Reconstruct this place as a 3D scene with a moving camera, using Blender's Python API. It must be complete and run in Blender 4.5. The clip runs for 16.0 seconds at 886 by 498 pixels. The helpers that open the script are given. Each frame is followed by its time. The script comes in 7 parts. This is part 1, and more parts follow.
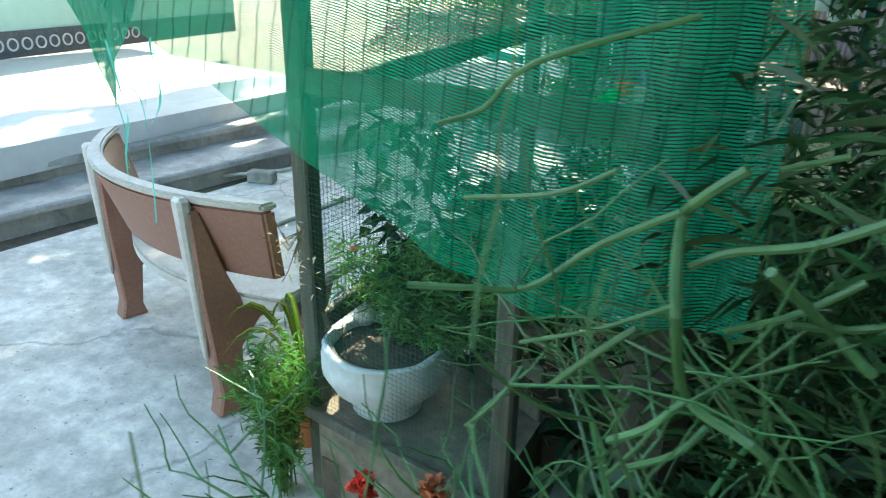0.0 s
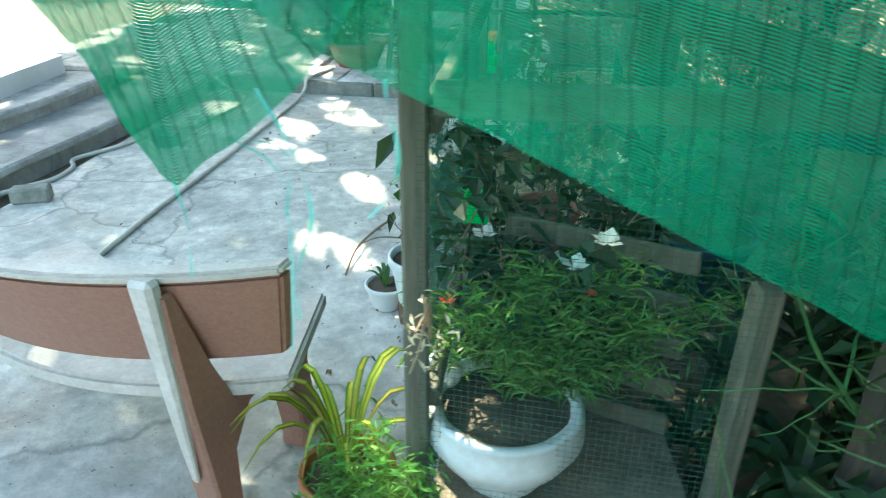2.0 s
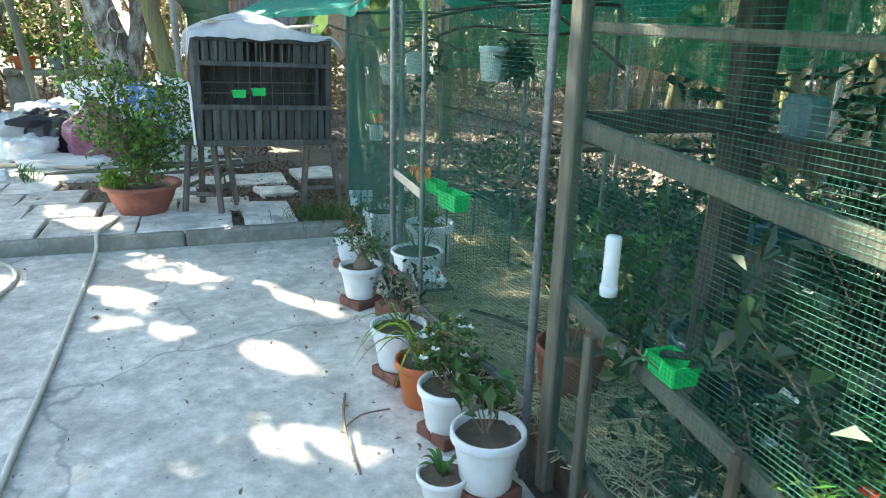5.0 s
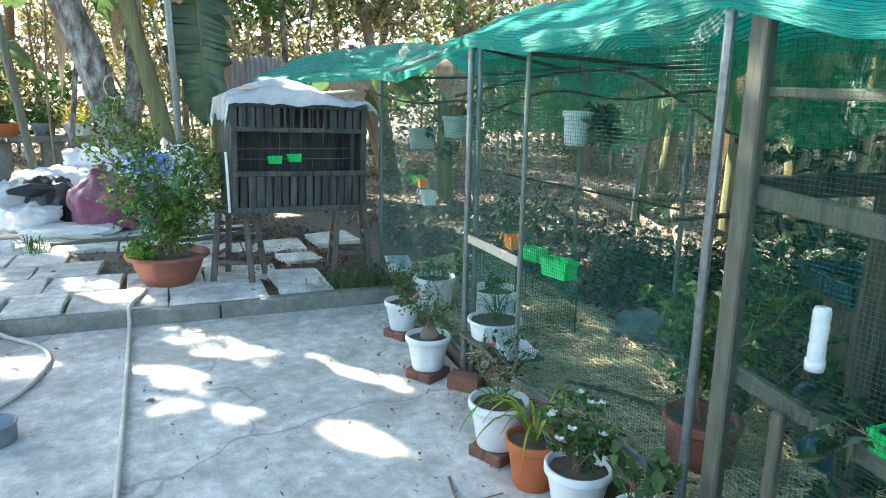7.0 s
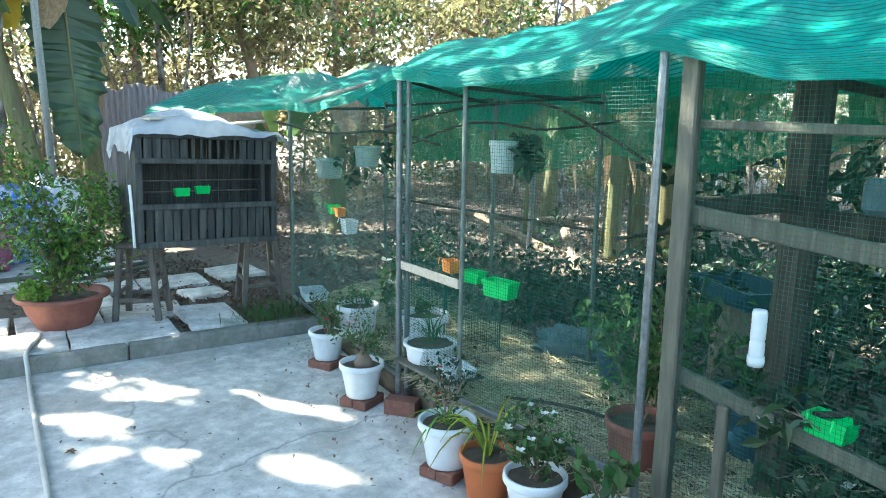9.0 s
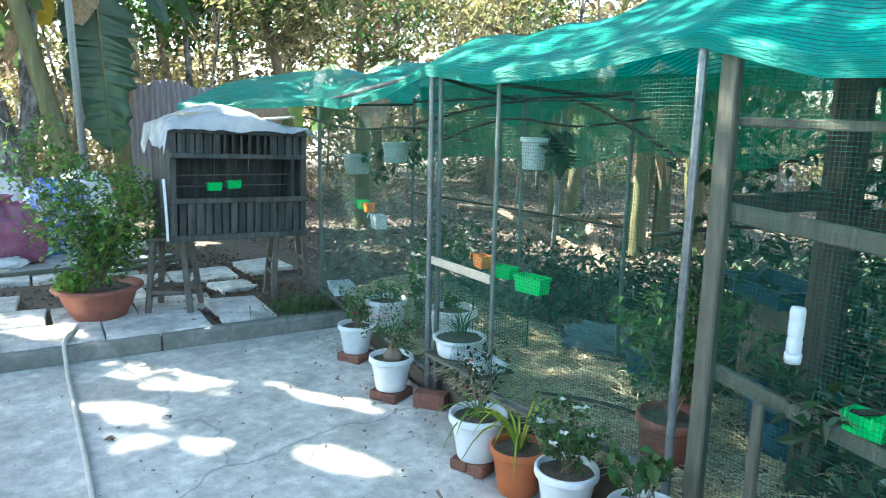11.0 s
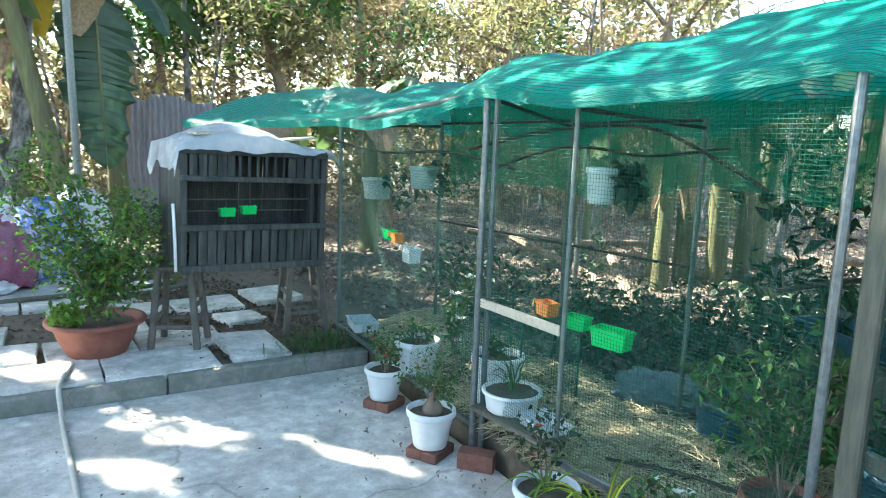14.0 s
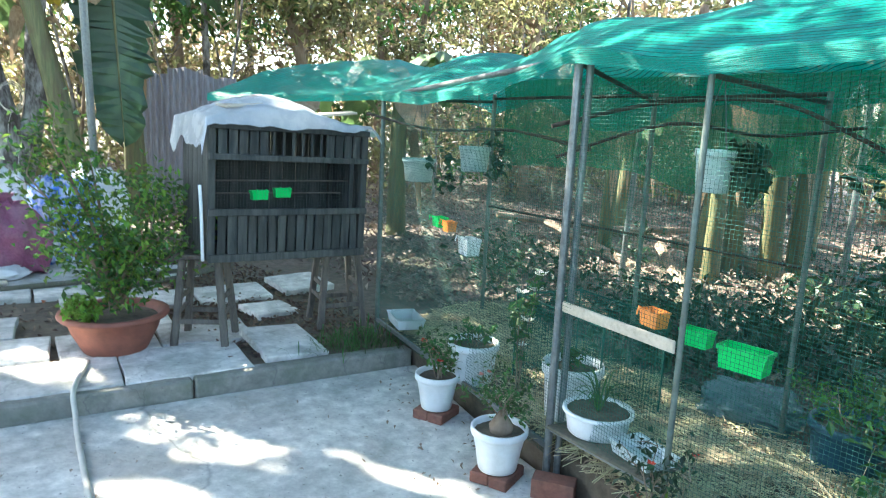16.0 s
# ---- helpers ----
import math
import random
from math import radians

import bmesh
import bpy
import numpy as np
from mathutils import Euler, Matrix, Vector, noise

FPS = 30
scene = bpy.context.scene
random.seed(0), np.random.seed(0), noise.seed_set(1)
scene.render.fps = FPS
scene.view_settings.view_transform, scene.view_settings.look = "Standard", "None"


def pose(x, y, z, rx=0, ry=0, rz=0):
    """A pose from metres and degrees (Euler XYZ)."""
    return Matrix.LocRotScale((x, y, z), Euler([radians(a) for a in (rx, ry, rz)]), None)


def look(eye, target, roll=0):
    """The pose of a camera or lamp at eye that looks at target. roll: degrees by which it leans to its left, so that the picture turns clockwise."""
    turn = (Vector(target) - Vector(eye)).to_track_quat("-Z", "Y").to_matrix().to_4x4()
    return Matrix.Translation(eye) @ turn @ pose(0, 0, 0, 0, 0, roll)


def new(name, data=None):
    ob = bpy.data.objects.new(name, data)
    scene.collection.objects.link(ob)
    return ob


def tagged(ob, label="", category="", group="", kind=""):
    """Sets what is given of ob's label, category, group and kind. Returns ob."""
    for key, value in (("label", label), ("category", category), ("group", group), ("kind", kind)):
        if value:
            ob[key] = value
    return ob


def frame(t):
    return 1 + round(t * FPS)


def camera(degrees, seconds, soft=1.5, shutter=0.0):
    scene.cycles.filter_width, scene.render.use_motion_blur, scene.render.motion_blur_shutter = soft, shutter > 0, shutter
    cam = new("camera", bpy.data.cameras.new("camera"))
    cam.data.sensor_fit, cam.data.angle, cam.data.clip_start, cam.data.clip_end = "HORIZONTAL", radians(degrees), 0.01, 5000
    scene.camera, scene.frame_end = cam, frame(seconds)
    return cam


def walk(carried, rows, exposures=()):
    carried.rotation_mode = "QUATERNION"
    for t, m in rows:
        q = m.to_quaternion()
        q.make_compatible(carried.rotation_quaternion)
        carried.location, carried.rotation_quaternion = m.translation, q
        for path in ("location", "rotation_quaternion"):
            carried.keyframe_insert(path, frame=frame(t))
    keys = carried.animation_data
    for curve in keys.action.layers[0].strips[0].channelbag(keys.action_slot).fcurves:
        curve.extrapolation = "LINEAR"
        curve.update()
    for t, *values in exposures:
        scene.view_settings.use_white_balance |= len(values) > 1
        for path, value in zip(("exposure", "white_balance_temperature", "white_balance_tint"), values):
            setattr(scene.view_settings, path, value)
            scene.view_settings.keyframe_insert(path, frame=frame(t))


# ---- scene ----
cam = camera(66.3, 16.0, soft=1.0, shutter=0.4)
PATH = [
    (0, (1.755, -1.207, 1.492), (0.927, 0.442, 0.72), 1.1),
    (0.5, (1.548, -1.167, 1.488), (0.793, 0.494, 0.667), -0.4),
    (1, (1.302, -1.048, 1.473), (0.787, 0.693, 0.635), 2.1),
    (1.5, (1.064, -0.996, 1.48), (0.794, 0.786, 0.612), 2.5),
    (2, (0.758, -1.013, 1.531), (0.74, 0.762, 0.61), 0.5),
    (2.5, (0.495, -0.907, 1.526), (0.603, 0.853, 0.582), 0.9),
    (3, (0.297, -0.794, 1.535), (0.568, 0.954, 0.603), 2.3),
    (3.5, (0.049, -0.72, 1.531), (0.717, 0.971, 0.698), -1.2),
    (4, (-0.16, -0.616, 1.509), (0.677, 1.016, 0.711), 1.3),
    (4.5, (-0.284, -0.428, 1.545), (0.534, 1.28, 0.903), -0.2),
    (4.7, (-0.343, -0.386, 1.548), (0.501, 1.314, 0.918), 0.6),
    (6.8, (-0.89, 0.024, 1.528), (0.108, 1.706, 1.111), 0.6),
    (7, (-0.901, 0.074, 1.543), (0.096, 1.752, 1.106), 1.1),
    (7.5, (-0.97, 0.126, 1.537), (0.135, 1.747, 1.147), 1.8),
    (8, (-1.074, 0.153, 1.547), (0.176, 1.67, 1.178), 0.8),
    (8.2, (-1.108, 0.159, 1.546), (0.166, 1.652, 1.158), 0.4),
    (10.3, (-1.239, 0.171, 1.548), (0.093, 1.637, 1.271), 1.8),
    (10.5, (-1.245, 0.173, 1.549), (0.074, 1.645, 1.246), 1.3),
    (11, (-1.258, 0.179, 1.545), (-0.006, 1.696, 1.184), 1.2),
    (11.5, (-1.258, 0.19, 1.543), (-0.089, 1.765, 1.155), 1.6),
    (12, (-1.28, 0.191, 1.548), (-0.259, 1.874, 1.194), 1.5),
    (12.5, (-1.252, 0.238, 1.556), (-0.258, 1.931, 1.176), 1.6),
    (13, (-1.117, 0.399, 1.563), (-0.067, 2.08, 1.293), 0.7),
    (13.5, (-1.101, 0.538, 1.561), (0.031, 2.156, 1.243), 2.4),
    (14, (-1.23, 0.698, 1.572), (0.054, 2.201, 1.265), 2.2),
    (14.5, (-1.244, 0.819, 1.542), (0.066, 2.285, 1.177), 2.7),
    (15, (-1.212, 0.965, 1.548), (0.033, 2.492, 1.208), 2.8),
    (15.5, (-1.144, 1.12, 1.57), (0.074, 2.674, 1.251), 0.8),
    (16, (-1.122, 1.238, 1.537), (0.131, 2.754, 1.174), 2.8),
]
EXPOSURES = [(0.0, 2.75, 6900, -5), (0.5, 3.2, 6900, 0), (1.0, 2.65, 7050, -6), (2.0, 2.92, 7050, -7), (2.5, 2.9, 7050, -7), (3.0, 2.75, 7000, -5), (4.0, 2.7, 7000, -4), (4.5, 2.78, 6950, 0), (7.0, 2.78, 6650, 4), (10.5, 2.88, 6300, 0), (12.5, 2.68, 6500, 6), (14.5, 2.82, 6450, 2), (16.0, 2.85, 6450, 4)]
walk(cam, [(t, look(eye, target, roll)) for t, eye, target, roll in PATH], EXPOSURES)


# ---- place ----
SUN_EL, SUN_TO = radians(42), Vector((-0.447, 0.894, 0)).normalized()
TO_SUN = Vector((SUN_TO.x * math.cos(SUN_EL), SUN_TO.y * math.cos(SUN_EL), math.sin(SUN_EL)))

world = bpy.data.worlds.new("World")
scene.world = world
world.use_nodes = True
wn = world.node_tree
sky = wn.nodes.new("ShaderNodeTexSky")
sky.sky_type, sky.sun_disc = "NISHITA", False
sky.sun_elevation, sky.sun_rotation = SUN_EL, math.atan2(SUN_TO.x, SUN_TO.y)
wn.links.new(sky.outputs[0], wn.nodes["Background"].inputs[0])
wn.nodes["Background"].inputs[1].default_value = 0.15

sun = new("sun", bpy.data.lights.new("sun", "SUN"))
sun.data.energy, sun.data.angle, sun.data.color = 5.0, radians(0.5), (1.0, 0.93, 0.82)
sun.matrix_world = look(TO_SUN * 30, (0, 0, 0))


# ---- materials ----
def mat(name, c1, c2, scale=20.0, rough=0.8, metal=0.0, bump=0.15, stain=None, stain_scale=2.0, stain_amt=0.5,
        stretch=(1, 1, 1), vary=0.0, translucent=0.0, island=False, rough2=None):
    m = bpy.data.materials.new(name)
    m.use_nodes = True
    nt = m.node_tree
    N, L = nt.nodes, nt.links
    p = N["Principled BSDF"]
    out = N["Material Output"]
    tc, mp, info = N.new("ShaderNodeTexCoord"), N.new("ShaderNodeMapping"), N.new("ShaderNodeObjectInfo")
    mp.inputs["Scale"].default_value = stretch
    off = N.new("ShaderNodeVectorMath")
    off.operation = "MULTIPLY_ADD"
    L.new(info.outputs["Random"], off.inputs[0])
    off.inputs[1].default_value = (17.0, 9.0, 5.0)
    L.new(tc.outputs["Object"], off.inputs[2])
    L.new(off.outputs[0], mp.inputs["Vector"])
    n1 = N.new("ShaderNodeTexNoise")
    n1.inputs["Scale"].default_value, n1.inputs["Detail"].default_value = scale, 8
    n1.inputs["Roughness"].default_value = 0.65
    L.new(mp.outputs[0], n1.inputs["Vector"])
    r = N.new("ShaderNodeValToRGB")
    r.color_ramp.elements[0].position, r.color_ramp.elements[1].position = 0.3, 0.7
    r.color_ramp.elements[0].color, r.color_ramp.elements[1].color = (*c1, 1), (*c2, 1)
    L.new(n1.outputs["Fac"], r.inputs[0])
    col = r.outputs[0]
    if stain is not None:
        n2 = N.new("ShaderNodeTexNoise")
        n2.inputs["Scale"].default_value, n2.inputs["Detail"].default_value = stain_scale, 6
        n2.inputs["Roughness"].default_value = 0.7
        L.new(mp.outputs[0], n2.inputs["Vector"])
        r2 = N.new("ShaderNodeValToRGB")
        r2.color_ramp.elements[0].position, r2.color_ramp.elements[1].position = 0.42, 0.66
        r2.color_ramp.elements[0].color, r2.color_ramp.elements[1].color = (0, 0, 0, 1), (stain_amt,) * 3 + (1,)
        L.new(n2.outputs["Fac"], r2.inputs[0])
        mx = N.new("ShaderNodeMix")
        mx.data_type = "RGBA"
        L.new(r2.outputs[0], mx.inputs["Factor"])
        L.new(col, mx.inputs[6])
        mx.inputs[7].default_value = (*stain, 1)
        col = mx.outputs[2]
    if vary:
        hs = N.new("ShaderNodeHueSaturation")
        mr = N.new("ShaderNodeMapRange")
        mr.inputs["To Min"].default_value, mr.inputs["To Max"].default_value = 1 - vary, 1 + vary
        if island:
            geo = N.new("ShaderNodeNewGeometry")
            L.new(geo.outputs["Random Per Island"], mr.inputs["Value"])
            mh = N.new("ShaderNodeMapRange")
            mh.inputs["To Min"].default_value, mh.inputs["To Max"].default_value = 0.47, 0.52
            L.new(geo.outputs["Random Per Island"], mh.inputs["Value"])
            L.new(mh.outputs[0], hs.inputs["Hue"])
        else:
            L.new(info.outputs["Random"], mr.inputs["Value"])
        L.new(mr.outputs[0], hs.inputs["Value"])
        L.new(col, hs.inputs["Color"])
        col = hs.outputs[0]
    L.new(col, p.inputs["Base Color"])
    p.inputs["Metallic"].default_value = metal
    rr = N.new("ShaderNodeMapRange")
    rr.inputs["To Min"].default_value, rr.inputs["To Max"].default_value = max(rough - 0.12, 0.05), min(rough + 0.1, 1)
    L.new(n1.outputs["Fac"], rr.inputs["Value"])
    L.new(rr.outputs[0], p.inputs["Roughness"])
    if bump:
        b = N.new("ShaderNodeBump")
        b.inputs["Strength"].default_value, b.inputs["Distance"].default_value = bump, 0.01
        L.new(n1.outputs["Fac"], b.inputs["Height"])
        L.new(b.outputs[0], p.inputs["Normal"])
    if translucent:
        tr, ms = N.new("ShaderNodeBsdfTranslucent"), N.new("ShaderNodeMixShader")
        L.new(col, tr.inputs["Color"])
        ms.inputs[0].default_value = translucent
        L.new(p.outputs[0], ms.inputs[1])
        L.new(tr.outputs[0], ms.inputs[2])
        L.new(ms.outputs[0], out.inputs[0])
    return m


def net_material(name, dark, light, open_frac, pitch, along=0, cord_w=0.1):
    """Knitted shade net: tapes along one way, thin cords across, gaps between."""
    m = bpy.data.materials.new(name)
    m.use_nodes = True
    nt = m.node_tree
    N, L = nt.nodes, nt.links
    p, out = N["Principled BSDF"], N["Material Output"]
    uv = N.new("ShaderNodeUVMap")
    wob = N.new("ShaderNodeTexNoise")
    wob.inputs["Scale"].default_value, wob.inputs["Detail"].default_value = 9.0, 4
    L.new(uv.outputs[0], wob.inputs["Vector"])
    add = N.new("ShaderNodeVectorMath")
    add.operation = "MULTIPLY_ADD"
    L.new(wob.outputs["Color"], add.inputs[0])
    add.inputs[1].default_value = (0.02, 0.02, 0.0)
    L.new(uv.outputs[0], add.inputs[2])
    sep = N.new("ShaderNodeSeparateXYZ")
    L.new(add.outputs[0], sep.inputs[0])

    def saw(axis, width):
        a = N.new("ShaderNodeMath")
        a.operation = "MULTIPLY"
        L.new(sep.outputs[axis], a.inputs[0])
        a.inputs[1].default_value = 1.0 / width
        b = N.new("ShaderNodeMath")
        b.operation = "FRACT"
        L.new(a.outputs[0], b.inputs[0])
        return b.outputs[0]

    def above(v, lim):
        a = N.new("ShaderNodeMath")
        a.operation = "GREATER_THAN"
        L.new(v, a.inputs[0])
        a.inputs[1].default_value = lim
        return a.outputs[0]

    cord = above(saw(along, pitch), 1 - cord_w)
    tape = above(saw(1 - along, 0.0042), open_frac)
    solid = N.new("ShaderNodeMath")
    solid.operation = "MAXIMUM"
    L.new(cord, solid.inputs[0])
    L.new(tape, solid.inputs[1])
    n = N.new("ShaderNodeTexNoise")
    n.inputs["Scale"].default_value, n.inputs["Detail"].default_value, n.inputs["Roughness"].default_value = (26.0 if along else 4.0), 9, 0.85
    L.new(uv.outputs[0], n.inputs["Vector"])
    ramp = N.new("ShaderNodeValToRGB")
    ramp.color_ramp.elements[0].position, ramp.color_ramp.elements[1].position = 0.3, 0.7
    ramp.color_ramp.elements[0].color, ramp.color_ramp.elements[1].color = (*dark, 1), (*light, 1)
    L.new(n.outputs["Fac"], ramp.inputs[0])
    mc = N.new("ShaderNodeMix")
    mc.data_type = "RGBA"
    L.new(cord, mc.inputs["Factor"])
    L.new(ramp.outputs[0], mc.inputs[6])
    mc.inputs[7].default_value = (dark[0] * 0.4, dark[1] * 0.45, dark[2] * 0.45, 1)
    L.new(mc.outputs[2], p.inputs["Base Color"])
    p.inputs["Roughness"].default_value = 0.5
    cr, bp = N.new("ShaderNodeTexNoise"), N.new("ShaderNodeBump")
    cr.inputs["Scale"].default_value, cr.inputs["Detail"].default_value = 22.0, 6
    bp.inputs["Strength"].default_value, bp.inputs["Distance"].default_value = 0.7, 0.03
    L.new(uv.outputs[0], cr.inputs["Vector"])
    L.new(cr.outputs["Fac"], bp.inputs["Height"])
    L.new(bp.outputs[0], p.inputs["Normal"])
    tl, m1, m2, tp = (N.new(k) for k in ("ShaderNodeBsdfTranslucent", "ShaderNodeMixShader", "ShaderNodeMixShader", "ShaderNodeBsdfTransparent"))
    L.new(mc.outputs[2], tl.inputs["Color"])
    m1.inputs[0].default_value = 0.45
    L.new(p.outputs[0], m1.inputs[1])
    L.new(tl.outputs[0], m1.inputs[2])
    L.new(solid.outputs[0], m2.inputs[0])
    L.new(tp.outputs[0], m2.inputs[1])
    L.new(m1.outputs[0], m2.inputs[2])
    L.new(m2.outputs[0], out.inputs[0])
    return m


CONCRETE = mat("concrete", (0.42, 0.405, 0.37), (0.82, 0.775, 0.705), 13, 0.85, bump=1.0, stain=(0.29, 0.285, 0.255), stain_scale=3.2, stain_amt=0.8)


def wear(m, crack_scale, crack_amt, speck_scale, speck_amt, blotch=(0.55, 0.50, 0.44)):
    """Adds hairline cracks, dark specks and warm worn blotches to a material."""
    N, L = m.node_tree.nodes, m.node_tree.links
    p = N["Principled BSDF"]
    col = p.inputs["Base Color"].links[0].from_socket
    tc, warp, add = N.new("ShaderNodeTexCoord"), N.new("ShaderNodeTexNoise"), N.new("ShaderNodeVectorMath")
    warp.inputs["Scale"].default_value, warp.inputs["Detail"].default_value = 2.5, 8
    add.operation = "MULTIPLY_ADD"
    L.new(tc.outputs["Object"], warp.inputs["Vector"])
    L.new(warp.outputs["Color"], add.inputs[0])
    add.inputs[1].default_value = (0.5, 0.5, 0.5)
    L.new(tc.outputs["Object"], add.inputs[2])
    vor = N.new("ShaderNodeTexVoronoi")
    vor.feature = "DISTANCE_TO_EDGE"
    vor.inputs["Scale"].default_value = crack_scale
    L.new(add.outputs[0], vor.inputs["Vector"])
    sp, bl = N.new("ShaderNodeTexNoise"), N.new("ShaderNodeTexNoise")
    sp.inputs["Scale"].default_value, sp.inputs["Detail"].default_value = speck_scale, 3
    bl.inputs["Scale"].default_value, bl.inputs["Detail"].default_value, bl.inputs["Roughness"].default_value = 1.1, 9, 0.75
    L.new(tc.outputs["Object"], sp.inputs["Vector"])
    L.new(add.outputs[0], bl.inputs["Vector"])
    for src, lo, hi, amt, dark in ((bl.outputs["Fac"], 0.54, 0.66, 0.55, blotch), (vor.outputs["Distance"], 0.010, 0.0, crack_amt, (0.10, 0.10, 0.095)), (sp.outputs["Fac"], 0.66, 0.72, speck_amt, (0.13, 0.13, 0.12))):
        mr, mx = N.new("ShaderNodeMapRange"), N.new("ShaderNodeMix")
        mr.inputs["From Min"].default_value, mr.inputs["From Max"].default_value, mr.inputs["To Max"].default_value = lo, hi, amt
        mx.data_type = "RGBA"
        L.new(src, mr.inputs["Value"])
        L.new(mr.outputs[0], mx.inputs["Factor"])
        L.new(col, mx.inputs[6])
        mx.inputs[7].default_value = (*dark, 1)
        col = mx.outputs[2]
    L.new(col, p.inputs["Base Color"])


wear(CONCRETE, 0.55, 0.5, 42, 0.75, (0.46, 0.40, 0.33))
KERB = mat("kerb_concrete", (0.165, 0.16, 0.14), (0.32, 0.305, 0.27), 14, 0.9, bump=0.5, stain=(0.12, 0.14, 0.10), stain_scale=4, stain_amt=0.7)
STEP = mat("step_concrete", (0.36, 0.34, 0.32), (0.52, 0.49, 0.46), 9, 0.85, bump=0.35, stain=(0.16, 0.16, 0.15), stain_scale=2.5, stain_amt=0.7)
SLAB = mat("paving_slab", (0.47, 0.45, 0.42), (0.80, 0.77, 0.72), 9, 0.88, bump=0.8, stain=(0.24, 0.245, 0.21), stain_scale=4, stain_amt=0.8, vary=0.2)
wear(STEP, 1.2, 0.4, 30, 0.5, (0.20, 0.19, 0.18))
wear(SLAB, 1.5, 0.3, 34, 0.5, (0.24, 0.25, 0.21))
wear(KERB, 2.0, 0.5, 40, 0.5, (0.17, 0.18, 0.14))
TILE = mat("porch_tile", (0.62, 0.60, 0.60), (0.72, 0.70, 0.70), 5, 0.35, bump=0.05, stain=(0.5, 0.48, 0.46))
SOIL = mat("soil", (0.05, 0.04, 0.028), (0.13, 0.10, 0.07), 18, 0.95, bump=0.9, stain=(0.20, 0.16, 0.11), stain_scale=6)
EARTH = mat("tan_earth", (0.15, 0.12, 0.09), (0.31, 0.26, 0.195), 22, 0.95, bump=0.9, stain=(0.09, 0.08, 0.05), stain_scale=7, stain_amt=0.6)
LITTER = mat("leaf_litter_ground", (0.075, 0.055, 0.042), (0.20, 0.155, 0.125), 14, 0.95, bump=0.9, stain=(0.07, 0.08, 0.04), stain_scale=0.7, stain_amt=0.7)
WOOD_GREY = mat("weathered_wood", (0.060, 0.056, 0.042), (0.16, 0.148, 0.11), 9, 0.85, bump=0.4, stretch=(6, 6, 0.7), stain=(0.09, 0.11, 0.07), stain_scale=3, stain_amt=0.6)
BARK_DARK = mat("dark_old_wood", (0.022, 0.018, 0.013), (0.06, 0.05, 0.036), 8, 0.9, bump=0.6, stretch=(4, 4, 0.6), stain=(0.09, 0.085, 0.06), stain_scale=4, stain_amt=0.5)
WOOD_HUTCH = mat("dark_hutch_wood", (0.012, 0.015, 0.0145), (0.043, 0.048, 0.044), 9, 0.75, bump=0.5, stretch=(5, 5, 0.6), stain=(0.12, 0.12, 0.105), stain_scale=4, stain_amt=0.5, vary=0.35)
WOOD_STOOL = mat("stool_wood", (0.055, 0.048, 0.042), (0.15, 0.125, 0.105), 10, 0.7, bump=0.3, stretch=(4, 4, 0.7), stain=(0.25, 0.22, 0.18), stain_scale=4, stain_amt=0.4)
WOOD_PALE = mat("pale_plank", (0.42, 0.36, 0.27), (0.60, 0.53, 0.42), 8, 0.8, bump=0.3, stretch=(1, 6, 6))
PIPE = mat("galvanised_pipe", (0.12, 0.14, 0.145), (0.25, 0.275, 0.28), 40, 0.42, metal=0.6, bump=0.05, stain=(0.25, 0.24, 0.22), stain_scale=9, stain_amt=0.5)
PIPE_DULL = mat("dull_green_pipe", (0.10, 0.14, 0.12), (0.19, 0.24, 0.21), 40, 0.55, metal=0.4, bump=0.1, stain=(0.12, 0.11, 0.09), stain_scale=9, stain_amt=0.5)
WIRE = mat("green_wire", (0.004, 0.075, 0.052), (0.011, 0.125, 0.09), 30, 0.75, bump=0)
HEXWIRE = mat("dark_wire", (0.08, 0.09, 0.09), (0.16, 0.175, 0.175), 30, 0.5, metal=0.5, bump=0)
NET = net_material("shade_net", (0.0, 0.26, 0.195), (0.004, 0.55, 0.43), 0.10, 0.024, 1, 0.20)
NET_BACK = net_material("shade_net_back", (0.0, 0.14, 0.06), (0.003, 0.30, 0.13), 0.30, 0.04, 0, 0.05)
NET_THIN = net_material("shade_net_thin", (0.0, 0.22, 0.11), (0.005, 0.43, 0.23), 0.42, 0.036, 0, 0.06)
NET_FLAP = net_material("shade_net_flap", (0.0, 0.20, 0.096), (0.004, 0.37, 0.19), 0.18, 0.027, 0, 0.08)
TERRAZZO = mat("red_terrazzo", (0.24, 0.105, 0.07), (0.32, 0.15, 0.105), 130, 0.5, bump=0.08, stain=(0.37, 0.22, 0.17), stain_scale=60, stain_amt=0.35)
BENCH_WHITE = mat("bench_white_edge", (0.46, 0.41, 0.37), (0.62, 0.56, 0.51), 60, 0.6, bump=0.15, stain=(0.36, 0.30, 0.26), stain_scale=9, stain_amt=0.5)
POT_WHITE = mat("white_plastic", (0.70, 0.73, 0.74), (0.80, 0.82, 0.82), 7, 0.42, bump=0.03, stain=(0.52, 0.52, 0.48), stain_scale=5, stain_amt=0.5)
POT_PALE = mat("pale_green_plastic", (0.40, 0.50, 0.47), (0.52, 0.61, 0.58), 7, 0.5, bump=0.03, stain=(0.30, 0.38, 0.34), stain_scale=5, stain_amt=0.5)
POT_ORANGE = mat("orange_clay", (0.42, 0.11, 0.034), (0.55, 0.165, 0.052), 12, 0.6, bump=0.1, stain=(0.36, 0.10, 0.04), stain_scale=6)
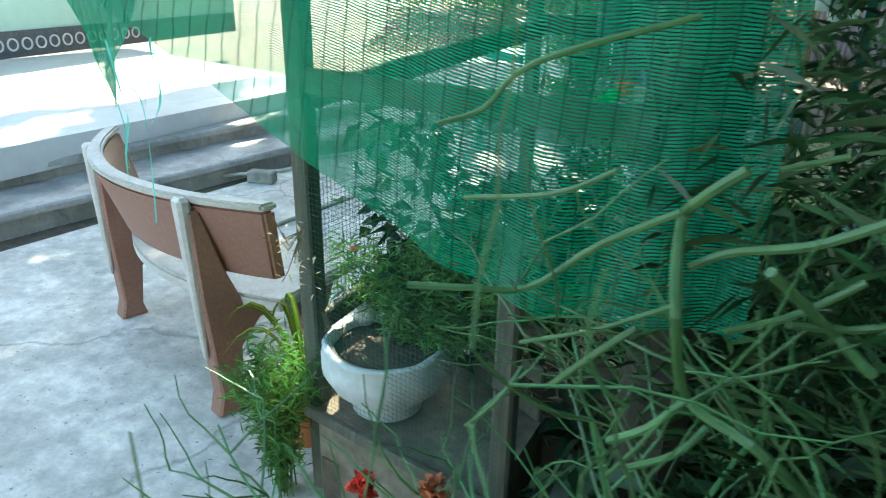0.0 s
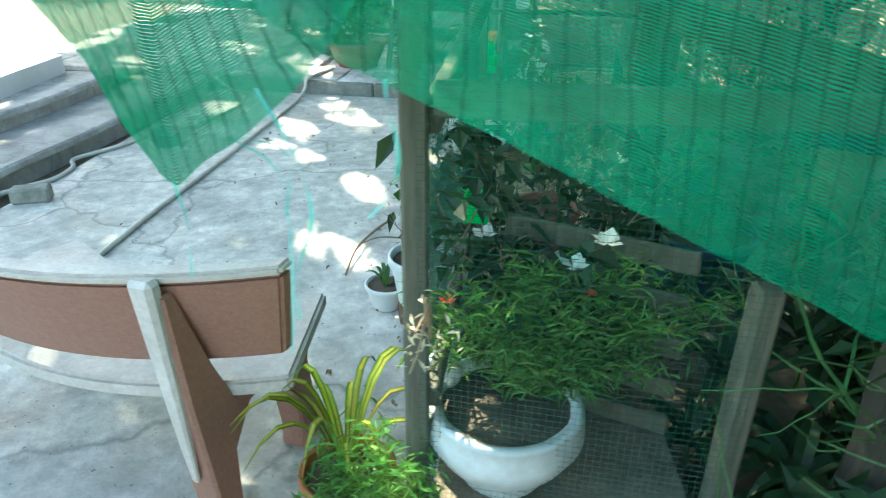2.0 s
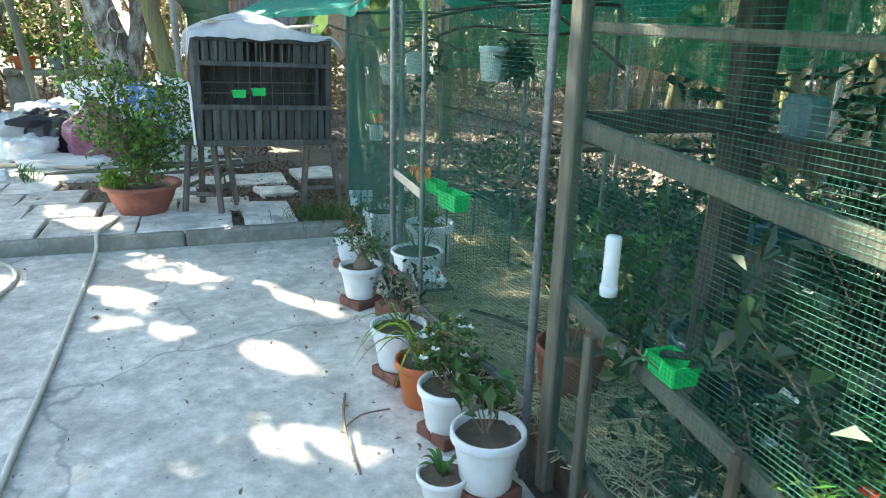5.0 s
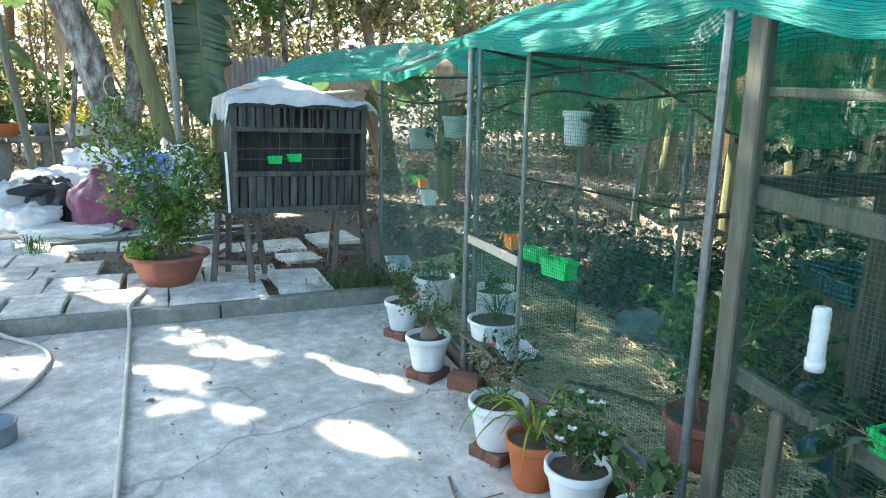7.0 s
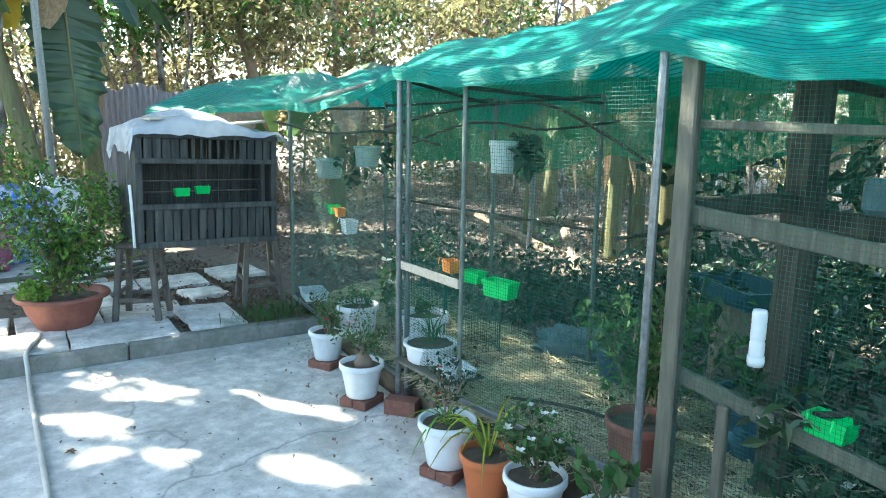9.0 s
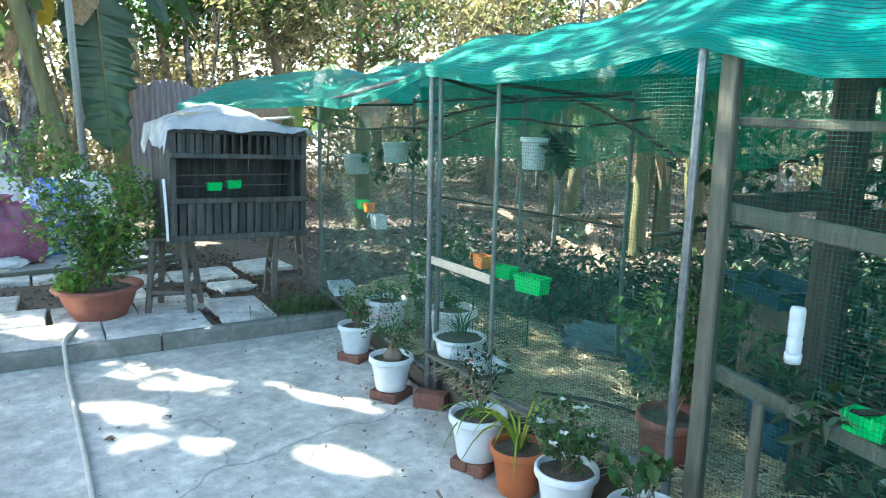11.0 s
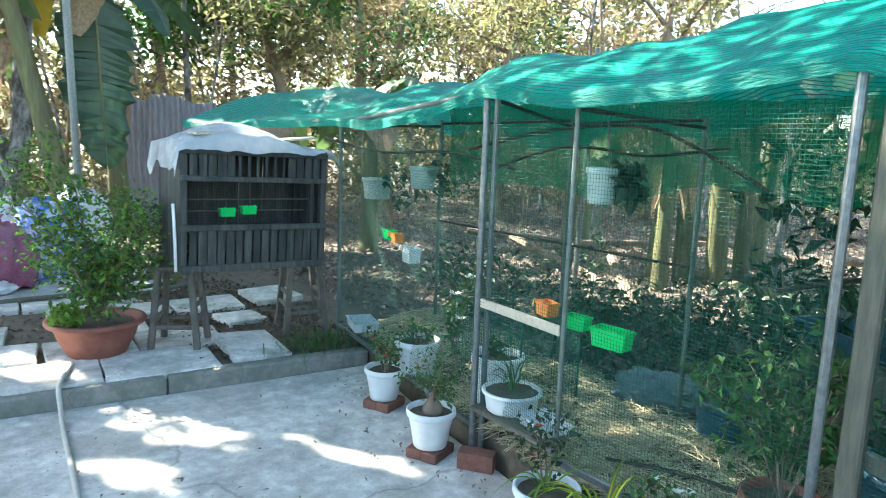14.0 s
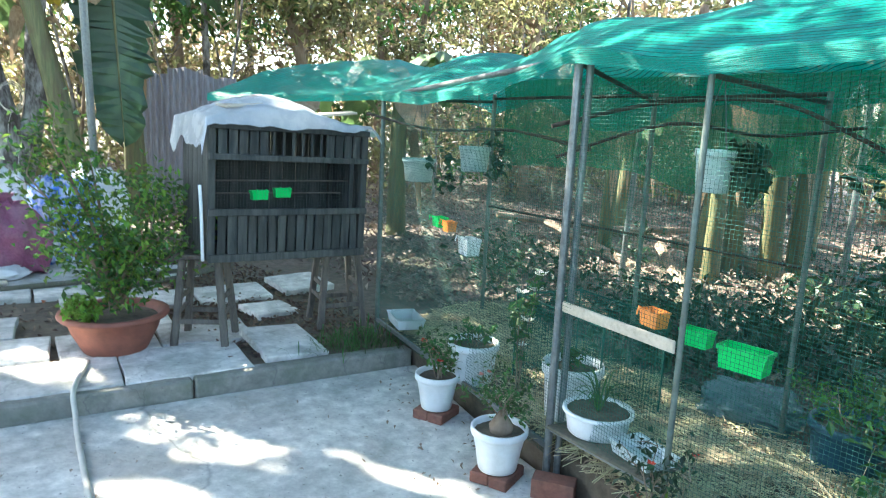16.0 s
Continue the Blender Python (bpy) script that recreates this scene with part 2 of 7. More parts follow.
POT_RED = mat("terracotta_red", (0.22, 0.075, 0.05), (0.34, 0.12, 0.08), 12, 0.7, bump=0.15, stain=(0.13, 0.05, 0.04), stain_scale=5)
BRICK = mat("brick_red", (0.15, 0.06, 0.042), (0.26, 0.11, 0.075), 30, 0.9, bump=0.5, stain=(0.14, 0.08, 0.06), stain_scale=9, vary=0.2)
GREEN_PLASTIC = mat("green_plastic", (0.0, 0.52, 0.09), (0.01, 0.64, 0.14), 10, 0.4, bump=0.02)
ORANGE_PLASTIC = mat("orange_plastic", (0.72, 0.22, 0.04), (0.80, 0.30, 0.07), 10, 0.45, bump=0.02)
WHITE_PLASTIC = mat("milky_plastic", (0.68, 0.74, 0.76), (0.80, 0.84, 0.84), 10, 0.35, bump=0.02, translucent=0.3)
CERAMIC = mat("white_ceramic", (0.60, 0.62, 0.62), (0.74, 0.75, 0.74), 14, 0.45, bump=0.2, stain=(0.35, 0.38, 0.34), stain_scale=6, stain_amt=0.6)
HOSE = mat("hose_rubber", (0.50, 0.47, 0.41), (0.62, 0.59, 0.52), 25, 0.6, bump=0.1, stain=(0.35, 0.33, 0.27), stain_scale=6)
BLACK_HOSE = mat("dark_rubber", (0.06, 0.06, 0.055), (0.12, 0.12, 0.11), 25, 0.7, bump=0.1)
BOWL = mat("grey_bowl", (0.14, 0.18, 0.21), (0.22, 0.26, 0.29), 20, 0.45, metal=0.2, bump=0.05)
STRAW = mat("straw", (0.36, 0.31, 0.18), (0.60, 0.53, 0.34), 40, 0.85, bump=0.1, vary=0.4, island=True)
LEAF = mat("leaf_green", (0.035, 0.10, 0.022), (0.075, 0.17, 0.04), 6, 0.55, bump=0.05, vary=0.45, translucent=0.3, island=True)
LEAF_LIGHT = mat("leaf_yellow_green", (0.10, 0.22, 0.03), (0.20, 0.33, 0.05), 6, 0.55, bump=0.05, vary=0.4, translucent=0.35, island=True)
LEAF_DARK = mat("leaf_dark", (0.014, 0.04, 0.016), (0.034, 0.08, 0.028), 6, 0.5, bump=0.05, vary=0.4, translucent=0.25, island=True)
LITTER_DARK = mat("old_leaf_litter", (0.07, 0.048, 0.035), (0.22, 0.15, 0.105), 6, 0.9, bump=0.05, vary=0.5, island=True)
LEAF_LITTER = mat("leaf_litter", (0.13, 0.097, 0.074), (0.34, 0.27, 0.225), 6, 0.85, bump=0.05, vary=0.5, island=True)
LEAF_OLIVE = mat("leaf_olive", (0.17, 0.175, 0.075), (0.32, 0.31, 0.15), 6, 0.7, bump=0.05, vary=0.45, translucent=0.42, island=True)
# dry leaf colour lowered to carry the shade inside the thicket
LEAF_DRY_SHADED = mat("leaf_dry_shaded", (0.18, 0.14, 0.085), (0.36, 0.295, 0.195), 6, 0.8, bump=0.05, vary=0.45, translucent=0.3, island=True)
LEAF_DRY = mat("leaf_dry", (0.30, 0.22, 0.12), (0.52, 0.41, 0.26), 6, 0.8, bump=0.05, vary=0.45, translucent=0.3, island=True)
LEAF_YELLOW = mat("leaf_yellow", (0.45, 0.40, 0.04), (0.65, 0.55, 0.08), 6, 0.6, bump=0.05, vary=0.25, translucent=0.4, island=True)
FERN = mat("feathery_green", (0.075, 0.20, 0.035), (0.16, 0.33, 0.075), 6, 0.6, bump=0, vary=0.4, translucent=0.3, island=True)
# pencil green darkened: the shade deep in the bush is put into the colour
PENCIL_SHADED = mat("pencil_stem_shaded", (0.018, 0.055, 0.016), (0.04, 0.11, 0.03), 14, 0.5, bump=0.05, vary=0.4, island=True)
PENCIL = mat("pencil_stem_green", (0.04, 0.13, 0.04), (0.09, 0.21, 0.07), 14, 0.45, bump=0.05, vary=0.3, island=True)
CREAM = mat("cream_dry_petal", (0.62, 0.54, 0.34), (0.78, 0.70, 0.50), 20, 0.7, bump=0, translucent=0.2)
PETAL_WHITE = mat("white_petal", (0.78, 0.76, 0.70), (0.86, 0.85, 0.80), 20, 0.6, bump=0, translucent=0.2)
PETAL_RED = mat("red_petal", (0.55, 0.03, 0.02), (0.70, 0.08, 0.04), 20, 0.6, bump=0, translucent=0.2)
PETAL_PINK = mat("pink_petal", (0.65, 0.20, 0.18), (0.75, 0.30, 0.26), 20, 0.6, bump=0, translucent=0.2)
BARK = mat("grey_bark", (0.035, 0.03, 0.028), (0.12, 0.10, 0.092), 14, 0.95, bump=1.0, stretch=(1, 1, 0.45), stain=(0.46, 0.45, 0.44), stain_scale=8, stain_amt=0.8)
BARK_BROWN = mat("brown_bark", (0.12, 0.08, 0.05), (0.28, 0.20, 0.14), 12, 0.95, bump=0.8, stretch=(1, 1, 0.3), stain=(0.40, 0.33, 0.26), stain_scale=4)
BANANA_STEM = mat("banana_stem", (0.075, 0.09, 0.036), (0.18, 0.188, 0.078), 6, 0.6, bump=0.3, stretch=(5, 5, 0.4), stain=(0.09, 0.06, 0.035), stain_scale=3.5, stain_amt=0.8)
BANANA_LEAF = mat("banana_leaf", (0.06, 0.12, 0.04), (0.13, 0.21, 0.08), 5, 0.45, bump=0.1, vary=0.2, translucent=0.35)
BANANA_DARK = mat("banana_leaf_dark", (0.018, 0.05, 0.03), (0.04, 0.09, 0.05), 5, 0.45, bump=0.1, translucent=0.1)
BANANA_DRY = mat("banana_leaf_dry", (0.22, 0.15, 0.09), (0.42, 0.32, 0.22), 8, 0.85, bump=0.3, stretch=(4, 4, 0.5), translucent=0.2)
TARP = mat("white_sheet", (0.58, 0.64, 0.69), (0.78, 0.81, 0.83), 9, 0.28, bump=0.5, translucent=0.45)
SACK_PURPLE = mat("purple_sack", (0.17, 0.04, 0.085), (0.30, 0.09, 0.16), 50, 0.6, bump=0.25, stain=(0.32, 0.20, 0.22), stain_scale=4, stain_amt=0.5)
SACK_WHITE = mat("white_sack", (0.60, 0.60, 0.60), (0.78, 0.78, 0.77), 40, 0.6, bump=0.25, stain=(0.45, 0.44, 0.42), stain_scale=5)
SACK_BLUE = mat("blue_print_sack", (0.02, 0.10, 0.42), (0.04, 0.18, 0.58), 10, 0.5, bump=0.2, stain=(0.75, 0.77, 0.80), stain_scale=9, stain_amt=0.95)
SACK_BLACK = mat("black_bag", (0.012, 0.014, 0.018), (0.035, 0.038, 0.045), 20, 0.4, bump=0.3)
SHEET_GREEN = mat("teal_sheet", (0.02, 0.30, 0.24), (0.05, 0.45, 0.36), 8, 0.5, bump=0.2)
BUCKET_BLUE = mat("pale_blue_plastic", (0.50, 0.66, 0.74), (0.60, 0.75, 0.82), 10, 0.4, bump=0.03)
BASIN_GREY = mat("grey_plastic", (0.36, 0.38, 0.38), (0.46, 0.48, 0.48), 10, 0.5, bump=0.05)
BLUE_PLASTIC = mat("blue_plastic", (0.015, 0.065, 0.105), (0.028, 0.095, 0.145), 10, 0.45, bump=0.03)
CLOTH_GREY = mat("grey_cloth", (0.24, 0.22, 0.25), (0.38, 0.36, 0.39), 14, 0.95, bump=0.4, stretch=(3, 3, 0.5), stain=(0.15, 0.13, 0.14), stain_scale=2.5, stain_amt=0.6)
CLOTH_TEAL = mat("blue_grey_cloth", (0.07, 0.12, 0.13), (0.14, 0.21, 0.22), 14, 0.8, bump=0.4, stain=(0.05, 0.08, 0.08), stain_scale=3, stain_amt=0.5)
MINT = mat("mint_wall_paint", (0.40, 0.62, 0.54), (0.48, 0.70, 0.61), 4, 0.7, bump=0.08, stain=(0.52, 0.66, 0.60), stain_scale=1.5)
TILE_DARK = mat("patterned_dark_tile", (0.05, 0.06, 0.07), (0.12, 0.13, 0.15), 20, 0.35, bump=0.05)
RIBBON = mat("cyan_ribbon", (0.12, 0.62, 0.50), (0.25, 0.75, 0.66), 20, 0.4, bump=0, translucent=0.4)


# ---- helpers for meshes ----
def part(name, bm, material, parent=None, label="", smooth=False):
    """Links a bmesh as one mesh object, under a thing if one is given."""
    me = bpy.data.meshes.new(name)
    bm.to_mesh(me)
    bm.free()
    me.materials.append(material)
    if smooth:
        me.polygons.foreach_set("use_smooth", [True] * len(me.polygons))
    ob = new(name, me)
    ob.parent = parent
    if label:
        ob["label"] = label
    return ob


def rawpart(name, verts, faces, material, parent=None, label="", smooth=False):
    me = bpy.data.meshes.new(name)
    me.from_pydata([tuple(v) for v in verts], [], [tuple(f) for f in faces])
    me.materials.append(material)
    if smooth:
        me.polygons.foreach_set("use_smooth", [True] * len(me.polygons))
    ob = new(name, me)
    ob.parent = parent
    if label:
        ob["label"] = label
    return ob


def thing(name, label, category, m=None, group="", kind=""):
    ob = new(name)
    ob.empty_display_size = 0.1
    if m is not None:
        ob.matrix_basis = m
    return tagged(ob, label, category, group, kind)


def add_box(bm, size, m=None, bevel=0.0):
    r = bmesh.ops.create_cube(bm, size=1.0)
    vs = r["verts"]
    bmesh.ops.transform(bm, matrix=(m or Matrix()) @ Matrix.Diagonal((*size, 1)), verts=vs)
    if bevel:
        es = list({e for v in vs for e in v.link_edges})
        bmesh.ops.bevel(bm, geom=es, offset=bevel, segments=1, affect="EDGES", profile=0.6)
    return bm


def box(size, m=None, bevel=0.004):
    return add_box(bmesh.new(), size, m, bevel)


def between(a, b, width, depth, bevel=0.004, roll=0.0):
    """A bar from a to b."""
    a, b = Vector(a), Vector(b)
    d = b - a
    up = (0, 0, 1) if abs(d.normalized().z) < 0.95 else (0, 1, 0)
    z = d.normalized()
    x = z.cross(Vector(up)).normalized()
    y = z.cross(x)
    rot = Matrix((x, y, z)).transposed().to_4x4()
    m = Matrix.Translation((a + b) / 2) @ rot @ pose(0, 0, 0, 0, 0, roll)
    return box((width, depth, d.length), m, bevel)


def tube(bm, pts, radii, sides=8, cap=True, wobble=0.0):
    pts = [Vector(p) for p in pts]
    if not hasattr(radii, "__len__"):
        radii = [radii] * len(pts)
    rings = []
    prev = None
    for i, p in enumerate(pts):
        d = (pts[min(i + 1, len(pts) - 1)] - pts[max(i - 1, 0)]).normalized()
        if prev is None:
            x = d.cross(Vector((0, 1, 0.01)) if abs(d.y) < 0.9 else Vector((1, 0, 0))).normalized()
        else:
            x = (prev - d * prev.dot(d)).normalized()
        prev = x
        y = d.cross(x)
        ring = []
        for k in range(sides):
            a = 2 * math.pi * k / sides
            q = Vector((math.cos(a), math.sin(a), 0))
            r = radii[i] * (1 + (wobble * noise.noise(p * 3 + q * 1.3) if wobble else 0))
            ring.append(bm.verts.new(p + x * (q.x * r) + y * (q.y * r)))
        rings.append(ring)
    for a, b in zip(rings, rings[1:]):
        for k in range(sides):
            bm.faces.new((a[k], a[(k + 1) % sides], b[(k + 1) % sides], b[k]))
    if cap:
        bm.faces.new(list(reversed(rings[0])))
        bm.faces.new(rings[-1])
    return bm


def lathe(bm, profile, steps=28, m=None):
    """Turns a list of (radius, height) round z."""
    rings = []
    for r, z in profile:
        if r < 1e-5:
            rings.append([bm.verts.new((0, 0, z))])
        else:
            rings.append([bm.verts.new((r * math.cos(2 * math.pi * k / steps), r * math.sin(2 * math.pi * k / steps), z)) for k in range(steps)])
    for a, b in zip(rings, rings[1:]):
        for k in range(steps):
            k2 = (k + 1) % steps
            if len(a) == 1 and len(b) == 1:
                continue
            if len(a) == 1:
                bm.faces.new((a[0], b[k2], b[k]))
            elif len(b) == 1:
                bm.faces.new((a[k], a[k2], b[0]))
            else:
                bm.faces.new((a[k], a[k2], b[k2], b[k]))
    if m is not None:
        bmesh.ops.transform(bm, matrix=m, verts=bm.verts[:])
    return bm


def smooth_path(pts, n=8):
    """Catmull-Rom through the points."""
    pts = [Vector(p) for p in pts]
    out = []
    for i in range(len(pts) - 1):
        p0, p1, p2, p3 = pts[max(i - 1, 0)], pts[i], pts[i + 1], pts[min(i + 2, len(pts) - 1)]
        for k in range(n):
            t = k / n
            out.append(0.5 * ((2 * p1) + (p2 - p0) * t + (2 * p0 - 5 * p1 + 4 * p2 - p3) * t * t + (3 * p1 - p0 - 3 * p2 + p3) * t ** 3))
    return out + [pts[-1]]


def leaves(name, centres, length, width, material, parent=None, label="", rng=None, droop=0.3, fold=0.25, up=0.5):
    """Many small folded leaves, one at each centre."""
    rng = rng or np.random.default_rng(1)
    c = np.asarray(centres, float).reshape(-1, 3)
    n = len(c)
    az = rng.uniform(0, 2 * np.pi, n)
    pitch = rng.normal(-droop, 0.5, n)
    d = np.stack([np.cos(az) * np.cos(pitch), np.sin(az) * np.cos(pitch), np.sin(pitch)], -1)
    side = np.stack([-np.sin(az), np.cos(az), np.zeros(n)], -1)
    tilt = rng.normal(0, 0.6, n)[:, None]
    nrm = np.cross(d, side)
    side = side * np.cos(tilt) + nrm * np.sin(tilt)
    nrm = np.cross(d, side)
    ln = (length * rng.uniform(0.6, 1.25, n))[:, None]
    wd = (width * rng.uniform(0.6, 1.25, n))[:, None]
    base, tip = c - d * ln * 0.5, c + d * ln * 0.5 + np.array([0, 0, -1]) * ln * 0.12
    l, r = c - side * wd * 0.5 + nrm * wd * fold, c + side * wd * 0.5 + nrm * wd * fold
    v = np.stack([base, l, tip, r], 1).reshape(-1, 3)
    i = np.arange(n)[:, None] * 4
    f = np.concatenate([i + np.array([[0, 2, 1]]), i + np.array([[0, 3, 2]])], 0)
    return rawpart(name, v.tolist(), f.tolist(), material, parent, label)


def blob_points(rng, n, centre, radius, hollow=0.4):
    """Points spread in an uneven ball, thicker near its outside."""
    d = rng.normal(size=(n, 3))
    d /= np.linalg.norm(d, axis=1)[:, None]
    r = hollow + (1 - hollow) * rng.uniform(0, 1, n) ** 0.6
    return np.asarray(centre) + d * r[:, None] * np.asarray(radius)


def ribbon_leaf(bm, base, heading, length, width, rise, droop, segs=7, twist=0.0):
    """A long arching strap leaf."""
    base = Vector(base)
    h = Vector((math.cos(heading), math.sin(heading), 0))
    s = Vector((-h.y, h.x, 0))
    prev = None
    for k in range(segs + 1):
        t = k / segs
        p = base + h * (length * t * (0.55 + 0.45 * t)) + Vector((0, 0, rise * math.sin(t * math.pi * 0.55) - droop * t * t * t))
        w = width * (0.55 + 1.3 * t * (1 - t)) * (1 - t ** 6) + 0.0008
        row = [bm.verts.new(p - s * w / 2 + Vector((0, 0, w * 0.25))), bm.verts.new(p), bm.verts.new(p + s * w / 2 + Vector((0, 0, w * 0.25)))]
        if prev:
            for j in range(2):
                bm.faces.new((prev[j], prev[j + 1], row[j + 1], row[j]))
        prev = row
    return bm



# ---- setting ----
def front_x(y):
    """Where the cage's front stands, along its length."""
    return float(np.interp(y, [-0.6, 0.1, 1.36, 2.39, 3.03, 5.05, 6.4], [0.56, 0.65, 0.83, 0.87, 1.0, 1.46, 1.75]))


def slab_mesh(name, outline, top, thick, material, kind_label, cat="floor", cuts=0):
    bm = bmesh.new()
    vs = [bm.verts.new((x, y, top)) for x, y in outline]
    f = bm.faces.new(vs)
    r = bmesh.ops.extrude_face_region(bm, geom=[f])
    lower = [v for v in r["geom"] if isinstance(v, bmesh.types.BMVert)]
    bmesh.ops.translate(bm, vec=(0, 0, -thick), verts=lower)
    bmesh.ops.recalc_face_normals(bm, faces=bm.faces[:])
    ob = part(name, bm, material)
    return tagged(ob, kind_label, cat, kind="structure")


def make_ground():
    n, bm = 60, bmesh.new()
    g = [[None] * (n + 1) for _ in range(n + 1)]
    for i in range(n + 1):
        for j in range(n + 1):
            u, v = 2 * i / n - 1, 2 * j / n - 1
            x, y = 250 * u * abs(u) ** 2, 6 + 250 * v * abs(v) ** 2
            far = max(0.0, math.hypot(x, y - 4) - 5)
            z = -0.04 + min(far * 0.02, 0.6) * noise.noise(Vector((x * 0.15, y * 0.15, 0))) * 0.6
            g[i][j] = bm.verts.new((x, y, z))
    for i in range(n):
        for j in range(n):
            bm.faces.new((g[i][j], g[i + 1][j], g[i + 1][j + 1], g[i][j + 1]))
    tagged(part("ground", bm, LITTER, smooth=True), "brown earth covered in dry leaf litter", "ground", kind="structure")


make_ground()
slab_mesh("patio_floor", [(-3.2, -4.5), (0.72, -4.5), (0.72, -0.2), (0.8, 1.3), (0.98, 2.6), (1.12, 3.4), (1.42, 4.54), (-1.34, 4.98), (-1.6, 3.0), (-2.2, -1.0)], 0.0, 0.12,
          CONCRETE, "pale grey worn concrete patio with hairline cracks")
slab_mesh("terrace_floor", [(-3.6, 5.05), (-1.34, 5.0), (1.44, 4.62), (1.5, 6.2), (0.9, 7.6), (0.4, 9.6), (-4.4, 9.8)], 0.075, 0.18, SOIL, "dark earth bed under the loose paving slabs")

# kerb between patio and terrace, in cast lengths
kerb = thing("kerb", "low weathered concrete kerb, mossy, at the patio's edge", "kerb", kind="structure")
ka, kb = Vector((-1.34, 5.0, 0)), Vector((1.42, 4.56, 0))
stops = [0.0, 0.52, 1.0]
for s0, s1 in zip(stops, stops[1:]):
    a, b = ka.lerp(kb, s0 + 0.002), ka.lerp(kb, s1 - 0.002)
    d = b - a
    bm = box((d.length, 0.11, 0.17), pose(0, 0, 0), 0.012)
    bmesh.ops.subdivide_edges(bm, edges=[e for e in bm.edges if e.calc_length() > 0.3], cuts=22)
    for v in bm.verts:
        v.co += 0.008 * Vector(noise.noise_vector(v.co * 6 + Vector((s0 * 30, 0, 0))))
    k = part("kerb_stone", bm, KERB, kerb)
    k.matrix_basis = Matrix.Translation((a + b) / 2 + Vector((0.0, 0.05, 0.02))) @ Matrix.Rotation(math.atan2(d.y, d.x), 4, "Z")

# steps up to the porch
steps = thing("porch_steps", "three long worn grey concrete steps, risers shaded under overhanging treads", "steps", kind="structure")


def step_line(i, y):
    """x of riser i at y."""
    return -1.35 - 0.195 * (4.95 - y) - (0.49 * i)


for i, (z, y1) in enumerate(((0.13, 4.93), (0.26, 4.45), (0.385, 4.4))):
    y0 = -4.5
    bm = bmesh.new()
    n = 40
    rows = []
    for k in range(n + 1):
        y = y0 + (y1 - y0) * k / n
        w = 0.012 * noise.noise(Vector((y * 2.3, i * 7.1, 0)))
        x = step_line(i, y) + w
        back = step_line(i + 1, y) - 0.06
        zz = z + 0.006 * noise.noise(Vector((y * 1.7, i * 3.3, 5)))
        # riser set back under a nosing, shaped so that it falls in shade
        rows.append([bm.verts.new(p) for p in ((x - 0.045, y, -0.05), (x - 0.045, y, zz - 0.05), (x + 0.008, y, zz - 0.045), (x + 0.006, y, zz - 0.012), (x - 0.008, y, zz), (back, y, zz), (back, y, -0.05))])
    for a, b in zip(rows, rows[1:]):
        for j in range(6):
            bm.faces.new((a[j], b[j], b[j + 1], a[j + 1]))
    bm.faces.new(rows[-1])
    bm.faces.new(list(reversed(rows[0])))
    bmesh.ops.recalc_face_normals(bm, faces=bm.faces[:])
    part("step", bm, STEP, steps)

porch = slab_mesh("porch_floor", [(-2.9, -4.5), (-2.32, 4.4), (-6.2, 5.2), (-7.5, -4.5)], 0.40, 0.2, TILE, "white glossy tiled porch floor, sunlit")
# chipped tile pieces along the porch's lip
rng = np.random.default_rng(3)
y = -1.2
while y < 4.2:
    ln = rng.uniform(0.22, 0.5)
    x = step_line(2, y + ln / 2)
    t = part("tile", box((rng.uniform(0.14, 0.22), ln - 0.012, 0.014), pose(x - 0.05, y + ln / 2, 0.395, 0, rng.uniform(-2, 3), 8.2 + rng.uniform(-3, 3)), 0.002), TILE, porch)
    y += ln

wall = thing("wall_house", "mint green painted house wall with a dark patterned tile skirting", "wall", kind="structure")
wm = Matrix.Translation((-6.3, 1.5, 0.4)) @ Matrix.Rotation(radians(6), 4, "Z")
w = part("wall_panel", box((0.2, 13, 2.9), pose(0, 0, 1.45), 0.003), MINT, wall)
w.matrix_basis = wm
w = part("skirting", box((0.03, 12.9, 0.30), pose(0.118, 0, 0.15), 0.003), TILE_DARK, wall)
w.matrix_basis = wm
ring = bmesh.new()
lathe(ring, [(0.075, -0.006), (0.075, 0.006), (0.055, 0.006), (0.055, -0.006), (0.075, -0.006)], 16)
ringme = bpy.data.meshes.new("tile_ring")
ring.to_mesh(ringme)
ring.free()
ringme.materials.append(TILE)
for k in range(40):
    o = new("tile_ring", ringme)
    o.parent = wall
    o.matrix_basis = wm @ pose(0.137, -3.2 + k * 0.19, 0.15, 0, 90, 0)


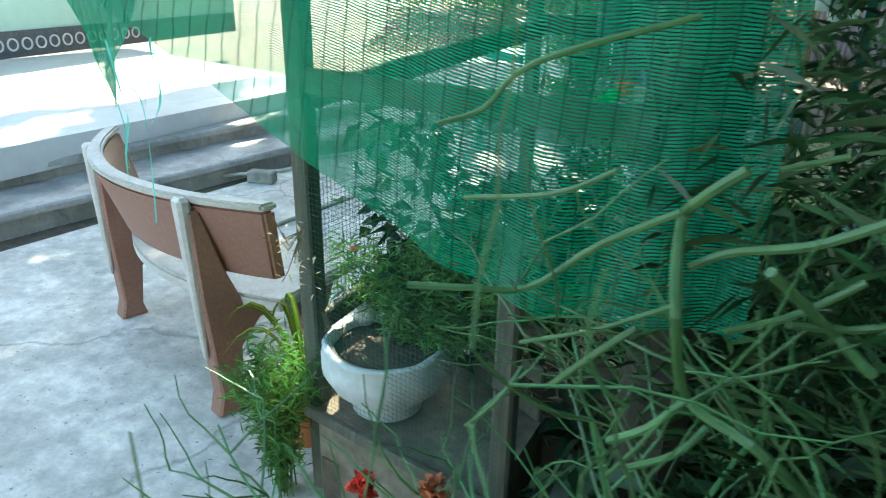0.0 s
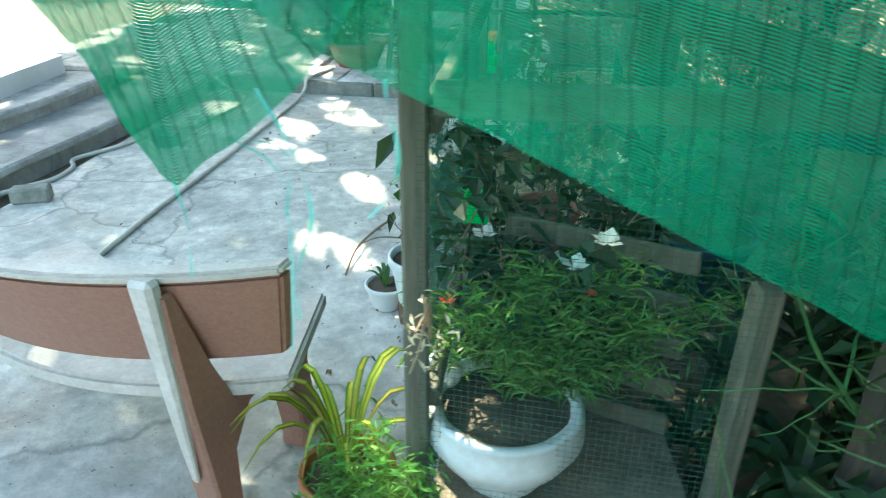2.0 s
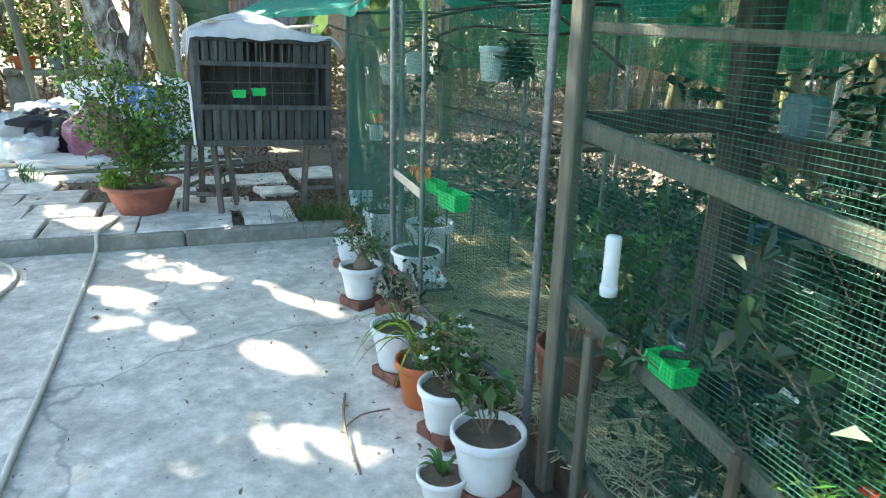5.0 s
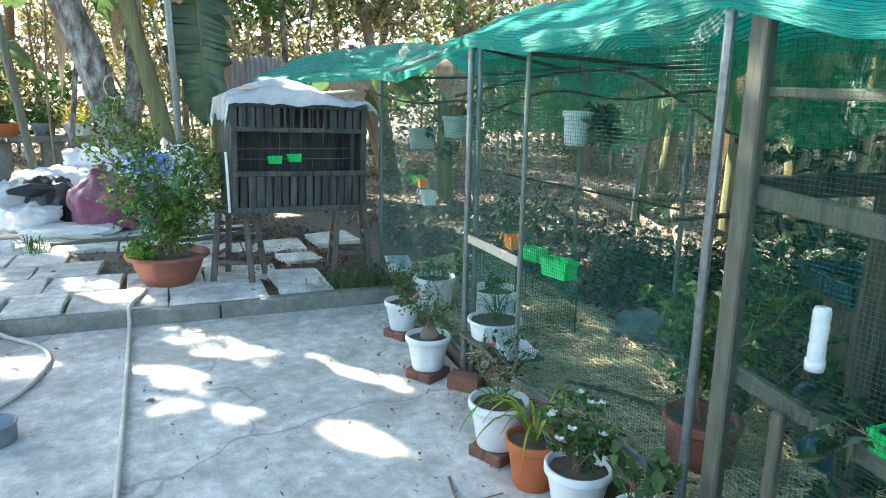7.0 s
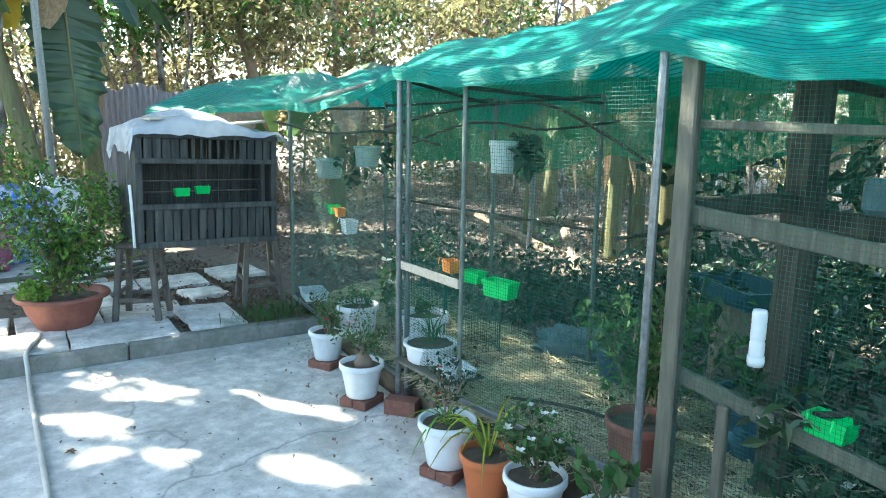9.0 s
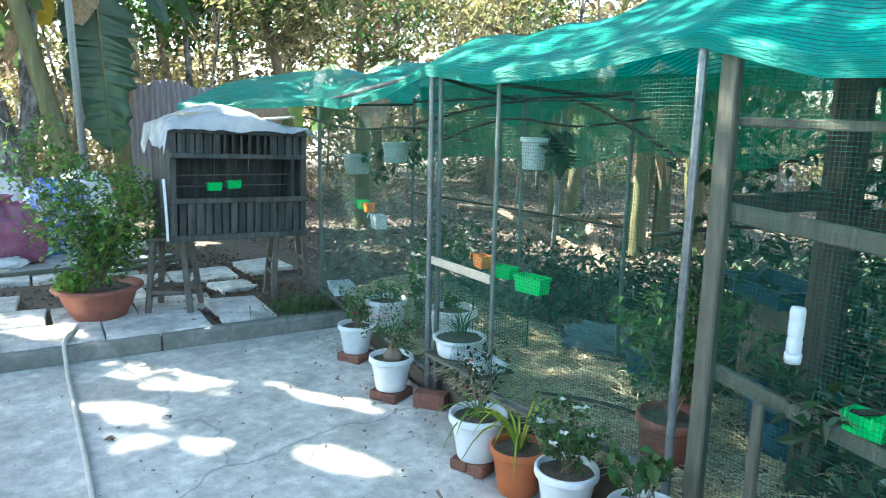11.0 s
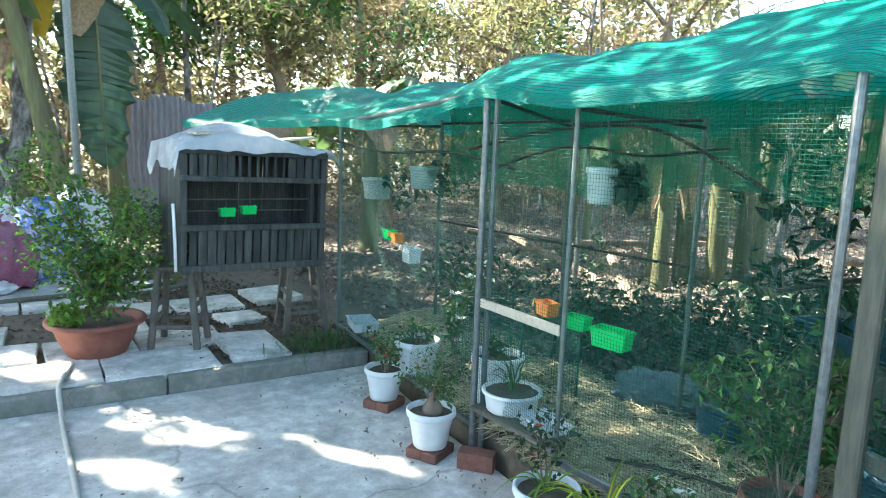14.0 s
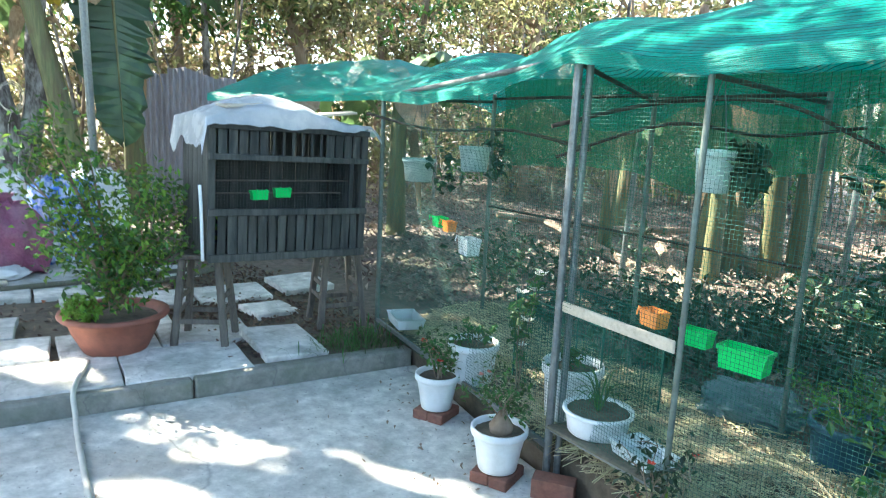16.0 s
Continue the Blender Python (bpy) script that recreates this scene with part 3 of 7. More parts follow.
# ---- the aviary ----
def wire_mesh(name, a, b, z0, z1, pitch, wire, parent, material=WIRE, slack=0.0):
    """Square welded wire from a to b (x, y), between two heights."""
    a, b = Vector((*a, 0)), Vector((*b, 0))
    d = b - a
    u = d.normalized()
    nrm = Vector((-u.y, u.x, 0))
    verts, faces = [], []

    def bar(pts, s, r):
        base = len(verts)
        for p in pts:
            verts.extend((p + s * r, p - s * r * 0.5 + nrm * r * 0.87, p - s * r * 0.5 - nrm * r * 0.87))
        for k in range(len(pts) - 1):
            q = base + 3 * k
            for j in range(3):
                faces.append((q + j, q + (j + 1) % 3, q + 3 + (j + 1) % 3, q + 3 + j))

    def bow(s, z):
        return nrm * (slack * (noise.noise(Vector((s * 1.3 + a.y, z * 1.6, a.x))) + 0.4 * noise.noise(Vector((s * 4, z * 4, a.x)))))

    L = d.length
    ns, nz = max(2, int(L / 0.12)), max(2, int((z1 - z0) / 0.2))
    for k in range(int((z1 - z0) / pitch) + 1):
        z = z0 + k * pitch
        bar([a + u * (L * i / ns) + Vector((0, 0, z)) + bow(L * i / ns, z) for i in range(ns + 1)], Vector((0, 0, 1)), wire)
    for k in range(int(L / pitch) + 1):
        s = k * pitch
        bar([a + u * s + Vector((0, 0, z0 + (z1 - z0) * i / nz)) + bow(s, z0 + (z1 - z0) * i / nz) for i in range(nz + 1)], u, wire)
    return rawpart(name, verts, faces, material, parent)


def pipe(name, a, b, r, parent, material=PIPE):
    return part(name, tube(bmesh.new(), [a, b], r, 12), material, parent, smooth=False)


PT = {"P1": (0.695, 0.12), "W": (0.855, 1.315), "N": (0.82, 1.40), "T": (0.87, 2.39), "A": (1.0, 3.03), "F": (1.46, 5.05)}
BACK = {"P1": (1.62, 0.0), "W": (1.38, 1.15), "T": (2.02, 2.5), "A": (2.08, 3.4), "F": (2.15, 4.72), "E": (2.45, 5.5)}

aviary = thing("aviary", "galvanised pipe bird aviary with green wire mesh sides", "aviary")
for key, z0 in (("N", 0.0), ("T", 0.30), ("F", 0.06)):
    x, y = PT[key]
    pipe("pole", (x, y, z0), (x, y, {"N": 1.83, "T": 1.745, "F": 1.695}[key]), 0.0105 if key == "T" else 0.0155, aviary, PIPE_DULL if key != "N" else PIPE)
ax, ay = PT["A"]
pipe("pole", (ax, ay, 0.06), (ax, ay, 1.82), 0.017, aviary, PIPE)
pipe("pole", (ax + 0.035, ay - 0.03, 0.06), (ax + 0.035, ay - 0.03, 1.815), 0.015, aviary, PIPE)
RAIL_Z = {"N": 1.835, "T": 1.745, "A": 1.815, "F": 1.695}
for a, b in (("N", "T"), ("T", "A"), ("A", "F")):
    pipe("top_rail", (*PT[a], RAIL_Z[a]), (*PT[b], RAIL_Z[b]), 0.014, aviary)
for key in ("T", "A", "F"):
    x, y = BACK[key]
    pipe("back_pole", (x, y, 0.1), (x, y, 1.75), 0.014, aviary, PIPE_DULL)
    pipe("cross_rail", (*PT[key], RAIL_Z[key] - 0.02), (x, y, 1.70), 0.010, aviary, BARK_DARK)
pipe("cross_rail", (*PT["N"], 1.82), (1.98, 1.25, 1.79), 0.014, aviary)
pipe("cross_rail", (0.86, 1.30, 1.80), (1.95, 1.05, 1.70), 0.022, aviary, BARK_DARK)
for a, b in (("T", "A"), ("A", "F")):
    pipe("back_rail", (*BACK[a], 1.74), (*BACK[b], 1.72), 0.010, aviary, BARK_DARK)
    pipe("back_rail", (*BACK[a], 0.98), (*BACK[b], 0.98), 0.008, aviary, BARK_DARK)
# pale plank across the jutting bay, its floor board and sill
part("plank", between((ax, ay - 0.02, 0.82), (PT["T"][0], PT["T"][1] + 0.02, 0.84), 0.012, 0.045), WOOD_PALE, aviary, "pale wooden plank")
for a, b, z in (("N", "T", 0.29), ("A", "F", 0.17)):
    part("sill_bar", between((*PT[a], z + 0.02), (*PT[b], z + 0.0), 0.02, 0.03), PIPE, aviary)
part("sill_bar", between((*PT["T"], 0.33), (*PT["A"], 0.28), 0.02, 0.03), PIPE, aviary)
wire_mesh("wire_mesh", PT["N"], PT["T"], 0.29, 1.72, 0.0145, 0.00072, aviary, slack=0.012)
wire_mesh("wire_mesh", PT["T"], PT["A"], 0.29, 1.72, 0.0145, 0.00072, aviary, slack=0.006)
wire_mesh("wire_mesh", PT["A"], PT["F"], 0.15, 1.67, 0.0145, 0.00072, aviary, slack=0.015)
wire_mesh("wire_mesh", BACK["T"], BACK["F"], 0.1, 1.75, 0.02, 0.0007, aviary, slack=0.02)
wire_mesh("wire_mesh", (1.9, 1.1), BACK["T"], 0.1, 1.75, 0.02, 0.0007, aviary, slack=0.02)

pen = thing("timber_pen", "weathered grey timber bird pen clad in green wire mesh", "bird pen")
for key, zt in (("P1", 1.78), ("W", 1.80)):
    x, y = PT[key]
    part("post", between((x, y, 0.0), (x, y, zt), 0.05 if key == "P1" else 0.045, 0.058 if key == "P1" else 0.06, 0.006), WOOD_GREY, pen)
part("post", between((1.315, 0.0, 0.0), (1.312, 0.005, 0.94), 0.05, 0.05, 0.008), WOOD_GREY, pen)
for key in ("P1", "W"):
    x, y = BACK[key]
    bm = between((x, y, 0.0), (x + 0.02, y, 1.86), 0.13, 0.12, 0.03)
    bmesh.ops.subdivide_edges(bm, edges=[e for e in bm.edges if e.calc_length() > 0.5], cuts=12)
    for v in bm.verts:
        v.co += 0.012 * Vector(noise.noise_vector(v.co * 5)) * Vector((1, 1, 0))
    part("back_post", bm, BARK_DARK, pen, "thick dark rough-hewn trunk post")
for z0, z1, w in ((1.54, 1.575, 0.03), (1.195, 1.285, 0.06), (0.585, 0.735, 0.055), (0.10, 0.22, 0.05)):
    part("rail", between((PT["P1"][0] + 0.03, PT["P1"][1], z0), (PT["W"][0] + 0.03, PT["W"][1], z1), 0.03, w, 0.005), WOOD_GREY, pen)
part("rail", between((PT["P1"][0] + 0.035, 0.10, 1.235), (1.56, 0.02, 1.235), 0.03, 0.06, 0.005), WOOD_GREY, pen)
part("rail", between((*BACK["P1"], 1.22), (*BACK["W"], 1.24), 0.04, 0.09, 0.005), BARK_DARK, pen)
part("rail", between((PT["W"][0] + 0.03, PT["W"][1], 1.30), (*BACK["W"], 1.31), 0.03, 0.07, 0.005), BARK_DARK, pen)
part("stake", between((0.722, 0.487, 0.05), (0.722, 0.487, 0.695), 0.022, 0.026, 0.004), BARK_DARK, pen)
part("stake", between((0.815, 1.10, 0.05), (0.815, 1.10, 0.70), 0.03, 0.035, 0.005), WOOD_GREY, pen)
for k in range(7):
    z = 0.12 + k * 0.115
    part("slat", between((0.90, 0.50 + 0.004 * k, z), (1.31, 0.30, z + 0.01), 0.018, 0.055, 0.004), WOOD_GREY, pen)
wire_mesh("wire_mesh", PT["P1"], PT["W"], 0.16, 1.74, 0.0145, 0.00065, pen, slack=0.012)
wire_mesh("wire_mesh", (0.70, 0.085), (1.315, -0.03), 0.08, 1.3, 0.0145, 0.0005, pen, slack=0.012)

cage = thing("wire_cage", "low green wire cage standing on the straw in the aviary", "wire cage")
corners = [(1.35, 3.05), (1.75, 2.98), (1.85, 3.60), (1.45, 3.70)]
for k, (p, q) in enumerate(zip(corners, corners[1:] + corners[:1])):
    wire_mesh("side_mesh", p, q, 0.17, 0.66, 0.022, 0.0011, cage, slack=0.01)
    pipe("corner_rod", (*p, 0.16), (*p, 0.67), 0.005, cage, WIRE)
    pipe("top_rod", (*p, 0.66), (*q, 0.66), 0.004, cage, WIRE)
for k in range(14):
    f = (k + 0.5) / 14
    a, b = Vector(corners[0]).lerp(Vector(corners[3]), f), Vector(corners[1]).lerp(Vector(corners[2]), f)
    pipe("lid_wire", (*a, 0.66), (*b, 0.66), 0.0015, cage, WIRE)

slab_mesh("planting_bed", [(0.725, 0.07), (1.30, -0.03), (1.31, 0.34), (1.05, 0.52), (0.775, 0.48)], 0.325, 0.36, EARTH, "raised bed of brown earth at the pen's end")

part("plank", between((0.70, 0.05, 0.325), (1.31, -0.05, 0.315), 0.022, 0.035, 0.004), WOOD_GREY, pen)

# straw bed in the aviary
bed = slab_mesh("aviary_floor", [(0.735, 0.06), (0.80, 0.5), (0.90, 0.9), (0.93, 1.4), (0.95, 2.4), (1.08, 3.0), (1.52, 5.0), (2.3, 4.9), (2.1, 2.5), (1.95, 0.0)], 0.16, 0.2, SOIL, "dark earth floor inside the aviary strewn with straw")
rng = np.random.default_rng(5)
sv, sf = [], []
for k in range(11000):
    y = rng.uniform(0.3, 4.9)
    x = front_x(y) + 0.08 + rng.uniform(0, 1) ** 1.2 * 1.0
    dens = 1.0 if 1.2 < y < 3.4 or (y > 3.8 and rng.uniform() < 0.6) else 0.35
    if rng.uniform() > dens or (y < 1.1 and x > 1.25):
        continue
    h = 0.17 + 0.07 * max(0, noise.noise(Vector((x * 2, y * 2, 1))) + 0.4) * rng.uniform(0.4, 1)
    a, l, w, dz = rng.uniform(0, math.pi), rng.uniform(0.06, 0.26), rng.uniform(0.0014, 0.003), rng.normal(0, 0.012)
    d, s = Vector((math.cos(a), math.sin(a), 0)), Vector((-math.sin(a), math.cos(a), 0))
    c = Vector((x, y, h))
    i = len(sv)
    mid = Vector((0, 0, 0.014))
    for t, up in ((-0.5, -dz), (0.0, 0.012), (0.5, dz)):
        p = c + d * l * t + Vector((0, 0, up))
        sv.extend((p - s * w, p + Vector((0, 0, w * 1.4)), p + s * w))
    for q in (i, i + 3):
        sf.extend(((q, q + 3, q + 4, q + 1), (q + 1, q + 4, q + 5, q + 2), (q + 2, q + 5, q + 3, q)))
tagged(rawpart("straw", sv, sf, STRAW), "loose dry yellow straw on the aviary floor", "straw", kind="stuff")


# ---- shade net ----
def net_sheet(name, fn, nu, nv, size, material, parent, label="", skew=0.0):
    """A sheet from fn(u, v), with its size in metres for the weave."""
    verts = [fn(i / nu, j / nv) for j in range(nv + 1) for i in range(nu + 1)]
    faces = [(j * (nu + 1) + i, j * (nu + 1) + i + 1, (j + 1) * (nu + 1) + i + 1, (j + 1) * (nu + 1) + i) for j in range(nv) for i in range(nu)]
    ob = rawpart(name, verts, faces, material, parent, label, smooth=True)
    uv = ob.data.uv_layers.new(name="UVMap")
    for poly in ob.data.polygons:
        for li, vi in zip(poly.loop_indices, poly.vertices):
            j, i = divmod(vi, nu + 1)
            uv.data[li].uv = (i / nu * size[0] - skew * j / nv * size[1], j / nv * size[1])
    return ob


shade = thing("shade_net", "green knitted shade net draped over the aviary", "shade net")


def roof_net(u, v):
    y = -0.15 + 7.0 * u
    fx = front_x(y)
    hem = float(np.interp(y, [-0.2, 0.3, 1.0, 1.4, 1.9, 2.4, 3.03, 3.6, 4.4, 5.05, 5.6, 6.85], [1.70, 1.66, 1.69, 1.805, 1.745, 1.72, 1.79, 1.69, 1.635, 1.67, 1.65, 1.63]))
    ridge = float(np.interp(y, [-0.2, 0.5, 1.6, 2.6, 3.3, 3.9, 5.3, 6.85], [1.95, 2.08, 2.12, 2.16, 2.08, 2.02, 2.0, 2.06]))
    out = 0.38 * max(0.0, min(1.0, (0.9 - y) / 0.9)) ** 1.5 + 0.42 * max(0.0, y - 5.05)
    wave = 1.5 * noise.noise(Vector((y * 1.25, v * 1.4, 2.0)))
    fine = noise.noise(Vector((y * 3.4, v * 3.0, 8.0)))
    if v < 0.12:
        t = v / 0.12
        return (fx - 0.05 - out + 0.02 * fine, y, hem + (0.05 + 0.03 * fine) * t)
    t = (v - 0.12) / 0.88
    x = fx - 0.05 - out + (1.75 + out) * t
    z = hem + 0.05 + (ridge - hem - 0.05) * math.sin(min(t * 1.35, 1) * math.pi / 2) - 0.35 * max(0, t - 0.74) / 0.26
    sag = 0.11 * wave + 0.035 * fine
    ripple = 0.012 * math.sin(46 * t + 7 * wave + 2 * y) * max(0.0, 0.5 + fine)
    return (x, y, z + (sag + ripple) * min(1, t * 4))


net_sheet("roof_net", roof_net, 160, 34, (7.0, 2.1), NET, shade)


def back_net(u, v):
    y = 0.2 + 4.4 * u
    x = 2.12 + 0.06 * noise.noise(Vector((y * 2, v * 2, 3)))
    low = float(np.interp(y, [0.2, 1.3, 1.9, 2.5, 3.2, 3.6, 4.6], [1.60, 1.50, 1.34, 1.42, 1.24, 1.33, 1.28])) + 0.03 * noise.noise(Vector((y * 4, 5, 1)))
    return (x + 0.02 * v, y, 1.84 + (low - 1.84) * v + 0.02 * noise.noise(Vector((y * 3, v, 1))))


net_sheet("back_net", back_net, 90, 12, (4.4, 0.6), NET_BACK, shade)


def corner_flap(u, v):
    x = 0.12 + 0.62 * u
    low = float(np.interp(x, [0.12, 0.18, 0.23, 0.29, 0.315, 0.36, 0.39, 0.45, 0.52, 0.59, 0.65, 0.74], [1.60, 1.50, 1.42, 1.335, 1.26, 1.18, 1.18, 1.235, 1.285, 1.345, 1.42, 1.58]))
    y = float(np.interp(x, [0.12, 0.36, 0.50, 0.74], [-0.12, -0.14, -0.26, -0.30]))
    fold = 0.02 * noise.noise(Vector((x * 5, v * 1.5, 4))) + 0.008 * noise.noise(Vector((x * 16, v * 2, 9)))
    return (x + (0.05 * u - 0.10 * (1 - u)) * (1 - v), y + fold * v + (0.08 + 0.08 * (1 - u)) * (1 - v), 1.80 + (low - 1.80) * v)


net_sheet("corner_flap", corner_flap, 60, 22, (0.62, 0.6), NET_FLAP, shade, "drooping loose corner of green net", 0.3)


def end_flap(u, v):
    x = 0.46 + 1.3 * u
    low = float(np.interp(x, [0.46, 0.54, 0.64, 0.75, 0.88, 1.0, 1.15, 1.28, 1.38, 1.50, 1.96], [1.52, 1.44, 1.378, 1.325, 1.262, 1.20, 1.12, 1.05, 1.0, 0.97, 0.97]))
    top = float(np.interp(x, [0.46, 0.6, 1.2, 1.6], [1.82, 1.84, 2.0, 2.02]))
    fold = 0.035 * noise.noise(Vector((x * 5, v * 1.5, 14))) + 0.012 * noise.noise(Vector((x * 16, v * 2, 19)))
    drape = 0.015 * max(0.0, min(1.0, (x - 1.15) / 0.2)) * math.sin(x * 38)
    y = float(np.interp(x, [1.3, 1.96], [-0.30, -0.14]))
    return (x, y + (0.6 * fold + drape) * v + 0.15 * (1 - v), top + (low - top) * v)


net_sheet("end_flap", end_flap, 120, 24, (1.3, 0.8), NET_THIN, shade, "hanging sheet of green net over the pen's end")

# ---- patio things ----
def place(ob, x, y, z=0.0, rz=0.0, rx=0.0, ry=0.0):
    ob.matrix_basis = pose(x, y, z, rx, ry, rz)
    return ob


def tapered(a, b, w, d):
    """A bar that thins out towards its foot a."""
    a, b = Vector(a), Vector(b)
    bm = between(a, b, w, d, 0.012)
    bmesh.ops.subdivide_edges(bm, edges=[e for e in bm.edges if e.calc_length() > 0.3], cuts=4)
    for v in bm.verts:
        k = max(0.0, min(1.0, (v.co - a).dot(b - a) / (b - a).length_squared))
        c = a.lerp(b, k)
        v.co = c + (v.co - c) * (0.25 + 0.75 * k ** 0.7)
    return bm


def make_bench():
    t = thing("concrete_bench", "curved red terrazzo garden bench with whitish edges, on the patio", "bench", pose(-0.307, 0.386, 0, 0, 0, -20.3))
    half, n = 0.69, 32

    def back_y(x):
        return -0.10 + 0.516 * x * x

    def loft(rows, bevel):
        bm = bmesh.new()
        rows = [[bm.verts.new(p) for p in row] for row in rows]
        for a, b in zip(rows, rows[1:]):
            for j in range(4):
                bm.faces.new((a[j], a[(j + 1) % 4], b[(j + 1) % 4], b[j]))
        bm.faces.new(rows[0])
        bm.faces.new(list(reversed(rows[-1])))
        bmesh.ops.recalc_face_normals(bm, faces=bm.faces[:])
        bmesh.ops.bevel(bm, geom=[e for e in bm.edges if abs(e.calc_face_angle(0)) > 0.8], offset=bevel, segments=2, affect="EDGES")
        return bm

    def slab(z0, z1, push0, push1, thick, x0, x1):
        rows = []
        for k in range(n + 1):
            s = -1 + 2 * k / n
            a, b = s * x0, s * x1
            rows.append([(a, back_y(a) + push0, z0), (b, back_y(b) + push1, z1), (b, back_y(b) + push1 + thick, z1), (a, back_y(a) + push0 + thick, z0)])
        return loft(rows, 0.008)

    back = part("backrest", slab(0.52, 0.785, 0.095, 0.005, 0.045, 0.63, half - 0.004), TERRAZZO, t)
    part("top_edge", slab(0.785, 0.812, 0.0, -0.004, 0.058, half - 0.002, half), BENCH_WHITE, back, "whitish worn top edge")
    rows = []
    for k in range(n + 1):
        s = -1 + 2 * k / n
        xr, xf = s * 0.63, s * 0.50
        yr, yf = back_y(xr) + 0.11, 0.50 + 0.48 * xf * xf
        rows.append([(xr, yr, 0.39), (xr, yr, 0.44), (xf, yf, 0.44), (xf, yf, 0.39)])
    part("seat", loft(rows, 0.01), BENCH_WHITE, t, "pale polished seat slab")
    for sx in (-1, 1):
        prof = [(0.00, 0.0), (0.115, 0.0), (0.10, 0.06), (0.12, 0.24), (0.20, 0.33), (0.32, 0.33), (0.385, 0.22), (0.40, 0.06), (0.39, 0.0),
                (0.51, 0.0), (0.49, 0.08), (0.48, 0.28), (0.52, 0.39), (0.15, 0.39), (0.10, 0.52), (0.035, 0.76), (-0.004, 0.76), (0.0, 0.45), (0.02, 0.08)]
        bm = bmesh.new()
        f = bm.faces.new([bm.verts.new((0, y, z)) for y, z in prof])
        r = bmesh.ops.extrude_face_region(bm, geom=[f])
        bmesh.ops.translate(bm, vec=(0.085, 0, 0), verts=[v for v in r["geom"] if isinstance(v, bmesh.types.BMVert)])
        bmesh.ops.recalc_face_normals(bm, faces=bm.faces[:])
        bmesh.ops.bevel(bm, geom=[e for e in bm.edges if abs(e.calc_face_angle(0)) > 0.8 and abs((e.verts[0].co - e.verts[1].co).x) < 0.01], offset=0.008, segments=1, affect="EDGES")
        leg = part("leg", bm, TERRAZZO, t)
        leg.matrix_basis = pose(sx * 0.48 - 0.0425, 0.0, 0, 0, sx * -3.0, 0)
        part("strut", tapered((sx * 0.468, 0.0, 0.22), (sx * 0.442, -0.006, 0.806), 0.068, 0.045), BENCH_WHITE, t, "whitish rounded strut behind the backrest")


make_bench()


def pot(name, x, y, z, r, h, material, label, ribs=0, taper=0.74, group="", parent=None, soil=0.86):
    """A plant pot with a rolled rim and earth in it."""
    t = thing(name, label, "plant pot", pose(x, y, z), group)
    b = r * taper
    bm = lathe(bmesh.new(), [(0, 0.0), (b * 0.95, 0.0), (b, 0.006), (b + (r - b) * 0.5, h * 0.5), (r * 0.97, h * 0.80), (r * 0.985, h * 0.83), (r * 1.06, h * 0.84),
                             (r * 1.08, h * 0.87), (r * 1.07, h * 0.985), (r * 1.05, h), (r * 0.98, h), (r * 0.955, h * 0.97), (r * 0.93, h * 0.75), (b * 0.9, 0.02), (0, 0.02)], 40)
    if ribs:
        for v in bm.verts:
            if v.co.z < h * 0.8 and v.co.to_2d().length > b * 0.93:
                v.co.x *= 1 + 0.012 * math.cos(math.atan2(v.co.y, v.co.x) * ribs)
                v.co.y *= 1 + 0.012 * math.cos(math.atan2(v.co.y, v.co.x) * ribs)
    shell = part("shell", bm, material, t, smooth=True)
    bm = bmesh.new()
    bmesh.ops.create_circle(bm, cap_ends=True, radius=r * 0.94, segments=24)
    bmesh.ops.subdivide_edges(bm, edges=bm.edges[:], cuts=3, use_grid_fill=True)
    for v in bm.verts:
        v.co.z = h * soil + 0.012 * noise.noise(v.co * 30 + Vector((x, y, 0)) * 9)
    part("soil", bm, SOIL, shell, "dark potting earth")
    return t


def bricks(x, y, rz=0.0, two=True):
    """The brick or two that a pot stands on."""
    for k in range(2 if two else 1):
        ob = part("brick", box((0.19, 0.088, 0.052), None, 0.006), BRICK)
        tagged(ob, "worn red clay brick lying on the ground under a pot", "brick", "bricks under the pots")
        d = Matrix.Rotation(radians(rz), 4, "Z") @ Vector((0, (k - 0.5) * 0.096 if two else 0, 0))
        ob.matrix_basis = pose(x + d.x, y + d.y, 0.027, 0, 0, rz + k * 4)


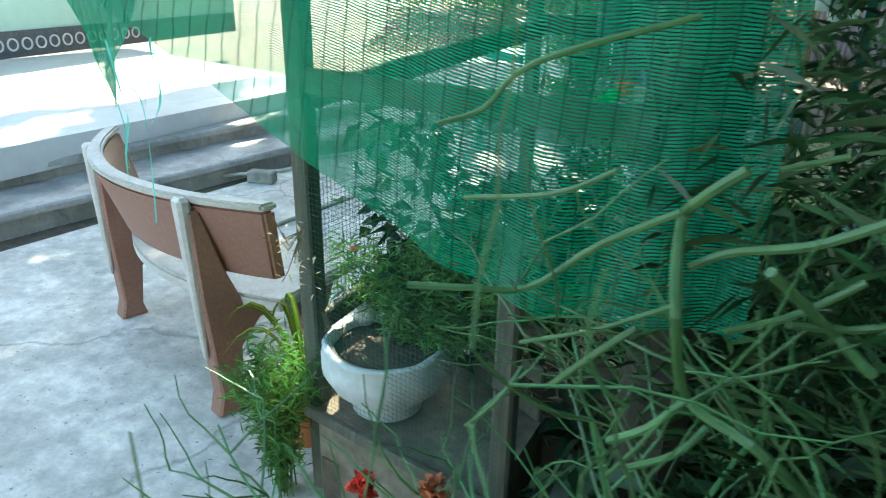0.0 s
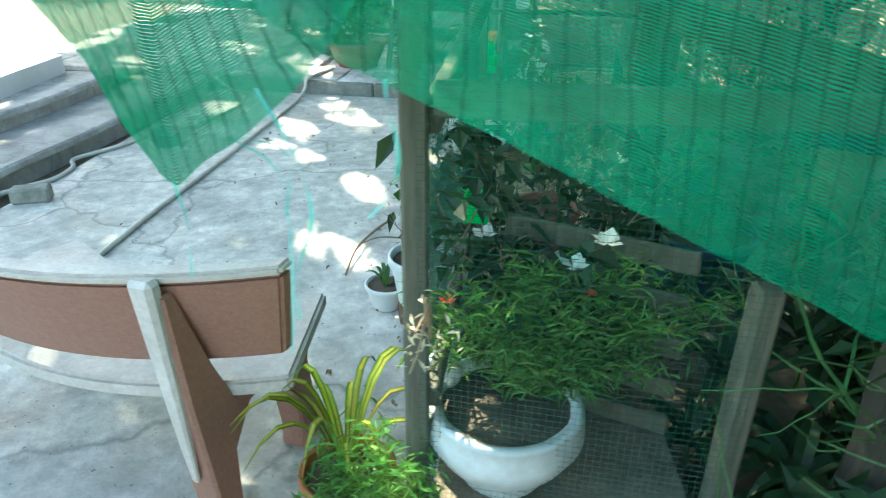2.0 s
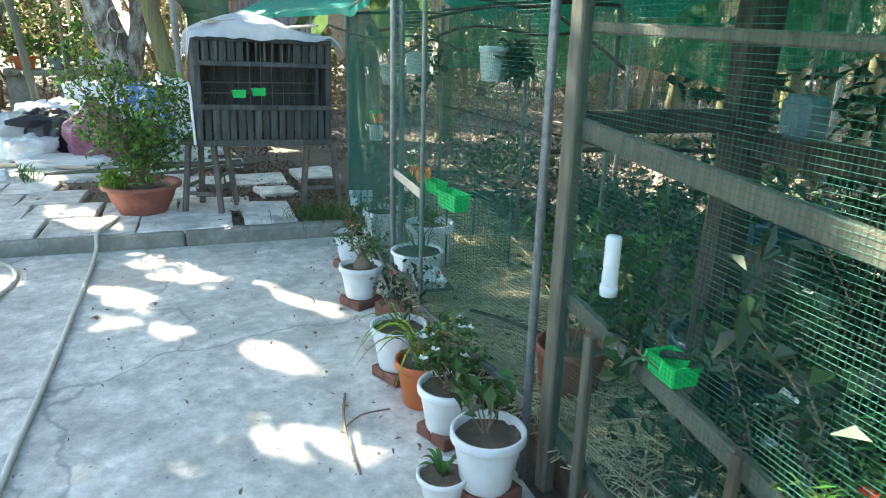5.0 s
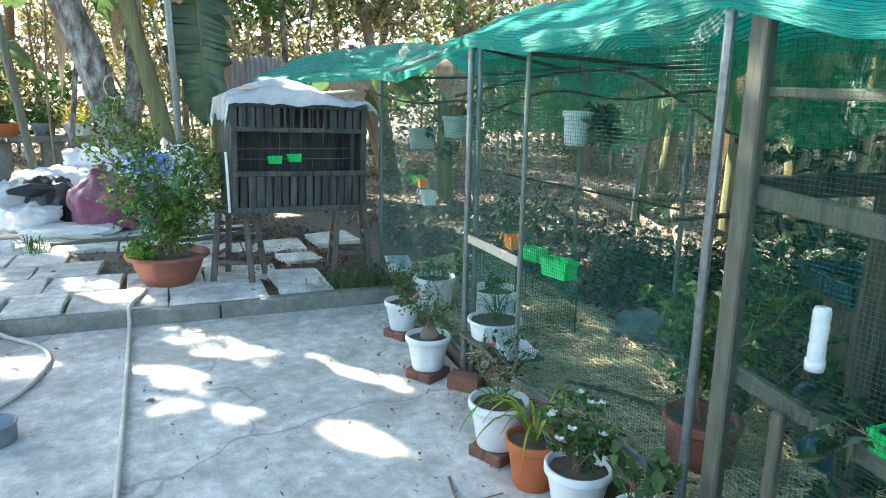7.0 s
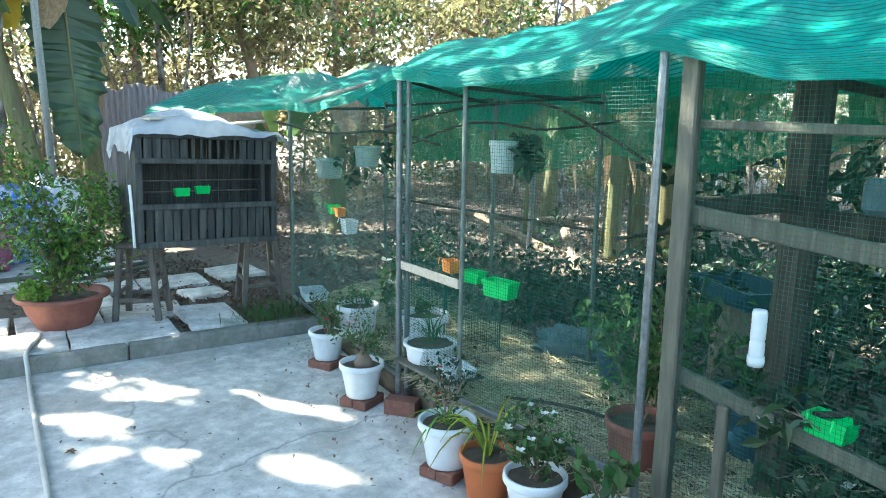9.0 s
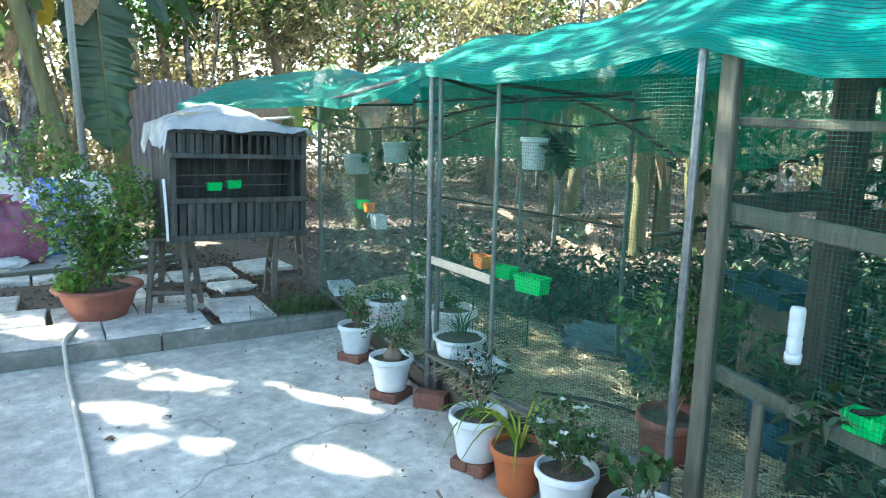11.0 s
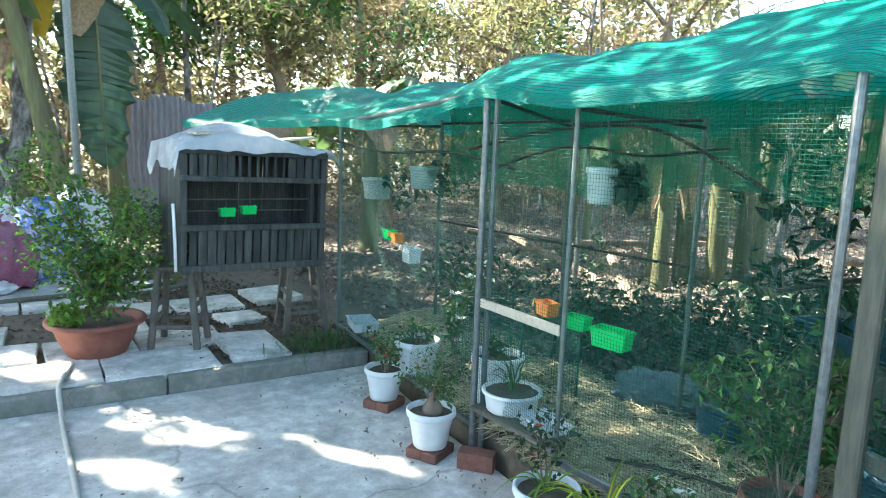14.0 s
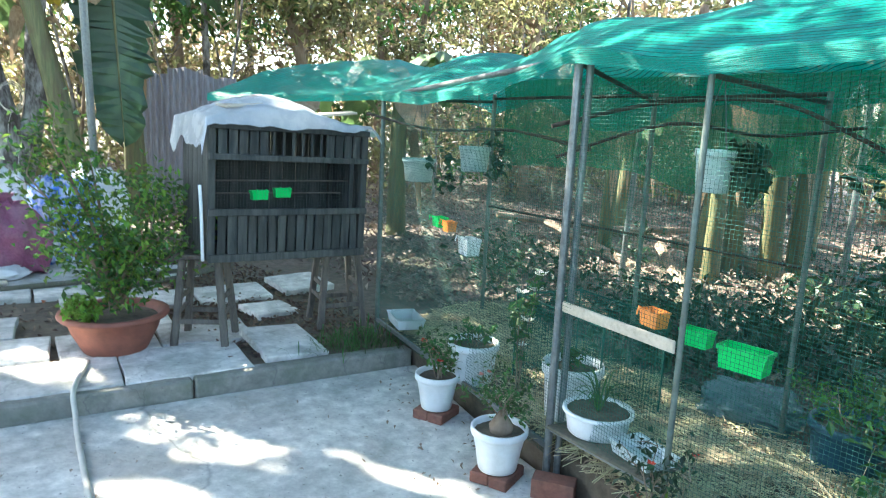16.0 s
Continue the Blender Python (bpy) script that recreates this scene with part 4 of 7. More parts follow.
def shrub(parent, base, height, spread, nleaf, leaf_l, leaf_w, material, seed, stems=6, petals=None, npetal=0, petal_size=0.02, stem_r=0.004, centre=0.6):
    """Twiggy stems that fork, with small leaves and perhaps flowers, under a pot."""
    rng = np.random.default_rng(seed)
    base = Vector(base)
    bm, tips = bmesh.new(), []
    for k in range(stems):
        a = 2 * math.pi * (k + rng.uniform(0, 0.7)) / stems
        out = spread * rng.uniform(0.35, 1.0)
        top = base + Vector((math.cos(a) * out, math.sin(a) * out, height * rng.uniform(0.55, 1.0)))
        mid = base.lerp(top, 0.5) + Vector((0, 0, height * 0.1)) + Vector(rng.normal(0, spread * 0.1, 3))
        path = smooth_path([base + Vector(rng.normal(0, 0.01, 3)) * Vector((1, 1, 0)), mid, top], 4)
        tube(bm, path, [stem_r * (1 - 0.75 * i / len(path)) for i in range(len(path))], 5)
        tips += path[3:]
        for _ in range(3):
            s = path[int(rng.integers(3, len(path)))]
            e = s + Vector(rng.normal(0, 1, 3)).normalized() * spread * 0.45 + Vector((0, 0, height * 0.08))
            tube(bm, [s, s.lerp(e, 0.5) + Vector((0, 0, 0.01)), e], [stem_r * 0.5, stem_r * 0.4, stem_r * 0.2], 4)
            tips += [s.lerp(e, 0.35), s.lerp(e, 0.7), e]
    part("branchwork", bm, BARK_BROWN if stem_r > 0.003 else FERN, parent)
    pts = np.array([tips[int(i)] for i in rng.integers(0, len(tips), nleaf)]) + rng.normal(0, spread * 0.09, (nleaf, 3))
    leaves("foliage", pts, leaf_l, leaf_w, material, parent, rng=rng)
    if npetal:
        for c in pts[rng.integers(0, nleaf, npetal)]:
            c = Vector(c) + Vector((0, 0, petal_size))
            bm = bmesh.new()
            for j in range(7):
                a = 2 * math.pi * j / 7 + rng.uniform(0, 1)
                d = Vector((math.cos(a), math.sin(a), 0.35 + 0.3 * (j % 2)))
                s = Vector((-math.sin(a), math.cos(a), 0))
                q = [c, c + d * petal_size * 0.6 - s * petal_size * 0.4, c + d * petal_size, c + d * petal_size * 0.6 + s * petal_size * 0.4]
                bm.faces.new([bm.verts.new(p) for p in q])
            part("flower", bm, petals, parent)


def strap_plant(parent, base, n, length, width, rise, seed, material=LEAF_LIGHT, stripe=None, droop=0.1):
    rng = np.random.default_rng(seed)
    bm = bmesh.new()
    for k in range(n):
        h = 2 * math.pi * k / n * 1.62 + rng.uniform(0, 0.5)
        ribbon_leaf(bm, Vector(base) + Vector((math.cos(h), math.sin(h), 0)) * 0.01, h, length * rng.uniform(0.6, 1.1), width, rise * rng.uniform(0.6, 1.25), droop * rng.uniform(0.4, 1.6))
    part("foliage", bm, material, parent)
    if stripe:
        bm = bmesh.new()
        rng = np.random.default_rng(seed)
        for k in range(n):
            h = 2 * math.pi * k / n * 1.62 + rng.uniform(0, 0.5)
            ribbon_leaf(bm, Vector(base) + Vector((math.cos(h), math.sin(h), 0)) * 0.01 + Vector((0, 0, 0.003)), h, length * rng.uniform(0.6, 1.1), width * 0.45, rise * rng.uniform(0.6, 1.25), droop * rng.uniform(0.4, 1.6))
        part("leaf_margin", bm, stripe, parent, "pale yellow margins")


g = "pots along the aviary"
p = pot("plant_pot", 1.05, 3.86, 0.055, 0.112, 0.19, POT_WHITE, "white plastic pot with a small red-flowered rose bush, on bricks", 36, group=g)
shrub(p, (0, 0, 0.16), 0.22, 0.2, 260, 0.035, 0.02, LEAF, 11, 8, PETAL_RED, 5, 0.02)
bricks(1.05, 3.86, 20)
p = pot("plant_pot", 0.87, 3.20, 0.055, 0.118, 0.195, POT_WHITE, "white plastic pot with a swollen-stemmed thorny bush, on bricks", 36, group=g)
part("root_bulge", lathe(bmesh.new(), [(0, 0.0), (0.05, 0.0), (0.055, 0.03), (0.03, 0.07), (0.012, 0.1), (0, 0.1)], 12, pose(0.01, 0, 0.165)), BARK_BROWN, p, "swollen brown stem base", True)
shrub(p, (0.01, 0, 0.23), 0.2, 0.19, 300, 0.03, 0.016, LEAF, 12, 8, PETAL_PINK, 2, 0.018)
bricks(0.87, 3.20, 20)
p = pot("plant_pot", 0.72, 2.30, 0.055, 0.125, 0.21, POT_WHITE, "white plastic pot with drooping strap leaves and small flowers, on bricks", 36, group=g)
strap_plant(p, (0, 0, 0.18), 9, 0.26, 0.012, 0.10, 4, LEAF_LIGHT, None, 0.12)
shrub(p, (0.06, 0.06, 0.18), 0.24, 0.18, 150, 0.035, 0.018, LEAF_DARK, 13, 6, PETAL_RED, 3, 0.016)
bricks(0.72, 2.30, 15)
p = pot("plant_pot", 0.72, 2.04, 0.0, 0.115, 0.21, POT_ORANGE, "orange clay pot with a striped spider plant", 0, group=g)
strap_plant(p, (0, 0, 0.18), 16, 0.30, 0.016, 0.22, 7, LEAF_LIGHT, LEAF_YELLOW, 0.12)
p = pot("plant_pot", 0.70, 1.76, 0.03, 0.118, 0.205, POT_WHITE, "white plastic pot with a leafy bush bearing white flowers", 36, group=g)
shrub(p, (0, 0, 0.18), 0.27, 0.17, 420, 0.036, 0.022, LEAF, 15, 9, PETAL_WHITE, 11, 0.02)
bricks(0.70, 1.76, 12)
p = pot("plant_pot", 0.645, 1.37, 0.055, 0.122, 0.215, POT_WHITE, "white plastic pot with a sparse broad-leaved seedling, on bricks", 36, group=g)
shrub(p, (0, 0.02, 0.18), 0.22, 0.14, 44, 0.075, 0.05, LEAF, 16, 6)
bricks(0.645, 1.37, 10)
p = pot("plant_pot", 0.50, 1.42, 0.0, 0.085, 0.11, POT_WHITE, "small white plastic bowl pot with a sprouting seedling", 0, group=g)
strap_plant(p, (0, 0, 0.09), 7, 0.10, 0.02, 0.10, 8, LEAF, None, 0.03)

# bay of the aviary: low bowl and tray on a board, buckets on the bed
bay = part("shelf_board", between((1.06, 2.99, 0.30), (0.97, 2.45, 0.335), 0.22, 0.014), WOOD_GREY)
tagged(bay, "thin grey shelf board carrying pots in the aviary bay", "shelf")
p = pot("bowl_pot", 1.06, 2.83, 0.325, 0.135, 0.10, POT_WHITE, "low ribbed white bowl pot with a grassy plant on the shelf", 44, 0.9)
strap_plant(p, (0, 0, 0.09), 14, 0.17, 0.008, 0.12, 21, LEAF, None, 0.05)
strap_plant(p, (0.05, 0.02, 0.09), 10, 0.15, 0.008, 0.14, 22, LEAF, None, 0.05)


def open_tray(name, label, x, y, z, sx, sy, h, material, rz=0.0, cat="tray", wall=0.004, lip=0.006, splay=1.12):
    """A moulded open box with sloping sides and a lip."""
    bm = bmesh.new()
    ring = lambda k, zz: [bm.verts.new((a * sx / 2 * k, b * sy / 2 * k, zz)) for a, b in ((-1, -1), (1, -1), (1, 1), (-1, 1))]
    rs = [ring(1, 0), ring(splay, h), ring(splay + lip / sx * 2, h), ring(splay + lip / sx * 2, h + wall), ring(splay - wall / sx * 2, h + wall), ring(1 - wall / sx * 2, wall)]
    for a, b in zip(rs, rs[1:]):
        for k in range(4):
            bm.faces.new((a[k], a[(k + 1) % 4], b[(k + 1) % 4], b[k]))
    bm.faces.new(list(reversed(rs[0])))
    bm.faces.new(rs[-1])
    ob = part(name, bm, material)
    tagged(ob, label, cat)
    return place(ob, x, y, z, rz)


open_tray("food_tray", "clear shallow plastic food tray on the shelf", 0.99, 2.56, 0.335, 0.19, 0.13, 0.045, WHITE_PLASTIC, 75)
open_tray("food_tray", "clear shallow plastic food tray by the far pole", 1.42, 4.66, 0.24, 0.24, 0.16, 0.06, WHITE_PLASTIC, 70)
for x, y, r, h in ((1.27, 3.83, 0.13, 0.22), (1.30, 3.17, 0.135, 0.30)):
    p = pot("bucket", x, y, 0.17, r, h, POT_WHITE, "whitish plastic bucket planter standing in the straw", 0, 0.85, "buckets in the aviary")
    shrub(p, (0, 0, h * 0.8), 0.15, 0.1, 60, 0.05, 0.025, LEAF, int(x * 100), 4)
p = pot("tub", 1.16, 1.60, 0.15, 0.135, 0.24, POT_RED, "reddish plastic tub with a leafy plant inside the aviary", 0, 0.85)
shrub(p, (0, 0, 0.20), 0.50, 0.22, 260, 0.06, 0.034, LEAF, 33, 8)


def feeder(label, x, y, z, l, w, h, material, rz):
    t = thing("feeder_box", label, "bird feeder", pose(x, y, z, 0, 0, rz), "feeders on the mesh")
    bm = bmesh.new()
    ring = lambda k, zz, off=0.0: [bm.verts.new((a * (l / 2 - off) * k, b * (w / 2 - off) * k, zz)) for a, b in ((-1, -1), (1, -1), (1, 1), (-1, 1))]
    rs = [ring(0.9, 0), ring(1, h * 0.8), ring(1.06, h * 0.82), ring(1.06, h), ring(1, h, 0.003), ring(0.9, 0.006, 0.003)]
    for a, b in zip(rs, rs[1:]):
        for k in range(4):
            bm.faces.new((a[k], a[(k + 1) % 4], b[(k + 1) % 4], b[k]))
    bm.faces.new(list(reversed(rs[0])))
    bm.faces.new(rs[-1])
    tub = part("box", bm, material, t)
    for s in (-1, 1):
        part("hook", tube(bmesh.new(), [(s * l * 0.3, w / 2, h), (s * l * 0.3, w / 2 + 0.02, h + 0.012), (s * l * 0.3, w / 2 + 0.028, h - 0.02)], 0.003, 6), material, tub)
    return t


feeder("bright green plastic feeder box hung on the mesh", 0.93, 2.20, 0.815, 0.15, 0.075, 0.075, GREEN_PLASTIC, 93)
feeder("small green plastic feeder cup hung on the mesh", 0.93, 2.37, 0.85, 0.10, 0.06, 0.055, GREEN_PLASTIC, 93)
feeder("orange plastic feeder cup hung by the plank", 0.95, 2.55, 0.865, 0.09, 0.06, 0.06, ORANGE_PLASTIC, 75)
feeder("small green feeder cup on the far perch", 1.42, 4.35, 0.93, 0.09, 0.07, 0.06, GREEN_PLASTIC, 75)
feeder("small orange feeder cup on the far perch", 1.40, 4.24, 0.92, 0.07, 0.06, 0.06, ORANGE_PLASTIC, 75)
feeder("white plastic feeder cup on the far mesh", 1.24, 3.88, 0.86, 0.11, 0.08, 0.09, WHITE_PLASTIC, 75)
feeder("green plastic feeder scoop on the pen's mesh", 0.84, 0.80, 0.70, 0.12, 0.08, 0.06, GREEN_PLASTIC, 80)

wb = thing("water_bottle", "milky plastic gravity water bottle hung on the pen's mesh", "water bottle", pose(0.775, 1.00, 0.87, 0, 0, 80))
bm = lathe(bmesh.new(), [(0, 0.015), (0.02, 0.015), (0.022, 0.02), (0.022, 0.07), (0.02, 0.075), (0.02, 0.08), (0.022, 0.085), (0.022, 0.125), (0.0205, 0.13), (0.022, 0.135), (0.022, 0.16), (0.019, 0.17), (0, 0.171)], 16)
part("bottle", bm, WHITE_PLASTIC, wb, smooth=True)
part("drinking_cup", lathe(bmesh.new(), [(0, 0), (0.023, 0), (0.025, 0.012), (0.025, 0.03), (0.0225, 0.03), (0.022, 0.008), (0, 0.008)], 16), WHITE_PLASTIC, wb, smooth=True)


def hanging_pot(label, x, y, z, r, h, seed, vine=True):
    p = pot("hanging_pot", x, y, z, r, h, POT_PALE, label, 0, 0.85, "hanging pots")
    for k in range(3):
        a = 2 * math.pi * k / 3
        part("hanger_wire", tube(bmesh.new(), [(math.cos(a) * r, math.sin(a) * r, h), (0, 0, h + (1.77 - z - h))], 0.0018, 5), HEXWIRE, p)
    rng = np.random.default_rng(seed)
    pts = blob_points(rng, 70 if vine else 25, (r * 0.9, -r * 1.2, h * 0.6), (r * 1.3, r * 1.3, r * 1.7), 0.1)
    leaves("foliage", pts, 0.09, 0.065, LEAF_DARK, p, rng=rng)
    return p


hanging_pot("pale plastic hanging pot in the aviary", 1.87, 4.58, 1.24, 0.10, 0.16, 41, False)
hanging_pot("pale plastic hanging pot with dark trailing leaves", 1.36, 2.62, 1.325, 0.072, 0.165, 42)
hanging_pot("pale green plastic hanging pot near the far pole", 2.0, 5.35, 1.10, 0.12, 0.17, 43, False)

# perches, bare branches
for k, (label, pts, r) in enumerate((
        ("long bare branch perch across the aviary", [(0.95, 3.1, 1.55), (1.35, 2.9, 1.66), (1.5, 2.5, 1.68), (1.55, 2.2, 1.56), (1.6, 1.95, 1.42)], 0.009),
        ("crooked branch perch under the net", [(1.1, 3.2, 1.42), (1.3, 2.8, 1.58), (1.6, 2.55, 1.55), (1.9, 2.3, 1.60)], 0.008),
        ("dark crooked branch perch in the far bay", [(1.3, 5.0, 1.58), (1.45, 4.5, 1.50), (1.6, 4.0, 1.52), (1.7, 3.5, 1.44)], 0.009),
        ("horizontal branch perch in the pen", [(0.9, 1.6, 1.16), (1.3, 1.5, 1.17), (1.8, 1.45, 1.13)], 0.009),
        ("low fallen branch on the straw", [(1.1, 2.3, 0.27), (1.2, 1.95, 0.30), (1.3, 1.6, 0.27)], 0.008),
        ("bare branch perch low in the pen", [(0.82, 0.95, 0.72), (0.95, 0.6, 0.78), (1.1, 0.2, 0.7)], 0.011))):
    ob = part("perch", tube(bmesh.new(), smooth_path(pts, 6), r, 7, wobble=0.4), BARK_DARK)
    tagged(ob, label, "perch", "perches")

# brick with two holes at the foot of the double pole
hb = bmesh.new()
for xx in (-0.036, 0.0, 0.036):
    add_box(hb, (0.014 if xx else 0.012, 0.18, 0.085), pose(xx * 1.05, 0, 0), 0.002)
for zz in (-0.036, 0.036):
    add_box(hb, (0.088, 0.18, 0.014), pose(0, 0, zz), 0.002)
ob = part("hollow_brick", hb, BRICK)
tagged(ob, "hollow red clay brick under the double pole", "brick")
place(ob, 0.965, 2.95, 0.044, 32)

# hoses
for label, pts, m in (
        ("pale garden hose lying across patio and kerb", [(-0.95, 1.2, 0.014), (-0.87, 2.05, 0.014), (-0.78, 2.68, 0.014), (-0.695, 3.28, 0.014), (-0.61, 3.93, 0.014), (-0.53, 4.55, 0.015), (-0.50, 4.76, 0.06), (-0.49, 4.84, 0.125), (-0.44, 5.0, 0.13), (-0.33, 5.28, 0.125)], HOSE),
        ("looped garden hose beside the steps", [(-2.3, 1.9, 0.014), (-1.74, 2.6, 0.014), (-1.62, 2.75, 0.014), (-1.60, 2.95, 0.014), (-1.66, 3.1, 0.016), (-1.5, 3.35, 0.014), (-1.35, 3.64, 0.014), (-1.09, 4.0, 0.014), (-0.97, 4.38, 0.014), (-1.02, 4.68, 0.014), (-1.2, 4.86, 0.05), (-1.36, 4.93, 0.15), (-1.62, 5.1, 0.15), (-2.4, 5.3, 0.15)], HOSE)):
    ob = part("garden_hose", tube(bmesh.new(), smooth_path(pts, 8), 0.0135, 10), m, smooth=True)
    tagged(ob, label, "hose")

ob = part("bowl", lathe(bmesh.new(), [(0, 0), (0.085, 0), (0.092, 0.01), (0.094, 0.085), (0.10, 0.092), (0.097, 0.095), (0.089, 0.09), (0.086, 0.012), (0, 0.01)], 28), BOWL, smooth=True)
place(tagged(ob, "dark grey metal feeding bowl on the patio", "bowl"), -1.2, 3.46, 0.0)

for x, y, rz in ((-1.58, 2.46, 14),):
    ob = part("loose_brick", box((0.20, 0.10, 0.085), None, 0.01), KERB)
    place(tagged(ob, "single grey concrete brick at the foot of the steps", "brick"), x, y, 0.043, rz)

ob = part("twig", tube(tube(bmesh.new(), smooth_path([(0.29, 1.66, 0.006), (0.31, 1.85, 0.03), (0.36, 2.05, 0.02), (0.43, 2.23, 0.008)], 5), 0.006, 6, wobble=0.4), smooth_path([(0.33, 1.95, 0.02), (0.42, 2.0, 0.03), (0.56, 2.03, 0.007)], 4), 0.004, 6), BARK_BROWN)
tagged(ob, "dry forked dark twig on the patio", "twig")
rng = np.random.default_rng(8)
for x, y, m, s in ((-0.537, 3.567, BARK_BROWN, 0.05), (-1.13, 4.35, POT_ORANGE, 0.035), (-1.17, 4.62, LEAF_DRY, 0.04), (-0.93, 4.6, BARK_BROWN, 0.03), (-0.9, 6.2, LEAF_DRY, 0.06), (-0.75, 6.9, POT_ORANGE, 0.06),
                   (-0.3, 6.8, POT_ORANGE, 0.06), (-1.0, 4.2, BARK_BROWN, 0.03), (0.5, 2.9, BARK_BROWN, 0.03), (0.62, 3.3, BARK_BROWN, 0.025), (0.33, 0.95, BARK_BROWN, 0.03), (0.75, 3.6, BARK_BROWN, 0.03)):
    bm = bmesh.new()
    for k in range(2):
        a = rng.uniform(0, 6)
        d, sd = Vector((math.cos(a), math.sin(a), 0)), Vector((-math.sin(a), math.cos(a), 0))
        q = [d * -s * 0.6, -sd * s * 0.35 + Vector((0, 0, s * 0.35)), d * s * 0.6 + Vector((0, 0, s * 0.12)), sd * s * 0.35 + Vector((0, 0, s * 0.3))]
        vs = [bm.verts.new(p + Vector((0, 0, 0.004))) for p in q]
        bm.faces.new((vs[0], vs[1], vs[2]))
        bm.faces.new((vs[0], vs[2], vs[3]))
    ob = part("fallen_leaf", bm, m)
    place(tagged(ob, "curled dry fallen leaf on the paving", "leaf", "fallen leaves"), x, y, 0.10 if y > 4.9 else 0.0)

# ---- planting by the near end ----
swan = part("swan_planter", lathe(bmesh.new(), [(0, 0.0), (0.10, 0.0), (0.115, 0.02), (0.10, 0.05), (0.12, 0.09), (0.175, 0.17), (0.205, 0.26), (0.205, 0.33), (0.195, 0.375), (0.20, 0.39), (0.185, 0.40), (0.165, 0.385), (0.17, 0.30), (0.10, 0.2), (0, 0.2)], 36), CERAMIC, smooth=True)
nk = tube(bmesh.new(), smooth_path([(-0.14, 0.10, 0.10), (-0.175, 0.12, 0.22), (-0.175, 0.12, 0.32), (-0.15, 0.105, 0.40), (-0.16, 0.11, 0.445), (-0.20, 0.13, 0.44)], 6),
          [0.07 - 0.0016 * i for i in range(26)] + [0.028, 0.026, 0.022, 0.018, 0.01], 12)
nkm = bpy.data.meshes.new("neck")
nk.to_mesh(nkm)
nk.free()
jm = bmesh.new()
jm.from_mesh(swan.data)
jm.from_mesh(nkm)
for v in jm.verts:
    v.co = Vector((v.co.x * 0.88 * (1 + 0.02 * math.sin(9 * math.atan2(v.co.y, v.co.x)) * (v.co.z > 0.3)), v.co.y * 0.88, v.co.z * 0.54))
jm.to_mesh(swan.data)
swan.data.polygons.foreach_set("use_smooth", [True] * len(swan.data.polygons))
jm.free()
place(tagged(swan, "white glazed bird-shaped planter, round bowl body, on the earth", "planter"), 0.89, 0.18, 0.325)
part("soil", lathe(bmesh.new(), [(0, 0.2), (0.09, 0.194), (0.150, 0.188), (0.148, 0.158), (0, 0.158)], 20), SOIL, swan, "dark potting earth")


def feathery(name, label, x, y, z, centre, radius, nstem, nleaf, seed, petals=None, npetal=0, cat="bush"):
    t = thing(name, label, cat, pose(x, y, z))
    rng = np.random.default_rng(seed)
    bm, tips = bmesh.new(), []
    for k in range(nstem):
        e = Vector(blob_points(rng, 1, centre, radius, 0.35)[0])
        m = Vector((e.x * 0.4, e.y * 0.4, e.z * 0.65))
        path = smooth_path([(rng.normal(0, 0.02), rng.normal(0, 0.02), 0), m, e], 4)
        tube(bm, path, [0.003 - 0.0003 * i for i in range(len(path))], 4)
        tips += path[2:]
    part("branchwork", bm, FERN, t)
    pts = np.array([tips[int(i)] for i in rng.integers(0, len(tips), nleaf)]) + rng.normal(0, 0.022, (nleaf, 3))
    leaves("foliage", pts, 0.05, 0.007, FERN, t, rng=rng, droop=-0.3)
    for c in pts[rng.integers(0, nleaf, npetal)] if npetal else ():
        bm = bmesh.new()
        for j in range(6):
            a = 2 * math.pi * j / 6
            d, s = Vector((math.cos(a), math.sin(a), 0.4)), Vector((-math.sin(a), math.cos(a), 0))
            q = [Vector(c), Vector(c) + d * 0.012 - s * 0.008, Vector(c) + d * 0.02, Vector(c) + d * 0.012 + s * 0.008]
            bm.faces.new([bm.verts.new(v) for v in q])
        part("flower", bm, petals, t)
    return t


feathery("rosemary_bush", "feathery bright green bush with tiny red flowers in the white planter", 0.94, 0.25, 0.50, (0.10, 0.02, 0.20), (0.40, 0.17, 0.16), 90, 4600, 51, PETAL_RED, 9)
feathery("fern_tuft", "low feathery fern tuft growing in front of the pen", 0.60, 0.04, 0.0, (0.0, 0.0, 0.41), (0.17, 0.14, 0.13), 40, 2200, 52)
p = pot("plant_pot", 0.50, 0.30, 0.0, 0.12, 0.20, POT_ORANGE, "orange clay pot with a striped spider plant beside the bench", 0)
strap_plant(p, (0, 0, 0.17), 17, 0.24, 0.024, 0.34, 61, LEAF_LIGHT, LEAF_YELLOW, 0.14)
t = thing("dried_sprig", "pale dried flower sprig hanging on the pen's post", "dried flower", pose(0.715, 0.03, 0.80))
rng = np.random.default_rng(9)
for k in range(9):
    e = Vector((rng.normal(0, 0.035), rng.normal(-0.03, 0.03), rng.normal(0.02, 0.05)))
    part("stalk", tube(bmesh.new(), [(0.01, 0.02, 0.07), e * 0.5, e], 0.0018, 4), LEAF_DRY, t)
leaves("blossom", rng.normal(0, 1, (45, 3)) * [0.028, 0.02, 0.05], 0.025, 0.007, CREAM, t, rng=rng)

